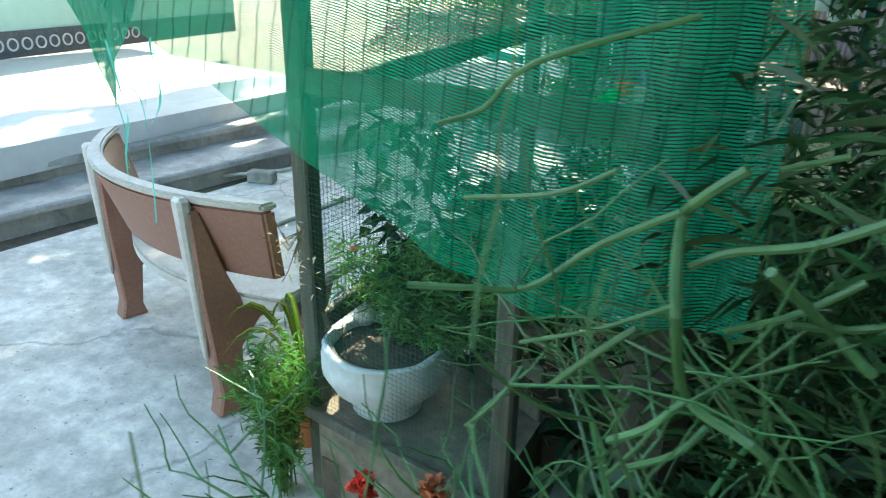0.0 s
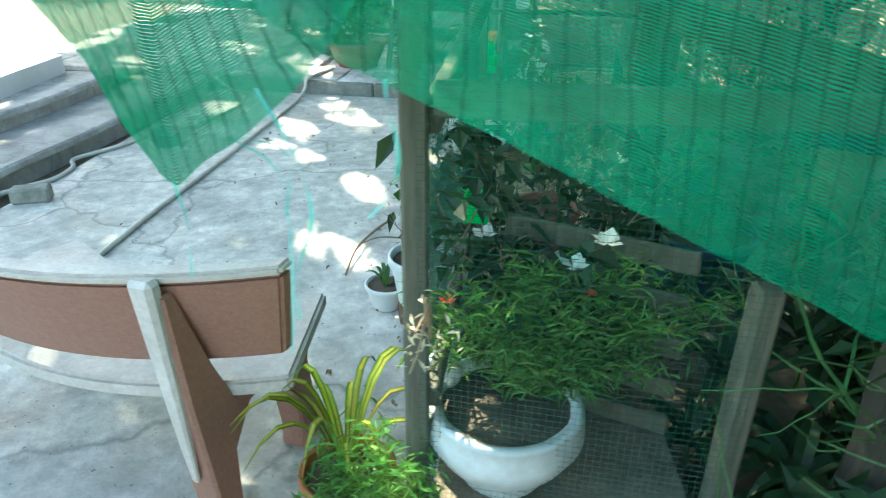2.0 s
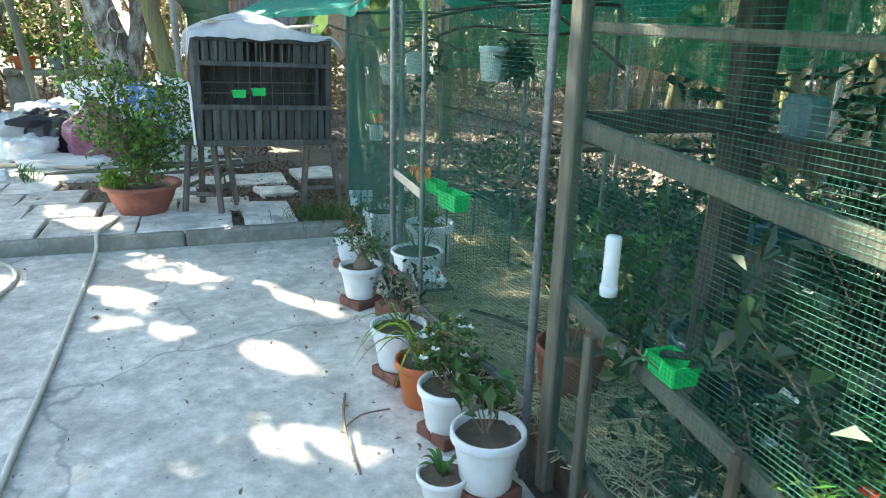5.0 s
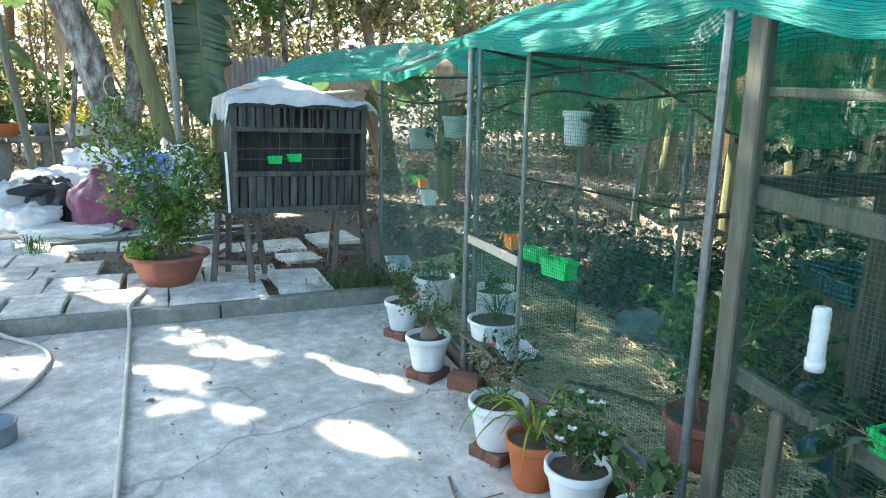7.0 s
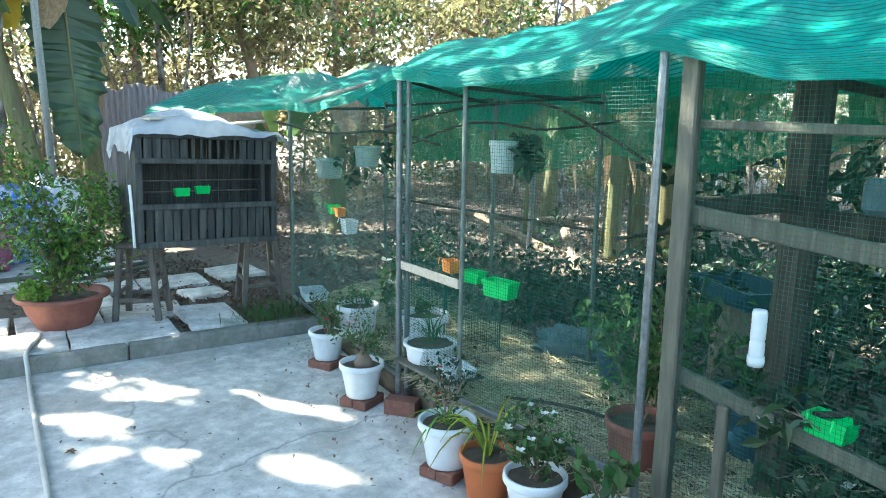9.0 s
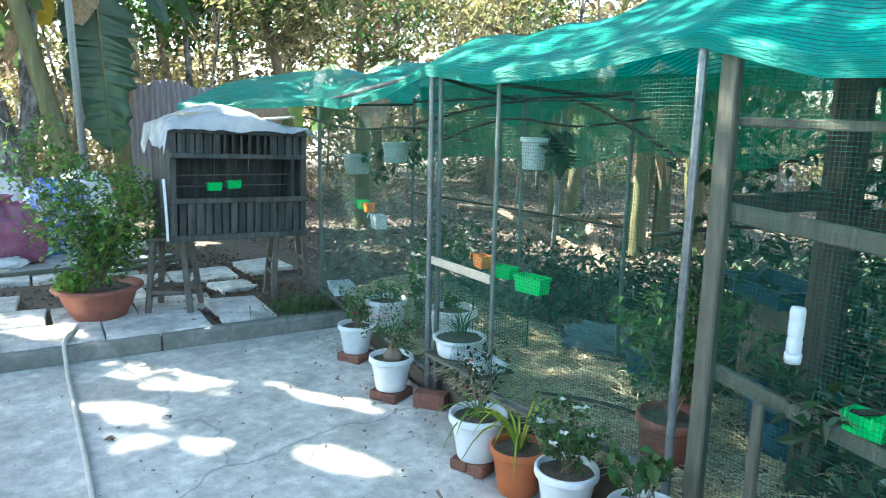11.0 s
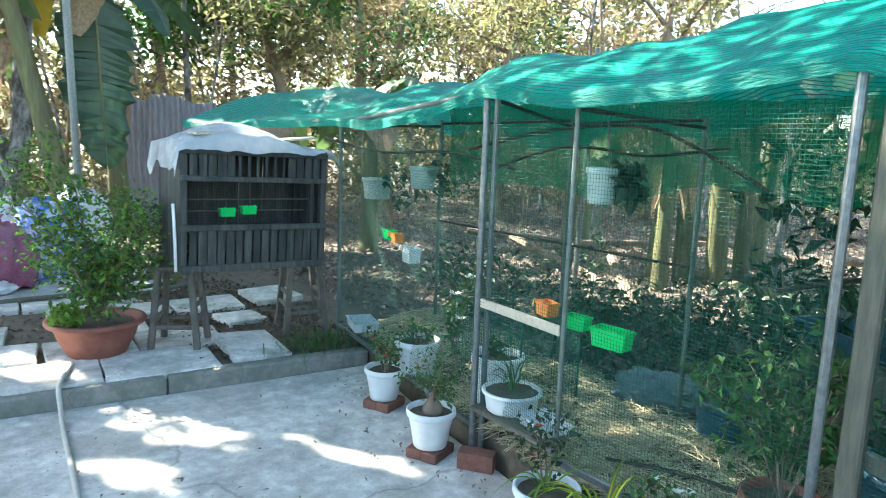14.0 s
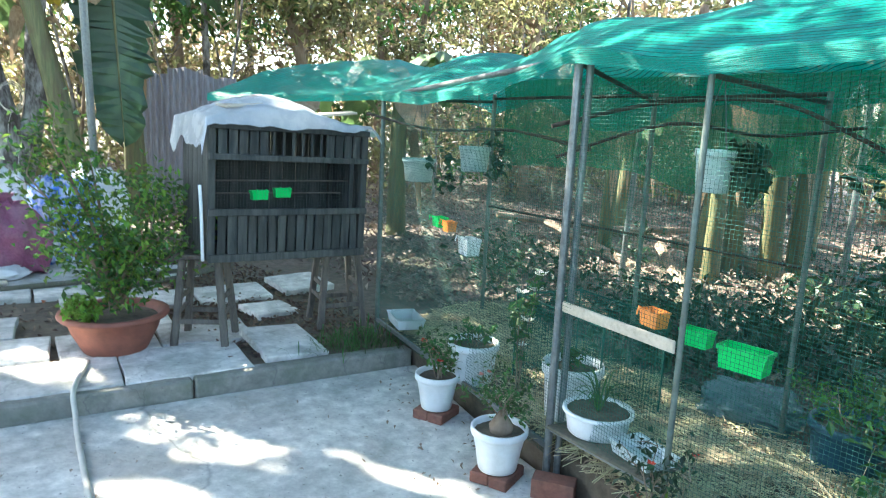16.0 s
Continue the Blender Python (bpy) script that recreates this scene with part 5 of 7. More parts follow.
# white gardenia-like bush in the pen
t = thing("flowering_bush", "dark leafy bush with white flowers inside the pen", "bush", pose(1.05, 0.62, 0.16))
shrub(t, (0, 0, 0), 0.85, 0.42, 900, 0.075, 0.04, LEAF_DARK, 71, 12, PETAL_WHITE, 14, 0.035, 0.006)
t = thing("flowering_bush", "leafy green bush in the middle of the aviary", "bush", pose(1.55, 1.75, 0.16))
shrub(t, (0, 0, 0), 0.62, 0.40, 420, 0.065, 0.035, LEAF, 72, 12, None, 0, 0, 0.005)
t = thing("flowering_bush", "low dark bush with white blossoms by the far bucket", "bush", pose(1.30, 3.52, 0.16))
shrub(t, (0, 0, 0), 0.75, 0.12, 70, 0.07, 0.04, LEAF, 73, 4, PETAL_WHITE, 6, 0.04, 0.005)

for label, pts in (("cyan plastic ribbon hanging from the net's corner", [(0.375, -0.145, 1.185), (0.385, -0.145, 1.12), (0.378, -0.145, 1.03)]),
                   ("cyan plastic ribbon hanging from the net's edge", [(0.50, -0.235, 1.27), (0.545, -0.22, 1.22), (0.548, -0.22, 1.09), (0.535, -0.22, 0.945)]),
                   ("short cyan plastic ribbon hanging from the net's edge", [(0.50, -0.24, 1.275), (0.555, -0.22, 1.25), (0.548, -0.22, 1.165)]),
                   ("long green ribbon hanging beside the post", [(0.545, -0.28, 1.345), (0.587, -0.30, 1.27), (0.598, -0.30, 1.20), (0.575, -0.30, 1.125), (0.572, -0.30, 1.06)]),
                   ("green ribbon with a whitish end hanging before the pen", [(0.688, -0.295, 1.36), (0.69, -0.30, 1.337), (0.70, -0.30, 1.283), (0.693, -0.30, 1.237), (0.665, -0.30, 1.20)])):
    path = smooth_path(pts, 6)
    bm, prev = bmesh.new(), None
    for i, q in enumerate(path):
        a = i * 0.25
        s = Vector((math.cos(a), math.sin(a), 0)) * (0.0023 if "green" in label else 0.0016)
        row = [bm.verts.new(q - s), bm.verts.new(q + s)]
        if prev:
            bm.faces.new((prev[0], prev[1], row[1], row[0]))
        prev = row
    tagged(part("ribbon", bm, RIBBON), label, "ribbon", "ribbons on the net")


def pencil_bush():
    t = thing("pencil_bush", "dense bush of bare green pencil-like stems beside the pen", "bush", pose(1.95, -0.30, -0.03))
    rng = np.random.default_rng(81)

    def grow(bm, start, d, length, r, depth, tips):
        d = d.normalized()
        side = Vector(rng.normal(0, 1, 3))
        path = [start]
        for k in range(5):
            d = (d + 0.16 * Vector(rng.normal(0, 1, 3)) + Vector((0, 0, 0.05))).normalized()
            path.append(path[-1] + d * length / 5)
        tube(bm, path, [r * (1 - 0.1 * i) for i in range(6)], 7 if depth < 2 else 5)
        if depth < 4:
            for _ in range(3 if depth < 3 else 2):
                q = path[int(rng.integers(3, 6))]
                nd = (d + 0.75 * Vector(rng.normal(0, 1, 3))).normalized()
                nd.z = abs(nd.z) * 0.5 + 0.05 if nd.z < 0 else nd.z
                grow(bm, q, nd, length * rng.uniform(0.65, 0.9), r * 0.66, depth + 1, tips)
        else:
            tips.append(path[-1])

    for k in range(9):
        bm, tips = bmesh.new(), []
        a = 2 * math.pi * k / 9
        base = Vector((math.cos(a) * 0.12, math.sin(a) * 0.12, 0))
        grow(bm, base, Vector((math.cos(a) * 0.55, math.sin(a) * 0.55, 1)), 0.55, 0.011, 0, tips)
        part("stem", bm, PENCIL, t)
    bm = bmesh.new()
    off = Vector((1.95, -0.30, -0.03))
    for r, pts in ((0.0085, [(1.86, -0.45, 0.92), (1.79, -0.51, 1.01), (1.71, -0.42, 0.99), (1.69, -0.52, 1.15), (1.67, -0.42, 1.22), (1.69, -0.44, 1.26), (1.73, -0.45, 1.30)]),
                   (0.0075, [(1.71, -0.42, 0.99), (1.67, -0.42, 0.93), (1.62, -0.42, 0.89)]),
                   (0.006, [(1.67, -0.44, 1.24), (1.58, -0.44, 1.18), (1.50, -0.45, 1.11), (1.43, -0.49, 1.11), (1.36, -0.52, 1.11)]),
                   (0.0065, [(1.86, -0.52, 1.29), (1.80, -0.51, 1.25), (1.73, -0.46, 1.21), (1.69, -0.45, 1.18)]),
                   (0.0055, [(1.86, -0.45, 1.20), (1.80, -0.46, 1.15), (1.74, -0.49, 1.13)]),
                   (0.0055, [(1.56, -0.52, 1.02), (1.61, -0.52, 1.08), (1.65, -0.51, 1.12)]),
                   (0.006, [(1.74, -0.44, 0.97), (1.71, -0.46, 0.93), (1.65, -0.44, 0.87)]),
                   (0.0045, [(1.66, -0.45, 1.45), (1.51, -0.51, 1.40), (1.44, -0.48, 1.34), (1.39, -0.50, 1.32)]),
                   (0.004, [(1.61, -0.52, 1.30), (1.54, -0.51, 1.26), (1.41, -0.46, 1.22)]),
                   (0.0045, [(1.82, -0.42, 1.32), (1.76, -0.43, 1.30)]),
                   (0.006, [(1.91, -0.44, 1.16), (1.86, -0.42, 1.13), (1.80, -0.46, 1.14)]),
                   (0.0075, [(1.88, -0.49, 1.12), (1.85, -0.42, 1.12), (1.77, -0.52, 1.22)]),
                   (0.004, [(1.51, -0.48, 1.01), (1.49, -0.51, 0.97), (1.45, -0.52, 0.92)]),
                   (0.004, [(1.69, -0.51, 1.16), (1.60, -0.48, 1.09), (1.49, -0.44, 1.02)])):
        tube(bm, [q - off for q in smooth_path(pts, 5)], r * 0.8, 7)
    part("stem", bm, PENCIL, t)
    # inner twigs take the darkened stem colour in place of real shade
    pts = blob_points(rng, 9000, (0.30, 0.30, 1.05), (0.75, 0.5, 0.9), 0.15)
    tagged(leaves("twig_mass", pts, 0.11, 0.0045, PENCIL_SHADED, t, rng=rng, droop=-0.2, fold=0.8), kind="stuff")


pencil_bush()
for k, (x, y, z, n, ln) in enumerate(((1.62, -0.12, 0.30, 13, 0.20), (1.45, -0.22, 0.16, 11, 0.17), (1.80, -0.02, 0.42, 12, 0.22), (1.55, 0.12, 0.38, 12, 0.2), (1.70, -0.32, 0.18, 12, 0.2), (1.92, -0.22, 0.34, 12, 0.22), (1.42, 0.02, 0.12, 10, 0.16), (1.52, 0.50, 0.42, 13, 0.22), (1.68, 0.80, 0.44, 13, 0.22), (1.45, 0.85, 0.36, 12, 0.2), (1.80, 0.42, 0.48, 13, 0.22), (1.62, 0.28, 0.30, 12, 0.2), (1.40, 0.36, 0.30, 11, 0.18), (1.85, 0.70, 0.36, 12, 0.22))):
    t = thing("rosette_plant", "dark green rosette of broad pointed leaves beside the pen", "plant", pose(x, y, -0.03), "rosette plants by the pen")
    part("stem", tube(bmesh.new(), [(0, 0, 0), (0.01, 0.01, z)], [0.008, 0.005], 6), FERN, t)
    rng = np.random.default_rng(700 + k)
    for j in range(n):
        bm = bmesh.new()
        ribbon_leaf(bm, (0, 0, z - 0.012 * (j % 4)), 2 * math.pi * j / n * 1.62 + rng.uniform(0, 0.4), ln * rng.uniform(0.7, 1.1), 0.05, rng.uniform(0.03, 0.14), 0.06, 6)
        part("leaf", bm, LEAF_DARK, t)
rng = np.random.default_rng(82)
t = thing("undergrowth", "dark broad-leaved undergrowth beside the pen's end", "bush", pose(1.75, -0.15, -0.03))
pts = np.concatenate([blob_points(rng, 900, (-0.02, 0.0, 0.28), (0.42, 0.35, 0.34), 0.1), blob_points(rng, 2600, (0.6, 0.45, 0.85), (0.75, 0.6, 0.95), 0.2)])
pts = pts[(pts[:, 2] < 0.85) | (pts[:, 0] > 0.55) & (pts[:, 1] > 0.3)]
leaves("foliage", pts, 0.13, 0.06, LEAF_DARK, t, rng=rng)
bm = bmesh.new()
for k in range(16):
    e = pts[int(rng.integers(0, len(pts)))]
    tube(bm, [(rng.normal(0.2, 0.1), rng.normal(0.1, 0.1), 0), Vector(e) * 0.6, e], [0.008, 0.006, 0.003], 5)
part("branchwork", bm, BARK_DARK, t)
for x, y, z, m in ((1.06, -0.20, 0.40, PETAL_RED), (1.25, -0.22, 0.48, POT_ORANGE), (1.52, -0.2, 0.3, PETAL_RED)):
    t = thing("red_flower", "red clustered flower head on a thorny stem", "flower", pose(x, y, 0), "red flowers by the pen")
    part("stem", tube(bmesh.new(), [(0, 0, -0.04), (0.01, 0.01, z * 0.5), (0, 0, z)], 0.006, 6), FERN, t)
    rng = np.random.default_rng(int(x * 100))
    leaves("blossom", blob_points(rng, 60, (0, 0, z), (0.035, 0.035, 0.028), 0.3), 0.03, 0.022, m, t, rng=rng)
    leaves("foliage", blob_points(rng, 40, (0, 0, z * 0.6), (0.06, 0.06, 0.09), 0.2), 0.05, 0.02, LEAF, t, rng=rng)


# ---- terrace things ----
def make_stool(x, y, rz, label):
    t = thing("wooden_stool", label, "stool", pose(x, y, 0.10, 0, 0, rz), "stools under the hutch")
    part("seat", box((0.30, 0.30, 0.032), pose(0, 0, 0.565), 0.008), WOOD_STOOL, t)
    for sx in (-1, 1):
        for sy in (-1, 1):
            part("leg", between((sx * 0.155, sy * 0.155, 0.0), (sx * 0.105, sy * 0.105, 0.555), 0.042, 0.042, 0.006), WOOD_STOOL, t)
    for z in (0.16, 0.30):
        k = 0.155 - 0.05 * z / 0.555
        for a, b in (((-k, -k), (k, -k)), ((k, k), (-k, k))) if z < 0.2 else (((k, -k), (k, k)), ((-k, k), (-k, -k))):
            part("stretcher", between((*a, z), (*b, z), 0.02, 0.03, 0.003), WOOD_STOOL, t)
        for a, b in (((k, -k), (k, k)), ((-k, k), (-k, -k))) if z < 0.2 else ():
            part("stretcher", between((*a, z + 0.05), (*b, z + 0.05), 0.02, 0.03, 0.003), WOOD_STOOL, t)


make_stool(0.385, 5.41, -34, "dark worn wooden stool carrying the hutch's end")
make_stool(1.30, 5.34, -14, "brown worn wooden stool carrying the hutch's other end")


def make_hutch():
    ang = math.degrees(math.atan2(-0.06, 1.01))
    t = thing("hutch", "dark weathered slatted wooden bird hutch standing on two stools", "bird hutch", pose(0.27, 5.05, 0.69, 0, 1.4, ang))
    W, D, Hh = 1.02, 0.50, 0.80
    for x in (0.02, W - 0.02):
        for y in (0.02, D - 0.02):
            part("corner_post", between((x, y, 0.0), (x, y, Hh), 0.045, 0.045, 0.004), WOOD_HUTCH, t)
    for z, h in ((0.015, 0.045), (0.285, 0.04), (0.605, 0.035), (Hh - 0.02, 0.035)):
        part("rail", between((0.0, -0.012, z), (W, -0.012, z), 0.022, h, 0.003), WOOD_HUTCH, t)
    n = 15
    for k in range(n):
        x = 0.05 + (W - 0.10) * (k + 0.5) / n
        part("slat", box(((W - 0.10) / n - rng.uniform(0.004, 0.016), 0.012, 0.25), pose(x, 0.004 + rng.uniform(-0.003, 0.003), 0.15 + rng.uniform(-0.006, 0.006), 0, rng.normal(0, 0.8), 0), 0.002), WOOD_HUTCH, t)
    for k in range(n):
        x = 0.05 + (W - 0.10) * (k + 0.5) / n
        wide = (W - 0.10) / n - 0.010
        if 0.33 < x / W < 0.70:
            wide *= 0.35
        part("slat", box((wide, 0.012, 0.17), pose(x, 0.004, 0.70), 0.002), WOOD_HUTCH, t)
    part("floor_board", box((W - 0.04, D - 0.04, 0.015), pose(W / 2, D / 2, 0.03), 0.002), WOOD_HUTCH, t)
    part("roof_board", box((W, D, 0.018), pose(W / 2, D / 2, Hh + 0.012), 0.002), WOOD_HUTCH, t)
    for k in range(11):
        part("back_board", box((rng.uniform(0.0865, 0.0908), 0.012, Hh - 0.03), pose(0.055 + k * 0.0915, D - 0.003, Hh / 2), 0.002), WOOD_HUTCH, t)
    for x in (0.006, W - 0.006):
        for k in range(5):
            part("side_board", box((0.012, 0.088, Hh - 0.03 if x < 0.5 or k > 0 else 0.3), pose(x, 0.06 + k * 0.095, Hh / 2 if x < 0.5 or k > 0 else 0.16), 0.002), WOOD_HUTCH, t)
    wire_mesh("hex_mesh", (0.04, 0.012), (0.90, 0.012), 0.30, 0.60, 0.019, 0.0005, t, HEXWIRE)
    part("mesh_post", between((0.905, -0.004, 0.30), (0.905, -0.004, 0.60), 0.03, 0.02, 0.003), WOOD_HUTCH, t)
    part("perch_rod", tube(bmesh.new(), [(0.03, 0.2, 0.45), (W - 0.03, 0.2, 0.46)], 0.006, 7), WOOD_STOOL, t)
    part("perch_rod", tube(bmesh.new(), [(0.03, 0.32, 0.36), (W - 0.03, 0.3, 0.37)], 0.006, 7), WOOD_STOOL, t)
    return t


make_hutch()
feeder("green plastic feeder cup inside the hutch", 0.60, 5.08, 1.035, 0.10, 0.055, 0.055, GREEN_PLASTIC, 177)
feeder("green plastic feeder cup inside the hutch", 0.75, 5.08, 1.045, 0.10, 0.055, 0.055, GREEN_PLASTIC, 175)


def tarp(u, v):
    x, y = -0.10 + 1.20 * u, -0.09 + 0.72 * v
    edge = min(u, 1 - u, v, 1 - v)
    z = 0.835 + 0.11 * math.sin(math.pi * min(1, max(0, (u - 0.05) / 0.75))) * math.sin(math.pi * v) ** 0.6
    z += 0.035 * math.exp(-((u - 0.42) / 0.2) ** 2) * math.sin(math.pi * v)
    z += 0.022 * noise.noise(Vector((u * 6, v * 5, 1))) + 0.010 * noise.noise(Vector((u * 17, v * 13, 5)))
    if u < 0.09:
        d = (0.09 - u) / 0.09
        x, z = -0.02 - 0.03 * d, z - 0.26 * d * (0.7 + 0.5 * noise.noise(Vector((v * 4, 0, 2))))
    if v < 0.1:
        d = (0.1 - v) / 0.1
        y, z = -0.025 - 0.02 * d, z - (0.045 + 0.025 * noise.noise(Vector((u * 7, 3, 2)))) * d
    if u > 0.93:
        z -= 0.07 * (u - 0.93) / 0.07
    return (x, y, z)


tv = [tarp(i / 60, j / 36) for j in range(37) for i in range(61)]
tf = [(j * 61 + i, j * 61 + i + 1, (j + 1) * 61 + i + 1, (j + 1) * 61 + i) for j in range(36) for i in range(60)]
ob = rawpart("plastic_sheet", tv, tf, TARP, smooth=True)
ob.matrix_basis = pose(0.27, 5.05, 0.69, 0, 1.4, -3.4)
tagged(ob, "crumpled translucent white plastic sheet draped over the hutch", "plastic sheet")
for x, y, rz in ((0.50, 5.12, 8), (1.10, 5.05, -12)):
    ob = part("board", box((0.24, 0.13, 0.016), None, 0.003), WOOD_PALE)
    place(tagged(ob, "short weathered board weighing down the plastic sheet", "board", "boards on the hutch"), x, y, 1.59 if x < 0.8 else 1.565, rz, 3, -6)
ob = part("drain_pipe", tube(bmesh.new(), smooth_path([(0.252, 5.075, 0.69), (0.25, 5.075, 0.88), (0.247, 5.078, 1.05), (0.245, 5.085, 1.13)], 5), 0.010, 12), POT_WHITE, smooth=True)
tagged(ob, "white plastic downpipe beside the hutch", "pipe")

bowlp = thing("bonsai_bowl", "wide terracotta bowl with a leafy ornamental bush on the terrace", "plant pot", pose(-0.13, 5.50, 0.10))
part("shell", lathe(bmesh.new(), [(0, 0), (0.17, 0), (0.18, 0.012), (0.24, 0.13), (0.262, 0.20), (0.30, 0.215), (0.31, 0.23), (0.305, 0.245), (0.27, 0.245), (0.245, 0.22), (0.2, 0.1), (0, 0.06)], 44), POT_RED, bowlp, smooth=True)
part("soil", lathe(bmesh.new(), [(0, 0.225), (0.12, 0.22), (0.25, 0.205), (0.24, 0.19), (0, 0.19)], 24), SOIL, bowlp)
rng = np.random.default_rng(90)
bm, tips = bmesh.new(), []
for k, e in enumerate(((0.30, -0.05, 0.85), (-0.05, 0.1, 1.15), (-0.22, 0.0, 1.30), (0.18, 0.15, 1.0), (-0.2, -0.1, 0.8), (0.32, 0.05, 0.60), (0.1, -0.2, 0.75), (-0.28, 0.1, 1.05), (0.02, 0, 0.55))):
    e = Vector((e[0] * 1.4, e[1] * 1.4, e[2]))
    path = smooth_path([(0.0, 0.0, 0.2), (e.x * 0.25, e.y * 0.25, 0.2 + (e.z - 0.2) * 0.45), e], 6)
    tube(bm, path, [0.019 - 0.0013 * i for i in range(len(path))], 7, wobble=0.3)
    tips += path[5:]
    for _ in range(6):
        s = path[int(rng.integers(5, len(path)))]
        q = s + Vector(rng.normal(0, 1, 3)).normalized() * rng.uniform(0.08, 0.2) + Vector((0, 0, 0.05))
        tube(bm, [s, q], [0.005, 0.002], 4)
        tips += [s.lerp(q, 0.6), q, q]
part("branchwork", bm, BARK_BROWN, bowlp)
pts = np.array([tips[int(i)] for i in rng.integers(0, len(tips), 3600)]) + rng.normal(0, 0.075, (3600, 3))
leaves("foliage", pts[:2100], 0.05, 0.029, LEAF, bowlp, rng=rng)
leaves("foliage", pts[2100:], 0.05, 0.029, LEAF_LIGHT, bowlp, rng=rng)
pts = blob_points(rng, 220, (-0.2, -0.08, 0.3), (0.12, 0.14, 0.09), 0.2)
leaves("seedling_foliage", pts, 0.05, 0.03, LEAF_LIGHT, bowlp, "pale yellow-green seedling leaves", rng=rng)


def sack(label, x, y, z, sx, sy, sz, material, seed, rz=0.0, tied=False, lean=0.0):
    """A stuffed sack: a puffed box with folds, tied at the neck."""
    bm = bmesh.new()
    bmesh.ops.create_cube(bm, size=1.0)
    bmesh.ops.subdivide_edges(bm, edges=bm.edges[:], cuts=15, use_grid_fill=True)
    for v in bm.verts:
        p = v.co.copy()
        r = p.normalized() * 0.5
        q = p.lerp(r, 0.55)
        k = 1.0
        if tied and q.z > 0.15:
            k = 1 - 0.6 * ((q.z - 0.15) / 0.3)
        n = noise.noise(q * 4 + Vector((seed, 0, 0))) * 0.11 + noise.noise(q * 11 + Vector((seed, 3, 0))) * 0.05 + abs(noise.noise(q * 7 + Vector((seed, 9, 1)))) * 0.06
        n += 0.02 * math.sin(math.atan2(q.y, q.x) * 9 + seed) * max(0, q.z + 0.1) * 2
        q = q * (1 + n * 2)
        v.co = Vector((q.x * sx * k * 1.15, q.y * sy * k * 1.15, max(q.z, -0.44) * sz * 1.1 + sz * 0.48))
    t = thing("sack", label, "sack", pose(x, y, z, 0, lean, rz), "sacks on the terrace")
    body = part("body", bm, material, t, smooth=True)
    if tied:
        part("neck", lathe(bmesh.new(), [(0.035, 0), (0.025, 0.02), (0.05, 0.07), (0.085, 0.11), (0.07, 0.11), (0.03, 0.06), (0, 0.05)], 14, pose(0, 0, sz * 0.93)), material, body, "gathered tied neck", True)
    return t


sack("bulging purple woven sack, tied at the top", -0.38, 7.95, 0.10, 0.52, 0.45, 0.62, SACK_PURPLE, 1, 5, True)
sack("white and blue printed fertiliser sack", 0.12, 8.3, 0.10, 0.5, 0.4, 0.75, SACK_BLUE, 2, 20)
sack("heap of crumpled white sacks", -0.62, 9.0, 0.10, 1.0, 0.6, 0.55, SACK_WHITE, 3, 10)
sack("crumpled white sack on top of the heap", -0.35, 9.2, 0.42, 0.5, 0.45, 0.45, SACK_WHITE, 4, -20)
sack("black plastic rubbish bag", -0.85, 8.35, 0.10, 0.4, 0.4, 0.5, SACK_BLACK, 5, 0)
sack("crumpled white plastic bag", -1.22, 8.5, 0.10, 0.6, 0.4, 0.45, SACK_WHITE, 6, 30)
sack("flattened pale plastic sack on the paving", -0.72, 7.75, 0.10, 0.7, 0.3, 0.12, SACK_WHITE, 7, -6)
sack("white sack with blue print lying flat", -1.05, 8.1, 0.10, 0.45, 0.4, 0.28, SACK_WHITE, 8, 30)
sack("white sack behind the bonsai bowl", 0.45, 8.6, 0.10, 0.5, 0.4, 0.8, SACK_WHITE, 9, 12)
sack("small white plastic bag on the slabs", -1.3, 7.2, 0.11, 0.2, 0.16, 0.1, SACK_WHITE, 10, 0)
sack("crumpled teal sheet spread on the ground", -1.9, 9.6, 0.08, 1.6, 0.8, 0.16, SHEET_GREEN, 11, 5)
t = thing("umbrella", "folded black umbrella lying on the bags", "umbrella", pose(-0.95, 8.15, 0.52, 0, 0, 25))
part("canopy", tube(bmesh.new(), [(-0.3, 0, 0.02), (-0.1, 0, 0.03), (0.25, 0, 0.0)], [0.02, 0.07, 0.05], 9, wobble=0.5), SACK_BLACK, t)
part("shaft", tube(bmesh.new(), [(0.2, 0, 0), (0.5, 0.02, -0.03)], 0.007, 6), PIPE, t)

b = thing("bucket", "pale blue plastic pail on the terrace", "bucket", pose(-1.72, 8.75, 0.09))
part("body", lathe(bmesh.new(), [(0, 0), (0.20, 0), (0.205, 0.01), (0.235, 0.46), (0.25, 0.47), (0.25, 0.50), (0.235, 0.50), (0.2, 0.02), (0, 0.02)], 32), BUCKET_BLUE, b, smooth=True)
part("handle", tube(bmesh.new(), [(0.25 * math.cos(a), -0.25 * math.sin(a) * 0.35 - 0.1 * math.sin(a), 0.44 - 0.2 * math.sin(a)) for a in [math.pi * k / 12 for k in range(13)]], 0.004, 6), HEXWIRE, b)
ob = part("basin", lathe(bmesh.new(), [(0, 0.0), (0.24, 0), (0.27, 0.02), (0.34, 0.17), (0.365, 0.175), (0.365, 0.19), (0.33, 0.185), (0.26, 0.03), (0, 0.02)], 36), BASIN_GREY, smooth=True)
place(tagged(ob, "wide grey plastic basin resting on the pail", "basin"), -1.72, 8.75, 0.595, 0, 3, 0)

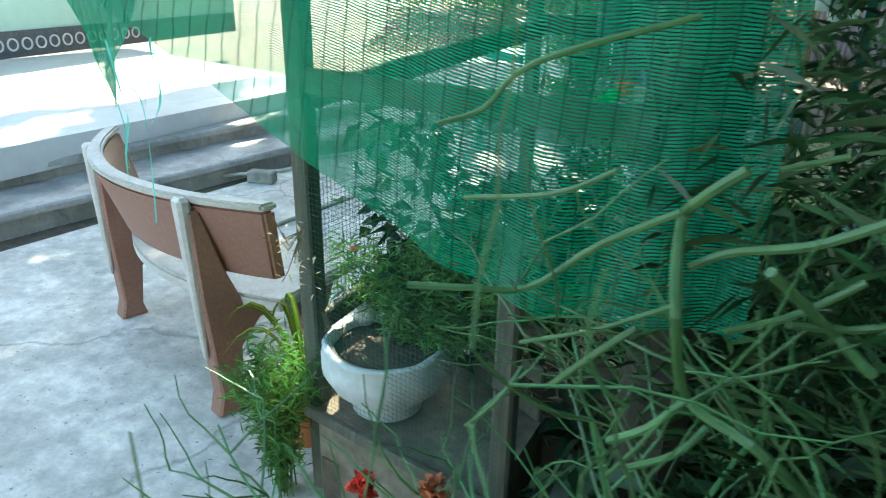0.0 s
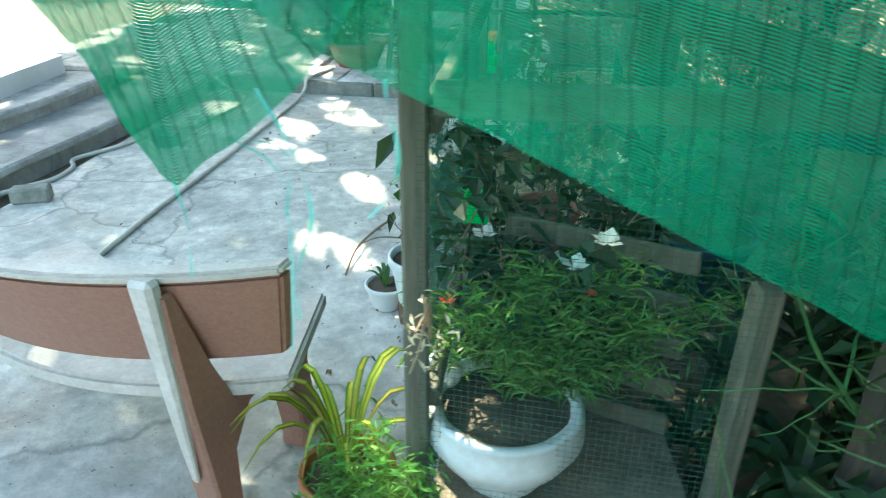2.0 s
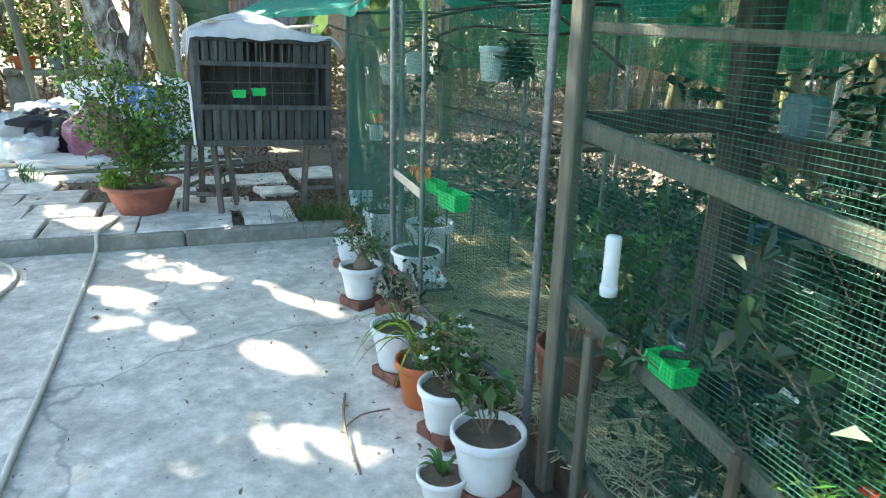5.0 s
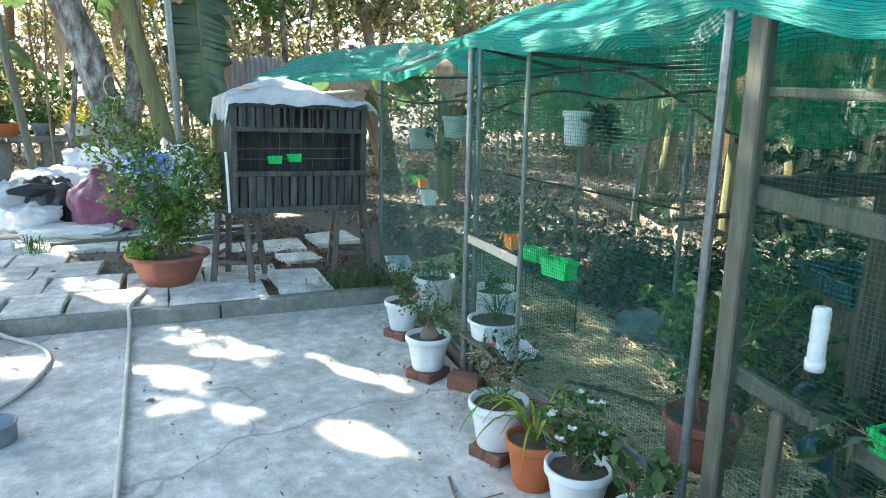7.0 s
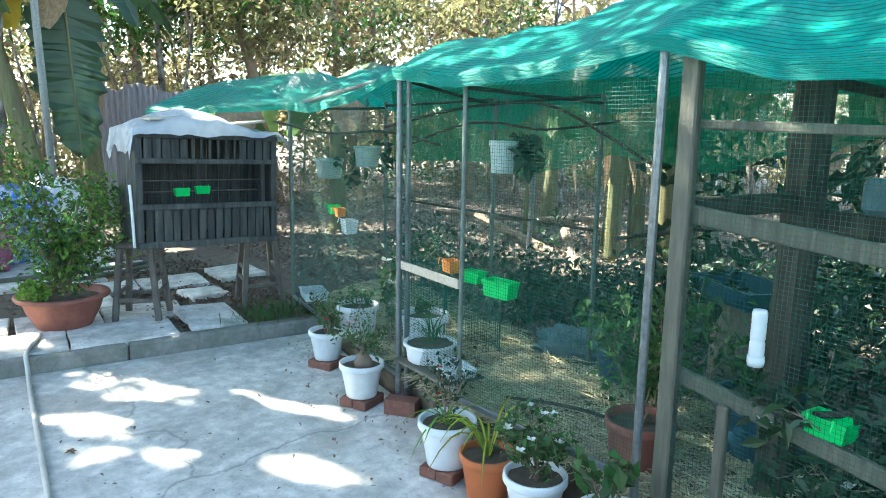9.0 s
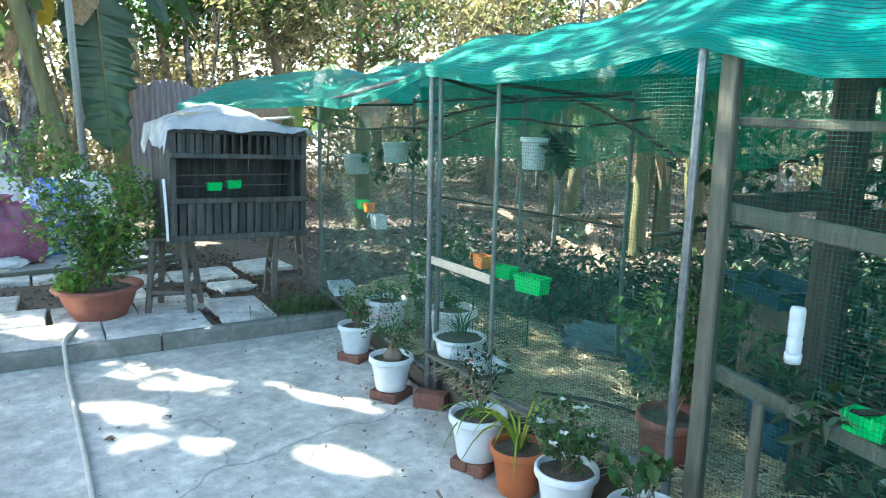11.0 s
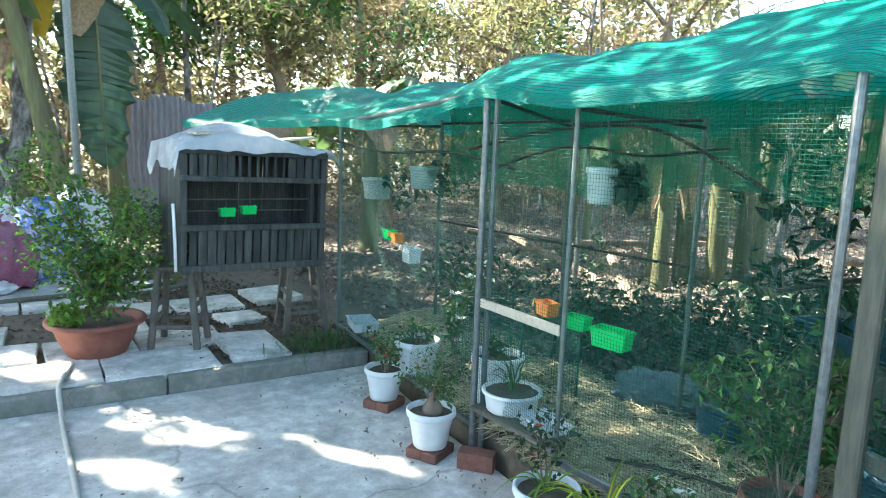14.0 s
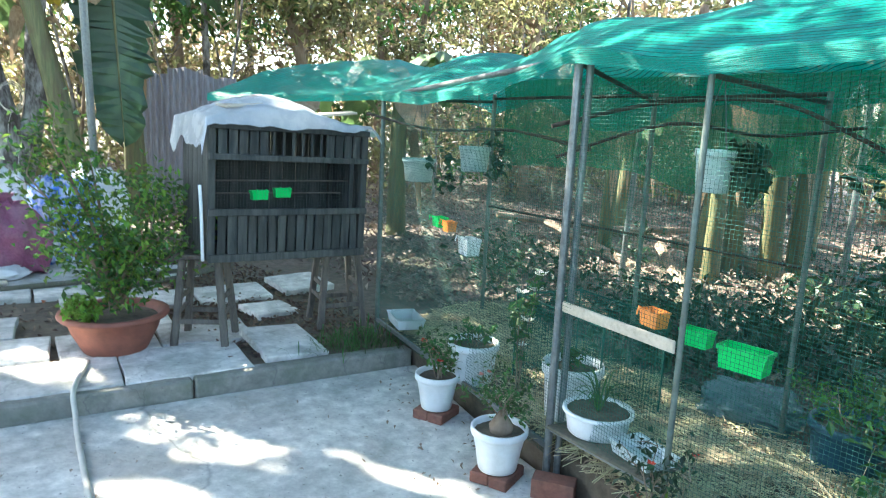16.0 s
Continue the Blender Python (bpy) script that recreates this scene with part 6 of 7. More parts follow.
rng = np.random.default_rng(77)
for pts, m in (([(-1.9, 7.9, 0.12), (-1.1, 7.75, 0.14), (-0.6, 7.5, 0.13), (-0.45, 7.45, 0.13)], WOOD_PALE), ([(-0.9, 7.3, 0.12), (0.3, 7.2, 0.14), (1.0, 7.3, 0.14)], WOOD_GREY), ([(0.0, 6.9, 0.12), (0.7, 6.95, 0.15), (1.25, 7.3, 0.13)], WOOD_GREY)):
    ob = part("pole_on_ground", tube(bmesh.new(), smooth_path(pts, 4), 0.022, 8, wobble=0.3), m)
    tagged(ob, "weathered stick lying over the loose slabs", "stick")

# paving slabs
pav = thing("paving", "loose uneven grey concrete paving slabs", "paving", kind="structure")
kd, kn = Vector((0.988, -0.157, 0)), Vector((0.157, 0.988, 0))
org = Vector((-1.24, 5.07, 0))


def slab_piece(u0, u1, v0, v1, z, tilt=(0, 0), rz=0.0, corner=0.012):
    bm = box((u1 - u0, v1 - v0, 0.05), None, 0.006)
    bmesh.ops.subdivide_edges(bm, edges=[e for e in bm.edges if e.calc_length() > 0.2], cuts=2)
    for v in bm.verts:
        v.co += corner * Vector(noise.noise_vector(v.co * 5 + Vector((u0 * 7, v0 * 5, 0)))) * Vector((1, 1, 0.3))
    ob = part("slab", bm, SLAB, pav)
    c = org + kd * (u0 + u1) / 2 + kn * (v0 + v1) / 2
    ob.matrix_basis = pose(c.x, c.y, z, tilt[0], tilt[1], math.degrees(math.atan2(kd.y, kd.x)) + rz)


slab_piece(0.01, 0.36, -0.03, 0.43, 0.105, (1, 0.5))
slab_piece(0.385, 1.02, -0.03, 0.46, 0.088)
slab_piece(1.025, 1.70, -0.03, 0.50, 0.086)
slab_piece(1.78, 2.18, 0.05, 0.62, 0.105, (2, 3), 3)
slab_piece(2.35, 2.78, 1.55, 2.05, 0.115, (1, -2), 5)
slab_piece(1.95, 2.3, 1.0, 1.3, 0.09, (2, 3), 14)
slab_piece(0.72, 1.27, 0.50, 0.96, 0.084, (0.6, -0.4), 1)
slab_piece(1.29, 1.86, 0.53, 1.0, 0.082, (-0.5, 0.6), -1)
slab_piece(0.80, 1.42, 1.0, 1.44, 0.084, (0.4, 0.5), 2)
for r in range(9):
    v = 0.5 + r * 0.49
    u = -2.5 + rng.uniform(0, 0.3)
    while u < (1.75 if r < 5 else 1.4):
        w = rng.uniform(0.36, 0.62)
        if r < 2 and u + w > 0.74:
            break
        if rng.uniform() > (0.05 if u < 1.0 else 0.22):
            slab_piece(u, u + w - 0.018, v + rng.uniform(0, 0.02), v + rng.uniform(0.455, 0.475), 0.078 + rng.uniform(0, 0.016), (rng.normal(0, 0.9), rng.normal(0, 0.9)), rng.normal(0, 1.5))
        u += w
for k in range(5):
    slab_piece(-2.2 + k * 0.44, -1.79 + k * 0.44, -0.02, 0.45, 0.09 + rng.uniform(0, 0.012), (rng.normal(0, 0.5), 0), rng.normal(0, 1))
# fallen leaves and grass between the slabs and under the hutch
n = 5200
pts = np.stack([rng.uniform(-3.0, 1.7, n), rng.uniform(5.15, 9.4, n), rng.uniform(0.078, 0.088, n)], -1)
pts[: n // 3] = np.stack([rng.uniform(0.35, 1.6, n // 3), rng.uniform(4.9, 7.4, n // 3), rng.uniform(0.08, 0.105, n // 3)], -1)
tagged(leaves("leaf_litter", pts, 0.05, 0.026, LITTER_DARK, rng=rng, droop=0.0), "dry brown leaves scattered between the slabs", "leaf litter", kind="stuff")
gv = bmesh.new()
for k in range(220):
    x, y = rng.normal(1.15, 0.16), rng.normal(4.85, 0.12)
    ribbon_leaf(gv, (x, y, 0.08), rng.uniform(0, 6.3), rng.uniform(0.05, 0.13), 0.006, rng.uniform(0.05, 0.16), 0.03, 4)
for k in range(60):
    ribbon_leaf(gv, (rng.normal(-1.02, 0.05), rng.normal(7.1, 0.08), 0.1), rng.uniform(0, 6.3), rng.uniform(0.05, 0.12), 0.008, rng.uniform(0.08, 0.2), 0.03, 4)
tagged(part("grass", gv, LEAF), "tufts of green grass by the kerb and slabs", "grass", kind="stuff")

# far table with pots
t = thing("garden_table", "low stone slab garden table on block legs under the tree", "table", pose(-0.75, 14.3, -0.03, 0, 0, 4))
part("tabletop", box((1.9, 0.8, 0.10), pose(0, 0, 0.72), 0.015), KERB, t)
for x in (-0.75, 0.05, 0.75):
    part("leg", box((0.34, 0.5, 0.67), pose(x, 0, 0.335), 0.015), KERB, t)
for k, (x, m, lm, r) in enumerate(((-1.35, POT_ORANGE, LEAF, 0.2), (-0.8, BOWL, LEAF, 0.2), (-0.25, POT_WHITE, LEAF_YELLOW, 0.26), (0.2, POT_RED, LEAF_LIGHT, 0.22))):
    p = pot("table_pot", x, 14.25, 0.74, r, 0.22, m, "broad garden pot with a leafy plant on the stone table", group="pots on the stone table")
    pts = blob_points(np.random.default_rng(k), 160, (0, 0, 0.38), (0.34, 0.3, 0.24), 0.2)
    leaves("foliage", pts, 0.12, 0.06, lm, p, rng=np.random.default_rng(k))

for label, a, b, r, m in (("grey metal pole standing behind the bonsai bowl", (0.775, 9.95, 0.0), (0.66, 9.95, 5.0), 0.045, PIPE),
                          ("leaning weathered wooden pole", (-0.91, 9.3, 0.0), (-1.31, 9.3, 3.6), 0.045, WOOD_GREY),
                          ("thin grey pole behind the aviary", (5.6, 3.6, -0.05), (5.6, 3.6, 2.3), 0.03, PIPE),
                          ("thin grey pole in the wood behind the aviary", (4.6, 5.3, -0.05), (4.6, 5.2, 2.6), 0.03, PIPE)):
    ob = part("pole", tube(bmesh.new(), [a, b], r, 10), m)
    tagged(ob, label, "pole")

# grey corrugated sheets standing among the trees
screen = thing("sheet_fence", "weathered grey corrugated sheets standing upright among the trees", "fence", pose(1.9, 12.6, 0))
for k in range(3):
    sv = []
    for j in range(9):
        for i in range(41):
            u, v = i / 40, j / 8
            x = 0.52 * (k + u)
            sv.append((x, -0.19 * x + 0.02 * k + 0.022 * math.sin(u * 2 * math.pi * 6) + 0.03 * noise.noise(Vector((x * 3, v * 2, 1))), (2.1 + 0.10 * (k % 2) + 0.05 * noise.noise(Vector((x * 6, 0, 4)))) * v))
    sf = [(j * 41 + i, j * 41 + i + 1, (j + 1) * 41 + i + 1, (j + 1) * 41 + i) for j in range(8) for i in range(40)]
    part_ob = rawpart("corrugated_sheet", sv, sf, CLOTH_GREY, screen, smooth=True)
    solid = part_ob.modifiers.new("thickness", "SOLIDIFY")
    solid.thickness = 0.006
for x in (0.05, 1.5):
    part("stake", tube(bmesh.new(), [(x, 0.10, -0.05), (x, 0.06, 1.9)], 0.03, 8), WOOD_GREY, screen)


# ---- trees ----
def trunk(parent, pts, r0, r1, material, name="trunk", sides=14, wob=0.25):
    path = smooth_path(pts, 6)
    n = len(path)
    return part(name, tube(bmesh.new(), path, [r0 + (r1 - r0) * i / (n - 1) for i in range(n)], sides, wobble=wob), material, parent, smooth=True)


tree = thing("shade_tree", "big leaning grey-barked tree with a forked trunk and a wide crown", "tree", pose(0.08, 11.1, -0.05))
trunk(tree, [(0.05, 0, 0), (0.0, 0, 0.6), (-0.1, 0, 1.4), (-0.45, -0.05, 2.6), (-1.1, -0.2, 4.4), (-2.0, -0.6, 6.5), (-2.8, -1.0, 8.5)], 0.27, 0.12, BARK)
trunk(tree, [(0.1, -0.05, 0.8), (0.28, -0.05, 1.6), (0.34, 0, 2.6), (0.5, 0.1, 4.2), (1.0, 0.2, 6.6)], 0.14, 0.07, BARK, "limb")
trunk(tree, [(-1.0, -0.2, 4.2), (-1.6, -1.4, 5.6), (-2.6, -3.2, 6.8)], 0.13, 0.05, BARK, "limb")
trunk(tree, [(-2.0, -0.6, 6.4), (-3.4, 0.8, 7.4), (-4.4, 2.4, 8.0)], 0.12, 0.04, BARK, "limb")

# coil of wire hung on the trunk's fork
coil = thing("wire_coil", "thin pale wire coil hung on the big tree's trunk", "wire", pose(0.06, 10.80, 1.75))
for k in range(3):
    r = 0.11 + 0.012 * k
    part("loop", tube(bmesh.new(), [(r * math.sin(a) + 0.01 * k, -0.02 + 0.012 * k, -r * 1.35 * (1 - math.cos(a)) + 0.02 * k) for a in [2 * math.pi * i / 28 for i in range(29)]], 0.0035, 6), HOSE, coil)
part("loose_end", tube(bmesh.new(), smooth_path([(0.02, -0.03, -0.28), (-0.04, -0.04, -0.55), (0.05, -0.03, -0.85), (0.0, -0.04, -1.05)], 5), 0.003, 6), HOSE, coil)

# crown: leaves thick overhead, out of view, thinned to place the sun patches
GAPS = ((-0.11, 4.20, 0.48, 0.13), (-0.58, 5.24, 0.52, 0.16), (-1.45, 6.1, 0.5, 0.14), (-0.44, 3.80, 0.32, 0.10), (-0.54, 3.45, 0.14, 0.06), (0.42, 3.60, 0.16, 0.03), (0.53, 3.26, 0.38, 0.05),
        (0.22, 2.64, 0.26, 0.10), (0.06, 1.98, 0.16, 0.08), (0.24, 1.83, 0.18, 0.09), (-1.15, 4.38, 0.22, 0.13), (1.00, -0.66, 0.70, 0.18), (-0.25, 3.2, 0.12, 0.06), (1.75, 4.9, 0.25, 0.10), (1.4, 1.6, 0.16, 0.1), (0.15, 0.9, 0.10, 0.04), (1.55, 3.66, 0.45, 0.26), (1.5, -1.75, 0.45, 0.22), (-0.5, 8.3, 0.7, 0.45), (-0.2, 7.6, 0.6, 0.3), (0.5, 7.8, 0.5, 0.3), (-1.4, 7.9, 0.5, 0.3), (0.25, 4.6, 0.35, 0.16), (-1.5, 7.6, 0.6, 0.22), (-2.3, 3.0, 0.5, 0.16), (-2.7, 1.2, 0.6, 0.2), (-2.2, 5.2, 0.5, 0.15), (-0.9, 7.0, 0.4, 0.12), (0.5, 7.0, 0.3, 0.10), (3.5, 5.6, 1.0, 0.4), (4.8, 6.9, 1.2, 0.6), (3.2, 7.6, 0.8, 0.4), (1.98, 2.34, 0.11, 0.07), (5.6, 5.4, 0.9, 0.4), (7.2, 4.6, 1.2, 0.5), (7.2, 6.9, 1.3, 0.6))
rng = np.random.default_rng(101)
N = 190000
q = np.stack([rng.uniform(-3.6, 9.0, N), rng.uniform(-3.4, 9.4, N)], -1)
h = rng.uniform(5.6, 7.2, N)
ok = np.ones(N, bool)
sx, sy = SUN_TO.x, SUN_TO.y
tear = np.array([noise.noise(Vector((a * 6, b * 6, 1.0))) for a, b in q])
for cx, cy, a, b in GAPS:
    dx, dy = q[:, 0] - cx, q[:, 1] - cy
    ok &= ((dx * sx + dy * sy) / (a + 0.04)) ** 2 + ((-dx * sy + dy * sx) / (b + 0.036)) ** 2 + 0.7 * tear > 1 - 0.5 * (rng.uniform(0, 1, N) < 0.10)
ok |= rng.uniform(0, 1, N) < 0.07
# ragged outer rim
rag = np.array([noise.noise(Vector((a * 0.8, b * 0.8, 3.0))) for a, b in q])
fine = np.array([noise.noise(Vector((a * 1.7, b * 1.1, 7.0))) for a, b in q])
ok &= (q[:, 0] > -3.1 + 0.6 * rag) & ((q[:, 0] < 4.3 + 0.5 * rag) | (fine + 0.6 * rag < -0.10)) & (q[:, 1] < 8.6 + 0.8 * rag)
ok &= (q[:, 0] < 1.45) | (rng.uniform(0, 1, N) < 0.28) | (q[:, 1] > 4.5) | (q[:, 0] > 3.2)
q, h = q[ok], h[ok]
k = h / math.sin(SUN_EL)
pts = np.stack([q[:, 0] + TO_SUN.x * k, q[:, 1] + TO_SUN.y * k - 11.1, h], -1)
leaves("crown", pts, 0.17, 0.09, LEAF, tree, rng=rng)


def wood_tree(x, y, h, r, lean, seed, crown=True, bark=BARK_BROWN, lm=LEAF):
    rng = np.random.default_rng(seed)
    t = thing("tree", "slender wild tree at the back of the garden" if crown else "bare grey tree stem in the thicket", "tree", pose(x, y, -0.1), "trees at the back")
    top = Vector((lean[0], lean[1], h))
    trunk(t, [(0, 0, 0), top * 0.35 + Vector((rng.normal(0, 0.1), 0, 0)), top * 0.7 + Vector((rng.normal(0, 0.15), 0, 0)), top], r, r * 0.35, bark, sides=9)
    tips = []
    for k in range(7):
        s = top * rng.uniform(0.35, 0.95)
        e = s + Vector((rng.normal(0, 1), rng.normal(0, 1), rng.uniform(0.3, 1.3))) * h * 0.16
        trunk(t, [s, s.lerp(e, 0.5) + Vector((0, 0, 0.1)), e], r * 0.4, r * 0.1, bark, "branch", 6)
        tips += [s.lerp(e, 0.5), e]
    if crown:
        p = np.concatenate([blob_points(rng, 150, e, (h * 0.12, h * 0.12, h * 0.08), 0.1) for e in tips])
        leaves("crown", p, 0.20, 0.10, lm, t, rng=rng)


# added out-of-view tree; its crown holds back sky light over the pen's end
t = thing("shade_tree", "added unseen dark-leaved tree that dims the sky over the pen's near end", "tree", pose(4.2, -1.6, -0.05))
trunk(t, [(0, 0, 0), (-0.05, 0.05, 1.2), (-0.3, 0.1, 2.4), (-0.7, 0.2, 3.9)], 0.19, 0.09, BARK_BROWN)
for e in ((-2.2, -1.5, 4.0), (-2.0, 1.8, 4.1), (0.6, 2.2, 4.0), (1.0, -1.6, 4.2), (-2.9, 0.3, 4.2)):
    trunk(t, [(-0.35, 0.1, 2.5), (e[0] * 0.5 - 0.2, e[1] * 0.5, 3.5), e], 0.09, 0.03, BARK_BROWN, "limb", 9)
rng = np.random.default_rng(54)
pts = np.concatenate([blob_points(rng, 420, (rng.uniform(-3.4, 1.8), rng.uniform(-3.4, 4.4), rng.uniform(3.5, 4.6)), (0.9, 0.9, 0.45), 0.1) for k in range(46)])
leaves("crown", pts, 0.19, 0.10, LEAF_DARK, t, rng=rng)

# tall hedge added outside the view to keep low sky light off the nets
rng = np.random.default_rng(57)
pts = np.concatenate([blob_points(rng, 300, (rng.uniform(0.8, 7.5), rng.uniform(-4.6, -3.6), rng.uniform(0.2, 3.6)), (0.7, 0.5, 0.6), 0.1) for k in range(46)])
tagged(leaves("hedge", pts, 0.17, 0.09, LEAF_DARK, rng=rng), "added unseen dark green hedge that cuts low sky light at the near end", "hedge", kind="stuff")

rng = np.random.default_rng(55)
spots = [(-3.5, 16, 7), (-1.8, 19, 8), (1.0, 17.5, 8), (2.6, 20, 9), (4.2, 16.5, 8), (5.2, 20, 9), (6.8, 17, 8), (8.5, 15, 7), (10, 18, 9), (11, 13, 8), (13, 10, 8), (14, 6, 8), (3.4, 13.8, 7), (5.6, 13.2, 7), (12, 2, 8), (11.5, -3, 7), (9.5, 11.5, 7), (-6, 18, 8), (7.4, 21, 9), (16, 13, 9)]
for k, (x, y, h) in enumerate(spots):
    wood_tree(x, y, h * rng.uniform(0.85, 1.15), rng.uniform(0.07, 0.17), (rng.normal(0, 0.7), rng.normal(0, 0.5)), 200 + k, True, BARK_BROWN if k % 3 else BARK, (LEAF, LEAF_OLIVE, LEAF_DRY)[k % 3])
for k in range(60):
    a = rng.uniform(-8, 88)
    d = rng.uniform(13, 21)
    wood_tree(-1.2 + d * math.sin(radians(a)), 0.2 + d * math.cos(radians(a)), rng.uniform(3, 6), rng.uniform(0.025, 0.06), (rng.normal(0, 0.8), 0), 300 + k, False, BARK if k % 2 else BARK_BROWN)


def banana(x, y, h, r, seed, nleaf=6, leaf_mat=BANANA_LEAF, label="banana plant with a pale green stem and ragged leaves", llen=1.7, lean=(0, 0), dry=4):
    rng = np.random.default_rng(seed)
    t = thing("banana_plant", label, "banana plant", pose(x, y, -0.06), "banana plants")
    top = Vector((lean[0], lean[1], h))
    trunk(t, [(0, 0, 0), top * 0.5, top], r, r * 0.6, BANANA_STEM, "stem", 14, 0.12)
    for k in range(nleaf):
        hd = 2 * math.pi * k / nleaf + rng.uniform(0, 0.8)
        bm = bmesh.new()
        hh, s = Vector((math.cos(hd), math.sin(hd), 0)), Vector((-math.sin(hd), math.cos(hd), 0))
        L, rise, droop = llen * rng.uniform(0.75, 1.2), rng.uniform(0.4, 1.0), rng.uniform(0.7, 1.5)
        prev = None
        n = 18
        for i in range(n + 1):
            u = i / n
            p = top + hh * L * u * 0.85 + Vector((0, 0, rise * math.sin(u * 1.9) - droop * u * u))
            w = 0.30 * math.sin(math.pi * min(1, max(0, (u - 0.12) / 0.9))) ** 0.6 + 0.012
            notch = 0.8 + 0.25 * rng.uniform()
            dz = -0.35 * w * rng.uniform(0.6, 1.6)
            row = [bm.verts.new(p - s * w * notch + Vector((0, 0, dz))), bm.verts.new(p + Vector((0, 0, 0.01))), bm.verts.new(p + s * w * notch + Vector((0, 0, dz)))]
            if prev:
                bm.faces.new((prev[0], prev[1], row[1], row[0]))
                bm.faces.new((prev[1], prev[2], row[2], row[1]))
            prev = row
        part("leaf", bm, leaf_mat if k % 4 != 3 else BANANA_DRY, t)
    for k in range(dry):
        a = rng.uniform(0, 6.3)
        bm = bmesh.new()
        ribbon_leaf(bm, top * rng.uniform(0.7, 0.95) + Vector((math.cos(a), math.sin(a), 0)) * r * 0.7, a, 0.35, 0.25, 0.05, rng.uniform(0.6, 1.4), 8)
        part("dry_leaf", bm, BANANA_DRY, t, "dry brown hanging leaf")


banana(0.90, 10.65, 3.5, 0.15, 400, 6, LEAF_YELLOW, "banana plant with a stout yellowish stem, sunlit from behind", 1.6, (-0.75, 0), 3)
banana(0.62, 11.7, 3.2, 0.14, 401, 5, BANANA_LEAF, "leaning banana plant with yellow-green stem", 1.6, (-1.1, 0.2), 3)
banana(1.75, 11.9, 3.6, 0.17, 402, 5, BANANA_DARK, "banana plant with dry brown leaves hanging round its stem", 1.6, (-0.1, 0), 12)
banana(-2.0, 15.5, 2.2, 0.14, 403, 7)
banana(-3.2, 14.2, 1.8, 0.14, 404, 7)
banana(3.3, 9.8, 1.9, 0.15, 405, 5, llen=1.2)
banana(4.4, 9.0, 2.0, 0.15, 406, 5, llen=1.3)
for k, (x, y, h) in enumerate(((5.8, 5.0, 2.6), (6.3, 5.4, 2.8), (6.55, 5.15, 2.6), (6.65, 4.75, 2.8), (6.95, 4.6, 2.7), (6.4, 6.9, 2.7), (7.6, 7.6, 2.8), (8.6, 5.2, 2.8), (7.2, 2.6, 2.8), (7.5, 2.9, 2.6))):
    banana(x, y, h * 0.86, rng.uniform(0.10, 0.15), 420 + k, 5, llen=1.3, lean=(rng.normal(0, 0.15), rng.normal(0, 0.15)), dry=2)

# one great dark banana leaf hanging down before the trees
t = thing("hanging_banana_leaf", "large dark green torn banana leaf hanging straight down", "leaf", pose(1.30, 11.2, 0))
bm, prev = bmesh.new(), None
rr = np.random.default_rng(6)
for i in range(25):
    u = i / 24
    w = 0.56 * math.sin(math.pi * min(1, 0.2 + 0.8 * u)) ** 0.5 * rr.uniform(0.7, 1.1) + 0.02
    z = 3.4 - 2.3 * u
    row = [bm.verts.new((-w * rr.uniform(0.7, 1.1) + 0.1 * u, 0.10 * rr.uniform(0, 1), z - 0.1 * rr.uniform())), bm.verts.new((0.1 * u, -0.03, z)), bm.verts.new((w * 0.9 + 0.1 * u, 0.12 * rr.uniform(0, 1), z - 0.12 * rr.uniform()))]
    if prev:
        bm.faces.new((prev[0], prev[1], row[1], row[0]))
        bm.faces.new((prev[1], prev[2], row[2], row[1]))
    prev = row
part("blade", bm, BANANA_DARK, t)
part("midrib", tube(bmesh.new(), [(0, -0.04, 3.4), (0.05, -0.045, 2.2), (0.1, -0.04, 1.1)], [0.02, 0.015, 0.006], 6), BANANA_STEM, t)

# taller far growth that closes the view
rng = np.random.default_rng(62)
far = []
for k in range(300):
    a, d = rng.uniform(-26, 60), rng.uniform(22, 30)
    far.append(blob_points(rng, 90, (-1.2 + d * math.sin(radians(a)), 0.2 + d * math.cos(radians(a)), rng.uniform(0.3, 8.5)), (1.3, 1.3, 0.9), 0.2))
far = np.concatenate(far)
tagged(leaves("far_foliage", far[::2], 0.42, 0.2, LEAF_OLIVE, rng=rng), "tall sunlit olive growth behind the thicket", "foliage", kind="stuff")
tagged(leaves("far_foliage", far[1::2], 0.42, 0.2, LEAF_DRY, rng=rng), "tall dry brownish growth behind the thicket", "foliage", kind="stuff")

# thicket at the back, and ground litter
rng = np.random.default_rng(60)
sets = {"leaf": [], "light": [], "dry": []}
for k in range(520):
    a, d = rng.uniform(-24, 118), rng.uniform(13.5, 23)
    c = (-1.2 + d * math.sin(radians(a)), 0.2 + d * math.cos(radians(a)), rng.uniform(0.2, 1) ** 1.5 * (4.4 if a < 45 else 2.4))
    key = ("leaf", "light", "dry", "dry", "light")[int(rng.integers(0, 5))]
    sets[key].append(blob_points(rng, 130, c, (rng.uniform(0.5, 1.2), rng.uniform(0.5, 1.2), rng.uniform(0.35, 0.8)), 0.2))
for key, m, label in (("leaf", LEAF, "dense green thicket at the back of the garden"), ("light", LEAF_OLIVE, "sunlit olive-green thicket at the back of the garden"), ("dry", LEAF_DRY_SHADED, "dry brown thicket at the back of the garden")):
    tagged(leaves("thicket", np.concatenate(sets[key]), 0.17, 0.085, m, rng=rng), label, "thicket", kind="stuff")
n = 70000
a, d = np.radians(rng.uniform(-25, 125, n)), 3.0 + 20 * rng.uniform(0, 1, n) ** 1.3
pts = np.stack([-1.2 + d * np.sin(a), 0.2 + d * np.cos(a), rng.uniform(-0.03, 0.05, n)], -1)
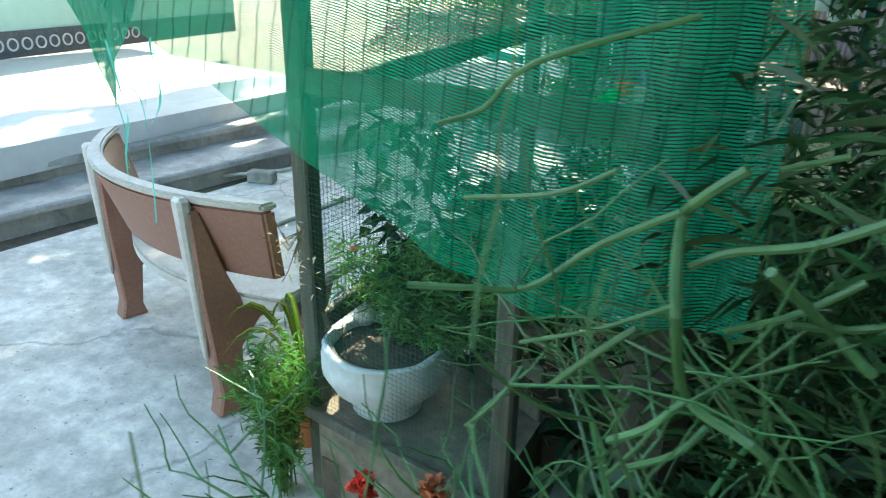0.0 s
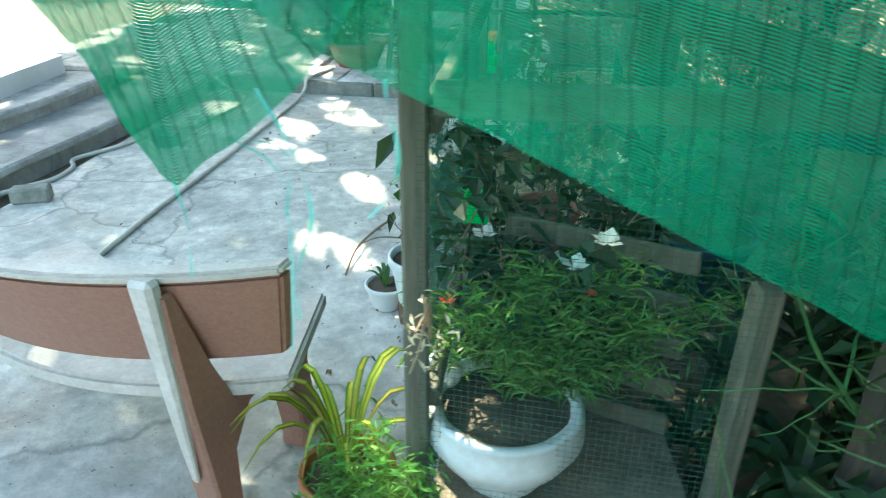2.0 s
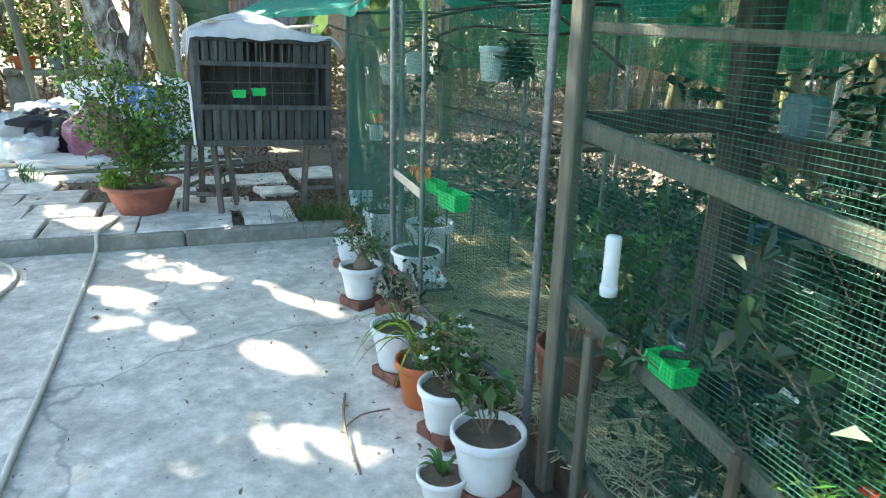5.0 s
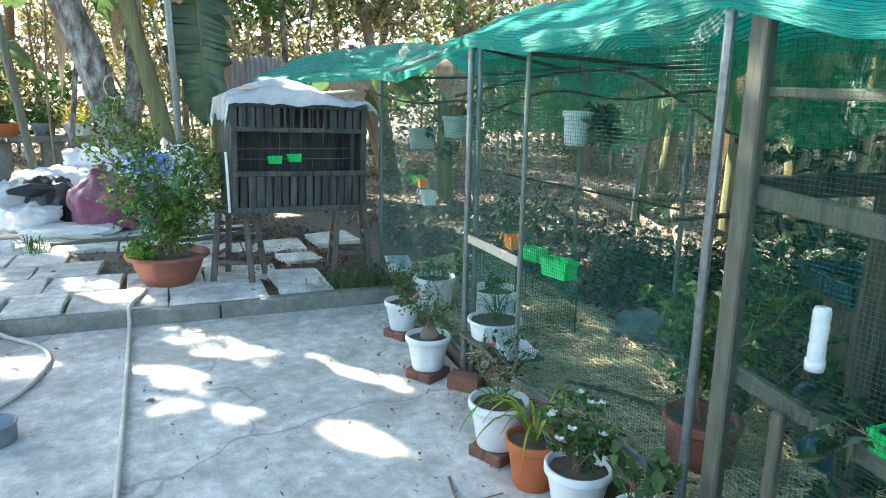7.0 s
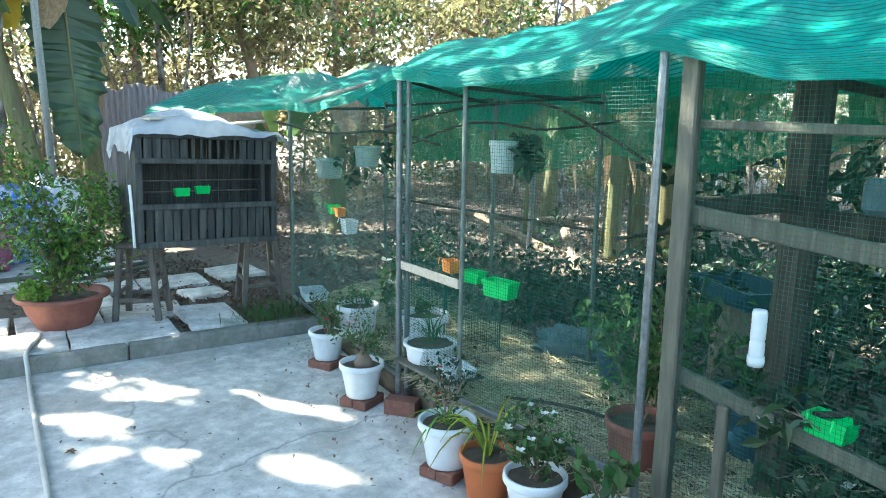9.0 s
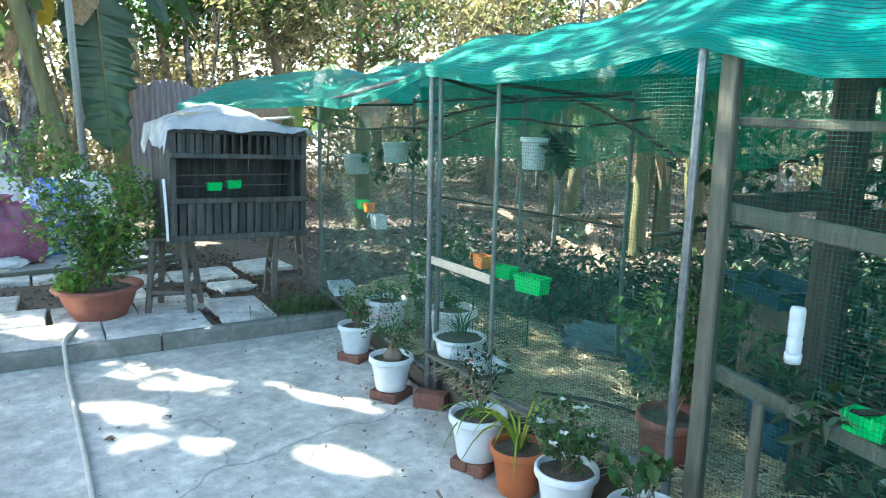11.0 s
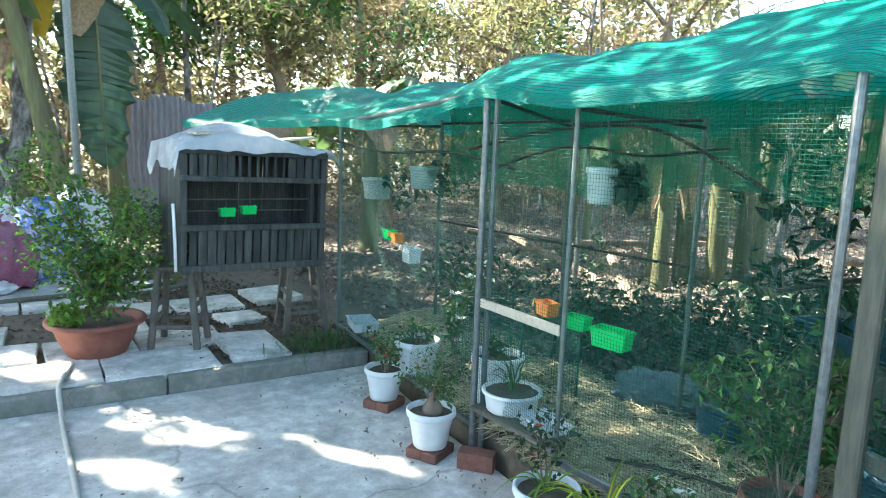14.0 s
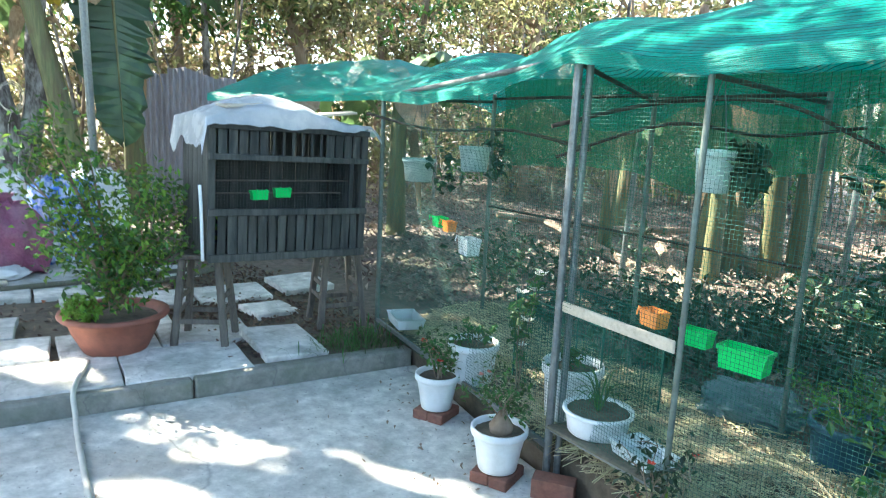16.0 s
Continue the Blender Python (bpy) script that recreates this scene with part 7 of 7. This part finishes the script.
pts = pts[(pts[:, 0] > 2.3) | (pts[:, 1] > 9.8)]
tagged(leaves("fallen_leaves", pts, 0.085, 0.045, LEAF_LITTER, rng=rng, droop=0.0), "thick layer of dry fallen leaves under the trees", "leaf litter", kind="stuff")
pts = []
for k in range(38):
    a, d = rng.uniform(38, 105), rng.uniform(4.0, 9.5)
    pts.append(blob_points(rng, 90, (-1.2 + d * math.sin(radians(a)), 0.2 + d * math.cos(radians(a)), 0.2), (0.45, 0.45, 0.35), 0.1))
pts = np.concatenate(pts)
pts = np.concatenate([pts] + [blob_points(rng, 110, (rng.uniform(2.5, 5.4), rng.uniform(0.4, 4.6), 0.15), (0.42, 0.42, 0.30), 0.1) for k in range(34)])
tagged(leaves("weeds", pts[pts[:, 0] > 2.3], 0.10, 0.05, LEAF_DARK, rng=rng), "low dark green weeds behind the aviary", "weeds", kind="stuff")
# dark shrubbery close behind the pen
pts = []
for k in range(34):
    c = (rng.uniform(2.3, 3.6), rng.uniform(-1.0, 2.3), rng.uniform(0.1, 1.5))
    pts.append(blob_points(rng, 110, c, (0.4, 0.4, 0.35), 0.15))
tagged(leaves("shrubbery", np.concatenate(pts), 0.13, 0.065, LEAF_DARK, rng=rng), "dense dark green shrubbery close behind the pen", "shrubs", kind="stuff")
# fallen stems behind the aviary
for k in range(9):
    a, d = rng.uniform(40, 75), rng.uniform(6.5, 12)
    c = Vector((-1.2 + d * math.sin(radians(a)), 0.2 + d * math.cos(radians(a)), 0.08))
    w = rng.uniform(0, math.pi)
    e = Vector((math.cos(w), math.sin(w), rng.uniform(0, 0.2))) * rng.uniform(0.8, 1.8)
    tagged(part("dead_log", tube(bmesh.new(), [c - e, c, c + e], rng.uniform(0.03, 0.07), 8, wobble=0.3), BARK_BROWN), "dry fallen stem lying in the leaf litter", "log", "fallen stems")

# cushions of green cloth and tubs in the pen
sack("folded blue-grey cloth bag lying on the aviary floor", 2.16, 2.72, 0.16, 0.36, 0.40, 0.12, CLOTH_TEAL, 21, 20)
p = pot("tub", 1.72, 1.35, 0.16, 0.20, 0.26, BLUE_PLASTIC, "dark blue plastic tub with a low leafy plant in the pen", 0, 0.9)
shrub(p, (0, 0, 0.2), 0.2, 0.2, 160, 0.05, 0.03, LEAF, 95, 6)
p = pot("plant_pot", 1.90, 2.18, 0.16, 0.15, 0.24, BLUE_PLASTIC, "dark blue plastic pot with a ferny plant inside the aviary", 0, 0.85)
shrub(p, (0, 0, 0.2), 0.24, 0.24, 420, 0.032, 0.012, FERN, 97, 10, None, 0, 0, 0.002)
open_tray("blue_basin", "shallow blue plastic basin behind the pen", 2.55, 1.85, 0.62, 0.5, 0.32, 0.10, BLUE_PLASTIC, 60, "basin")
ob = part("stump", tube(bmesh.new(), [(2.55, 1.85, -0.05), (2.55, 1.85, 0.62)], [0.16, 0.14], 12, wobble=0.2), BARK_BROWN)
tagged(ob, "cut tree stump carrying the blue basin", "stump")
nb = thing("nest_box", "weathered blue-grey plastic canister nest box hung in the pen", "nest box", pose(1.27, 0.86, 1.27, 0, 0, 70))
part("body", box((0.12, 0.09, 0.12), pose(0, 0, 0.085), 0.02), CLOTH_TEAL, nb)
part("strap", tube(bmesh.new(), [(0, 0, 0.14), (0.0, 0.0, 0.5)], 0.004, 6), HEXWIRE, nb)

# specks of dry leaf and dirt swept against the pots
rng = np.random.default_rng(91)
n = 230
y = rng.uniform(0.6, 4.5, n)
x = np.array([front_x(v) for v in y]) - np.abs(rng.normal(0, 0.25, n)) - 0.02
far = rng.uniform(0, 1, n) < 0.3
x[far] = rng.uniform(-1.1, 0.6, int(far.sum()))
tagged(leaves("leaf_specks", np.stack([x, y, np.full(n, 0.008)], -1), 0.028, 0.014, BARK_BROWN, rng=rng, droop=0.0), "small dark leaf scraps and dirt on the concrete", "leaf litter", kind="stuff")
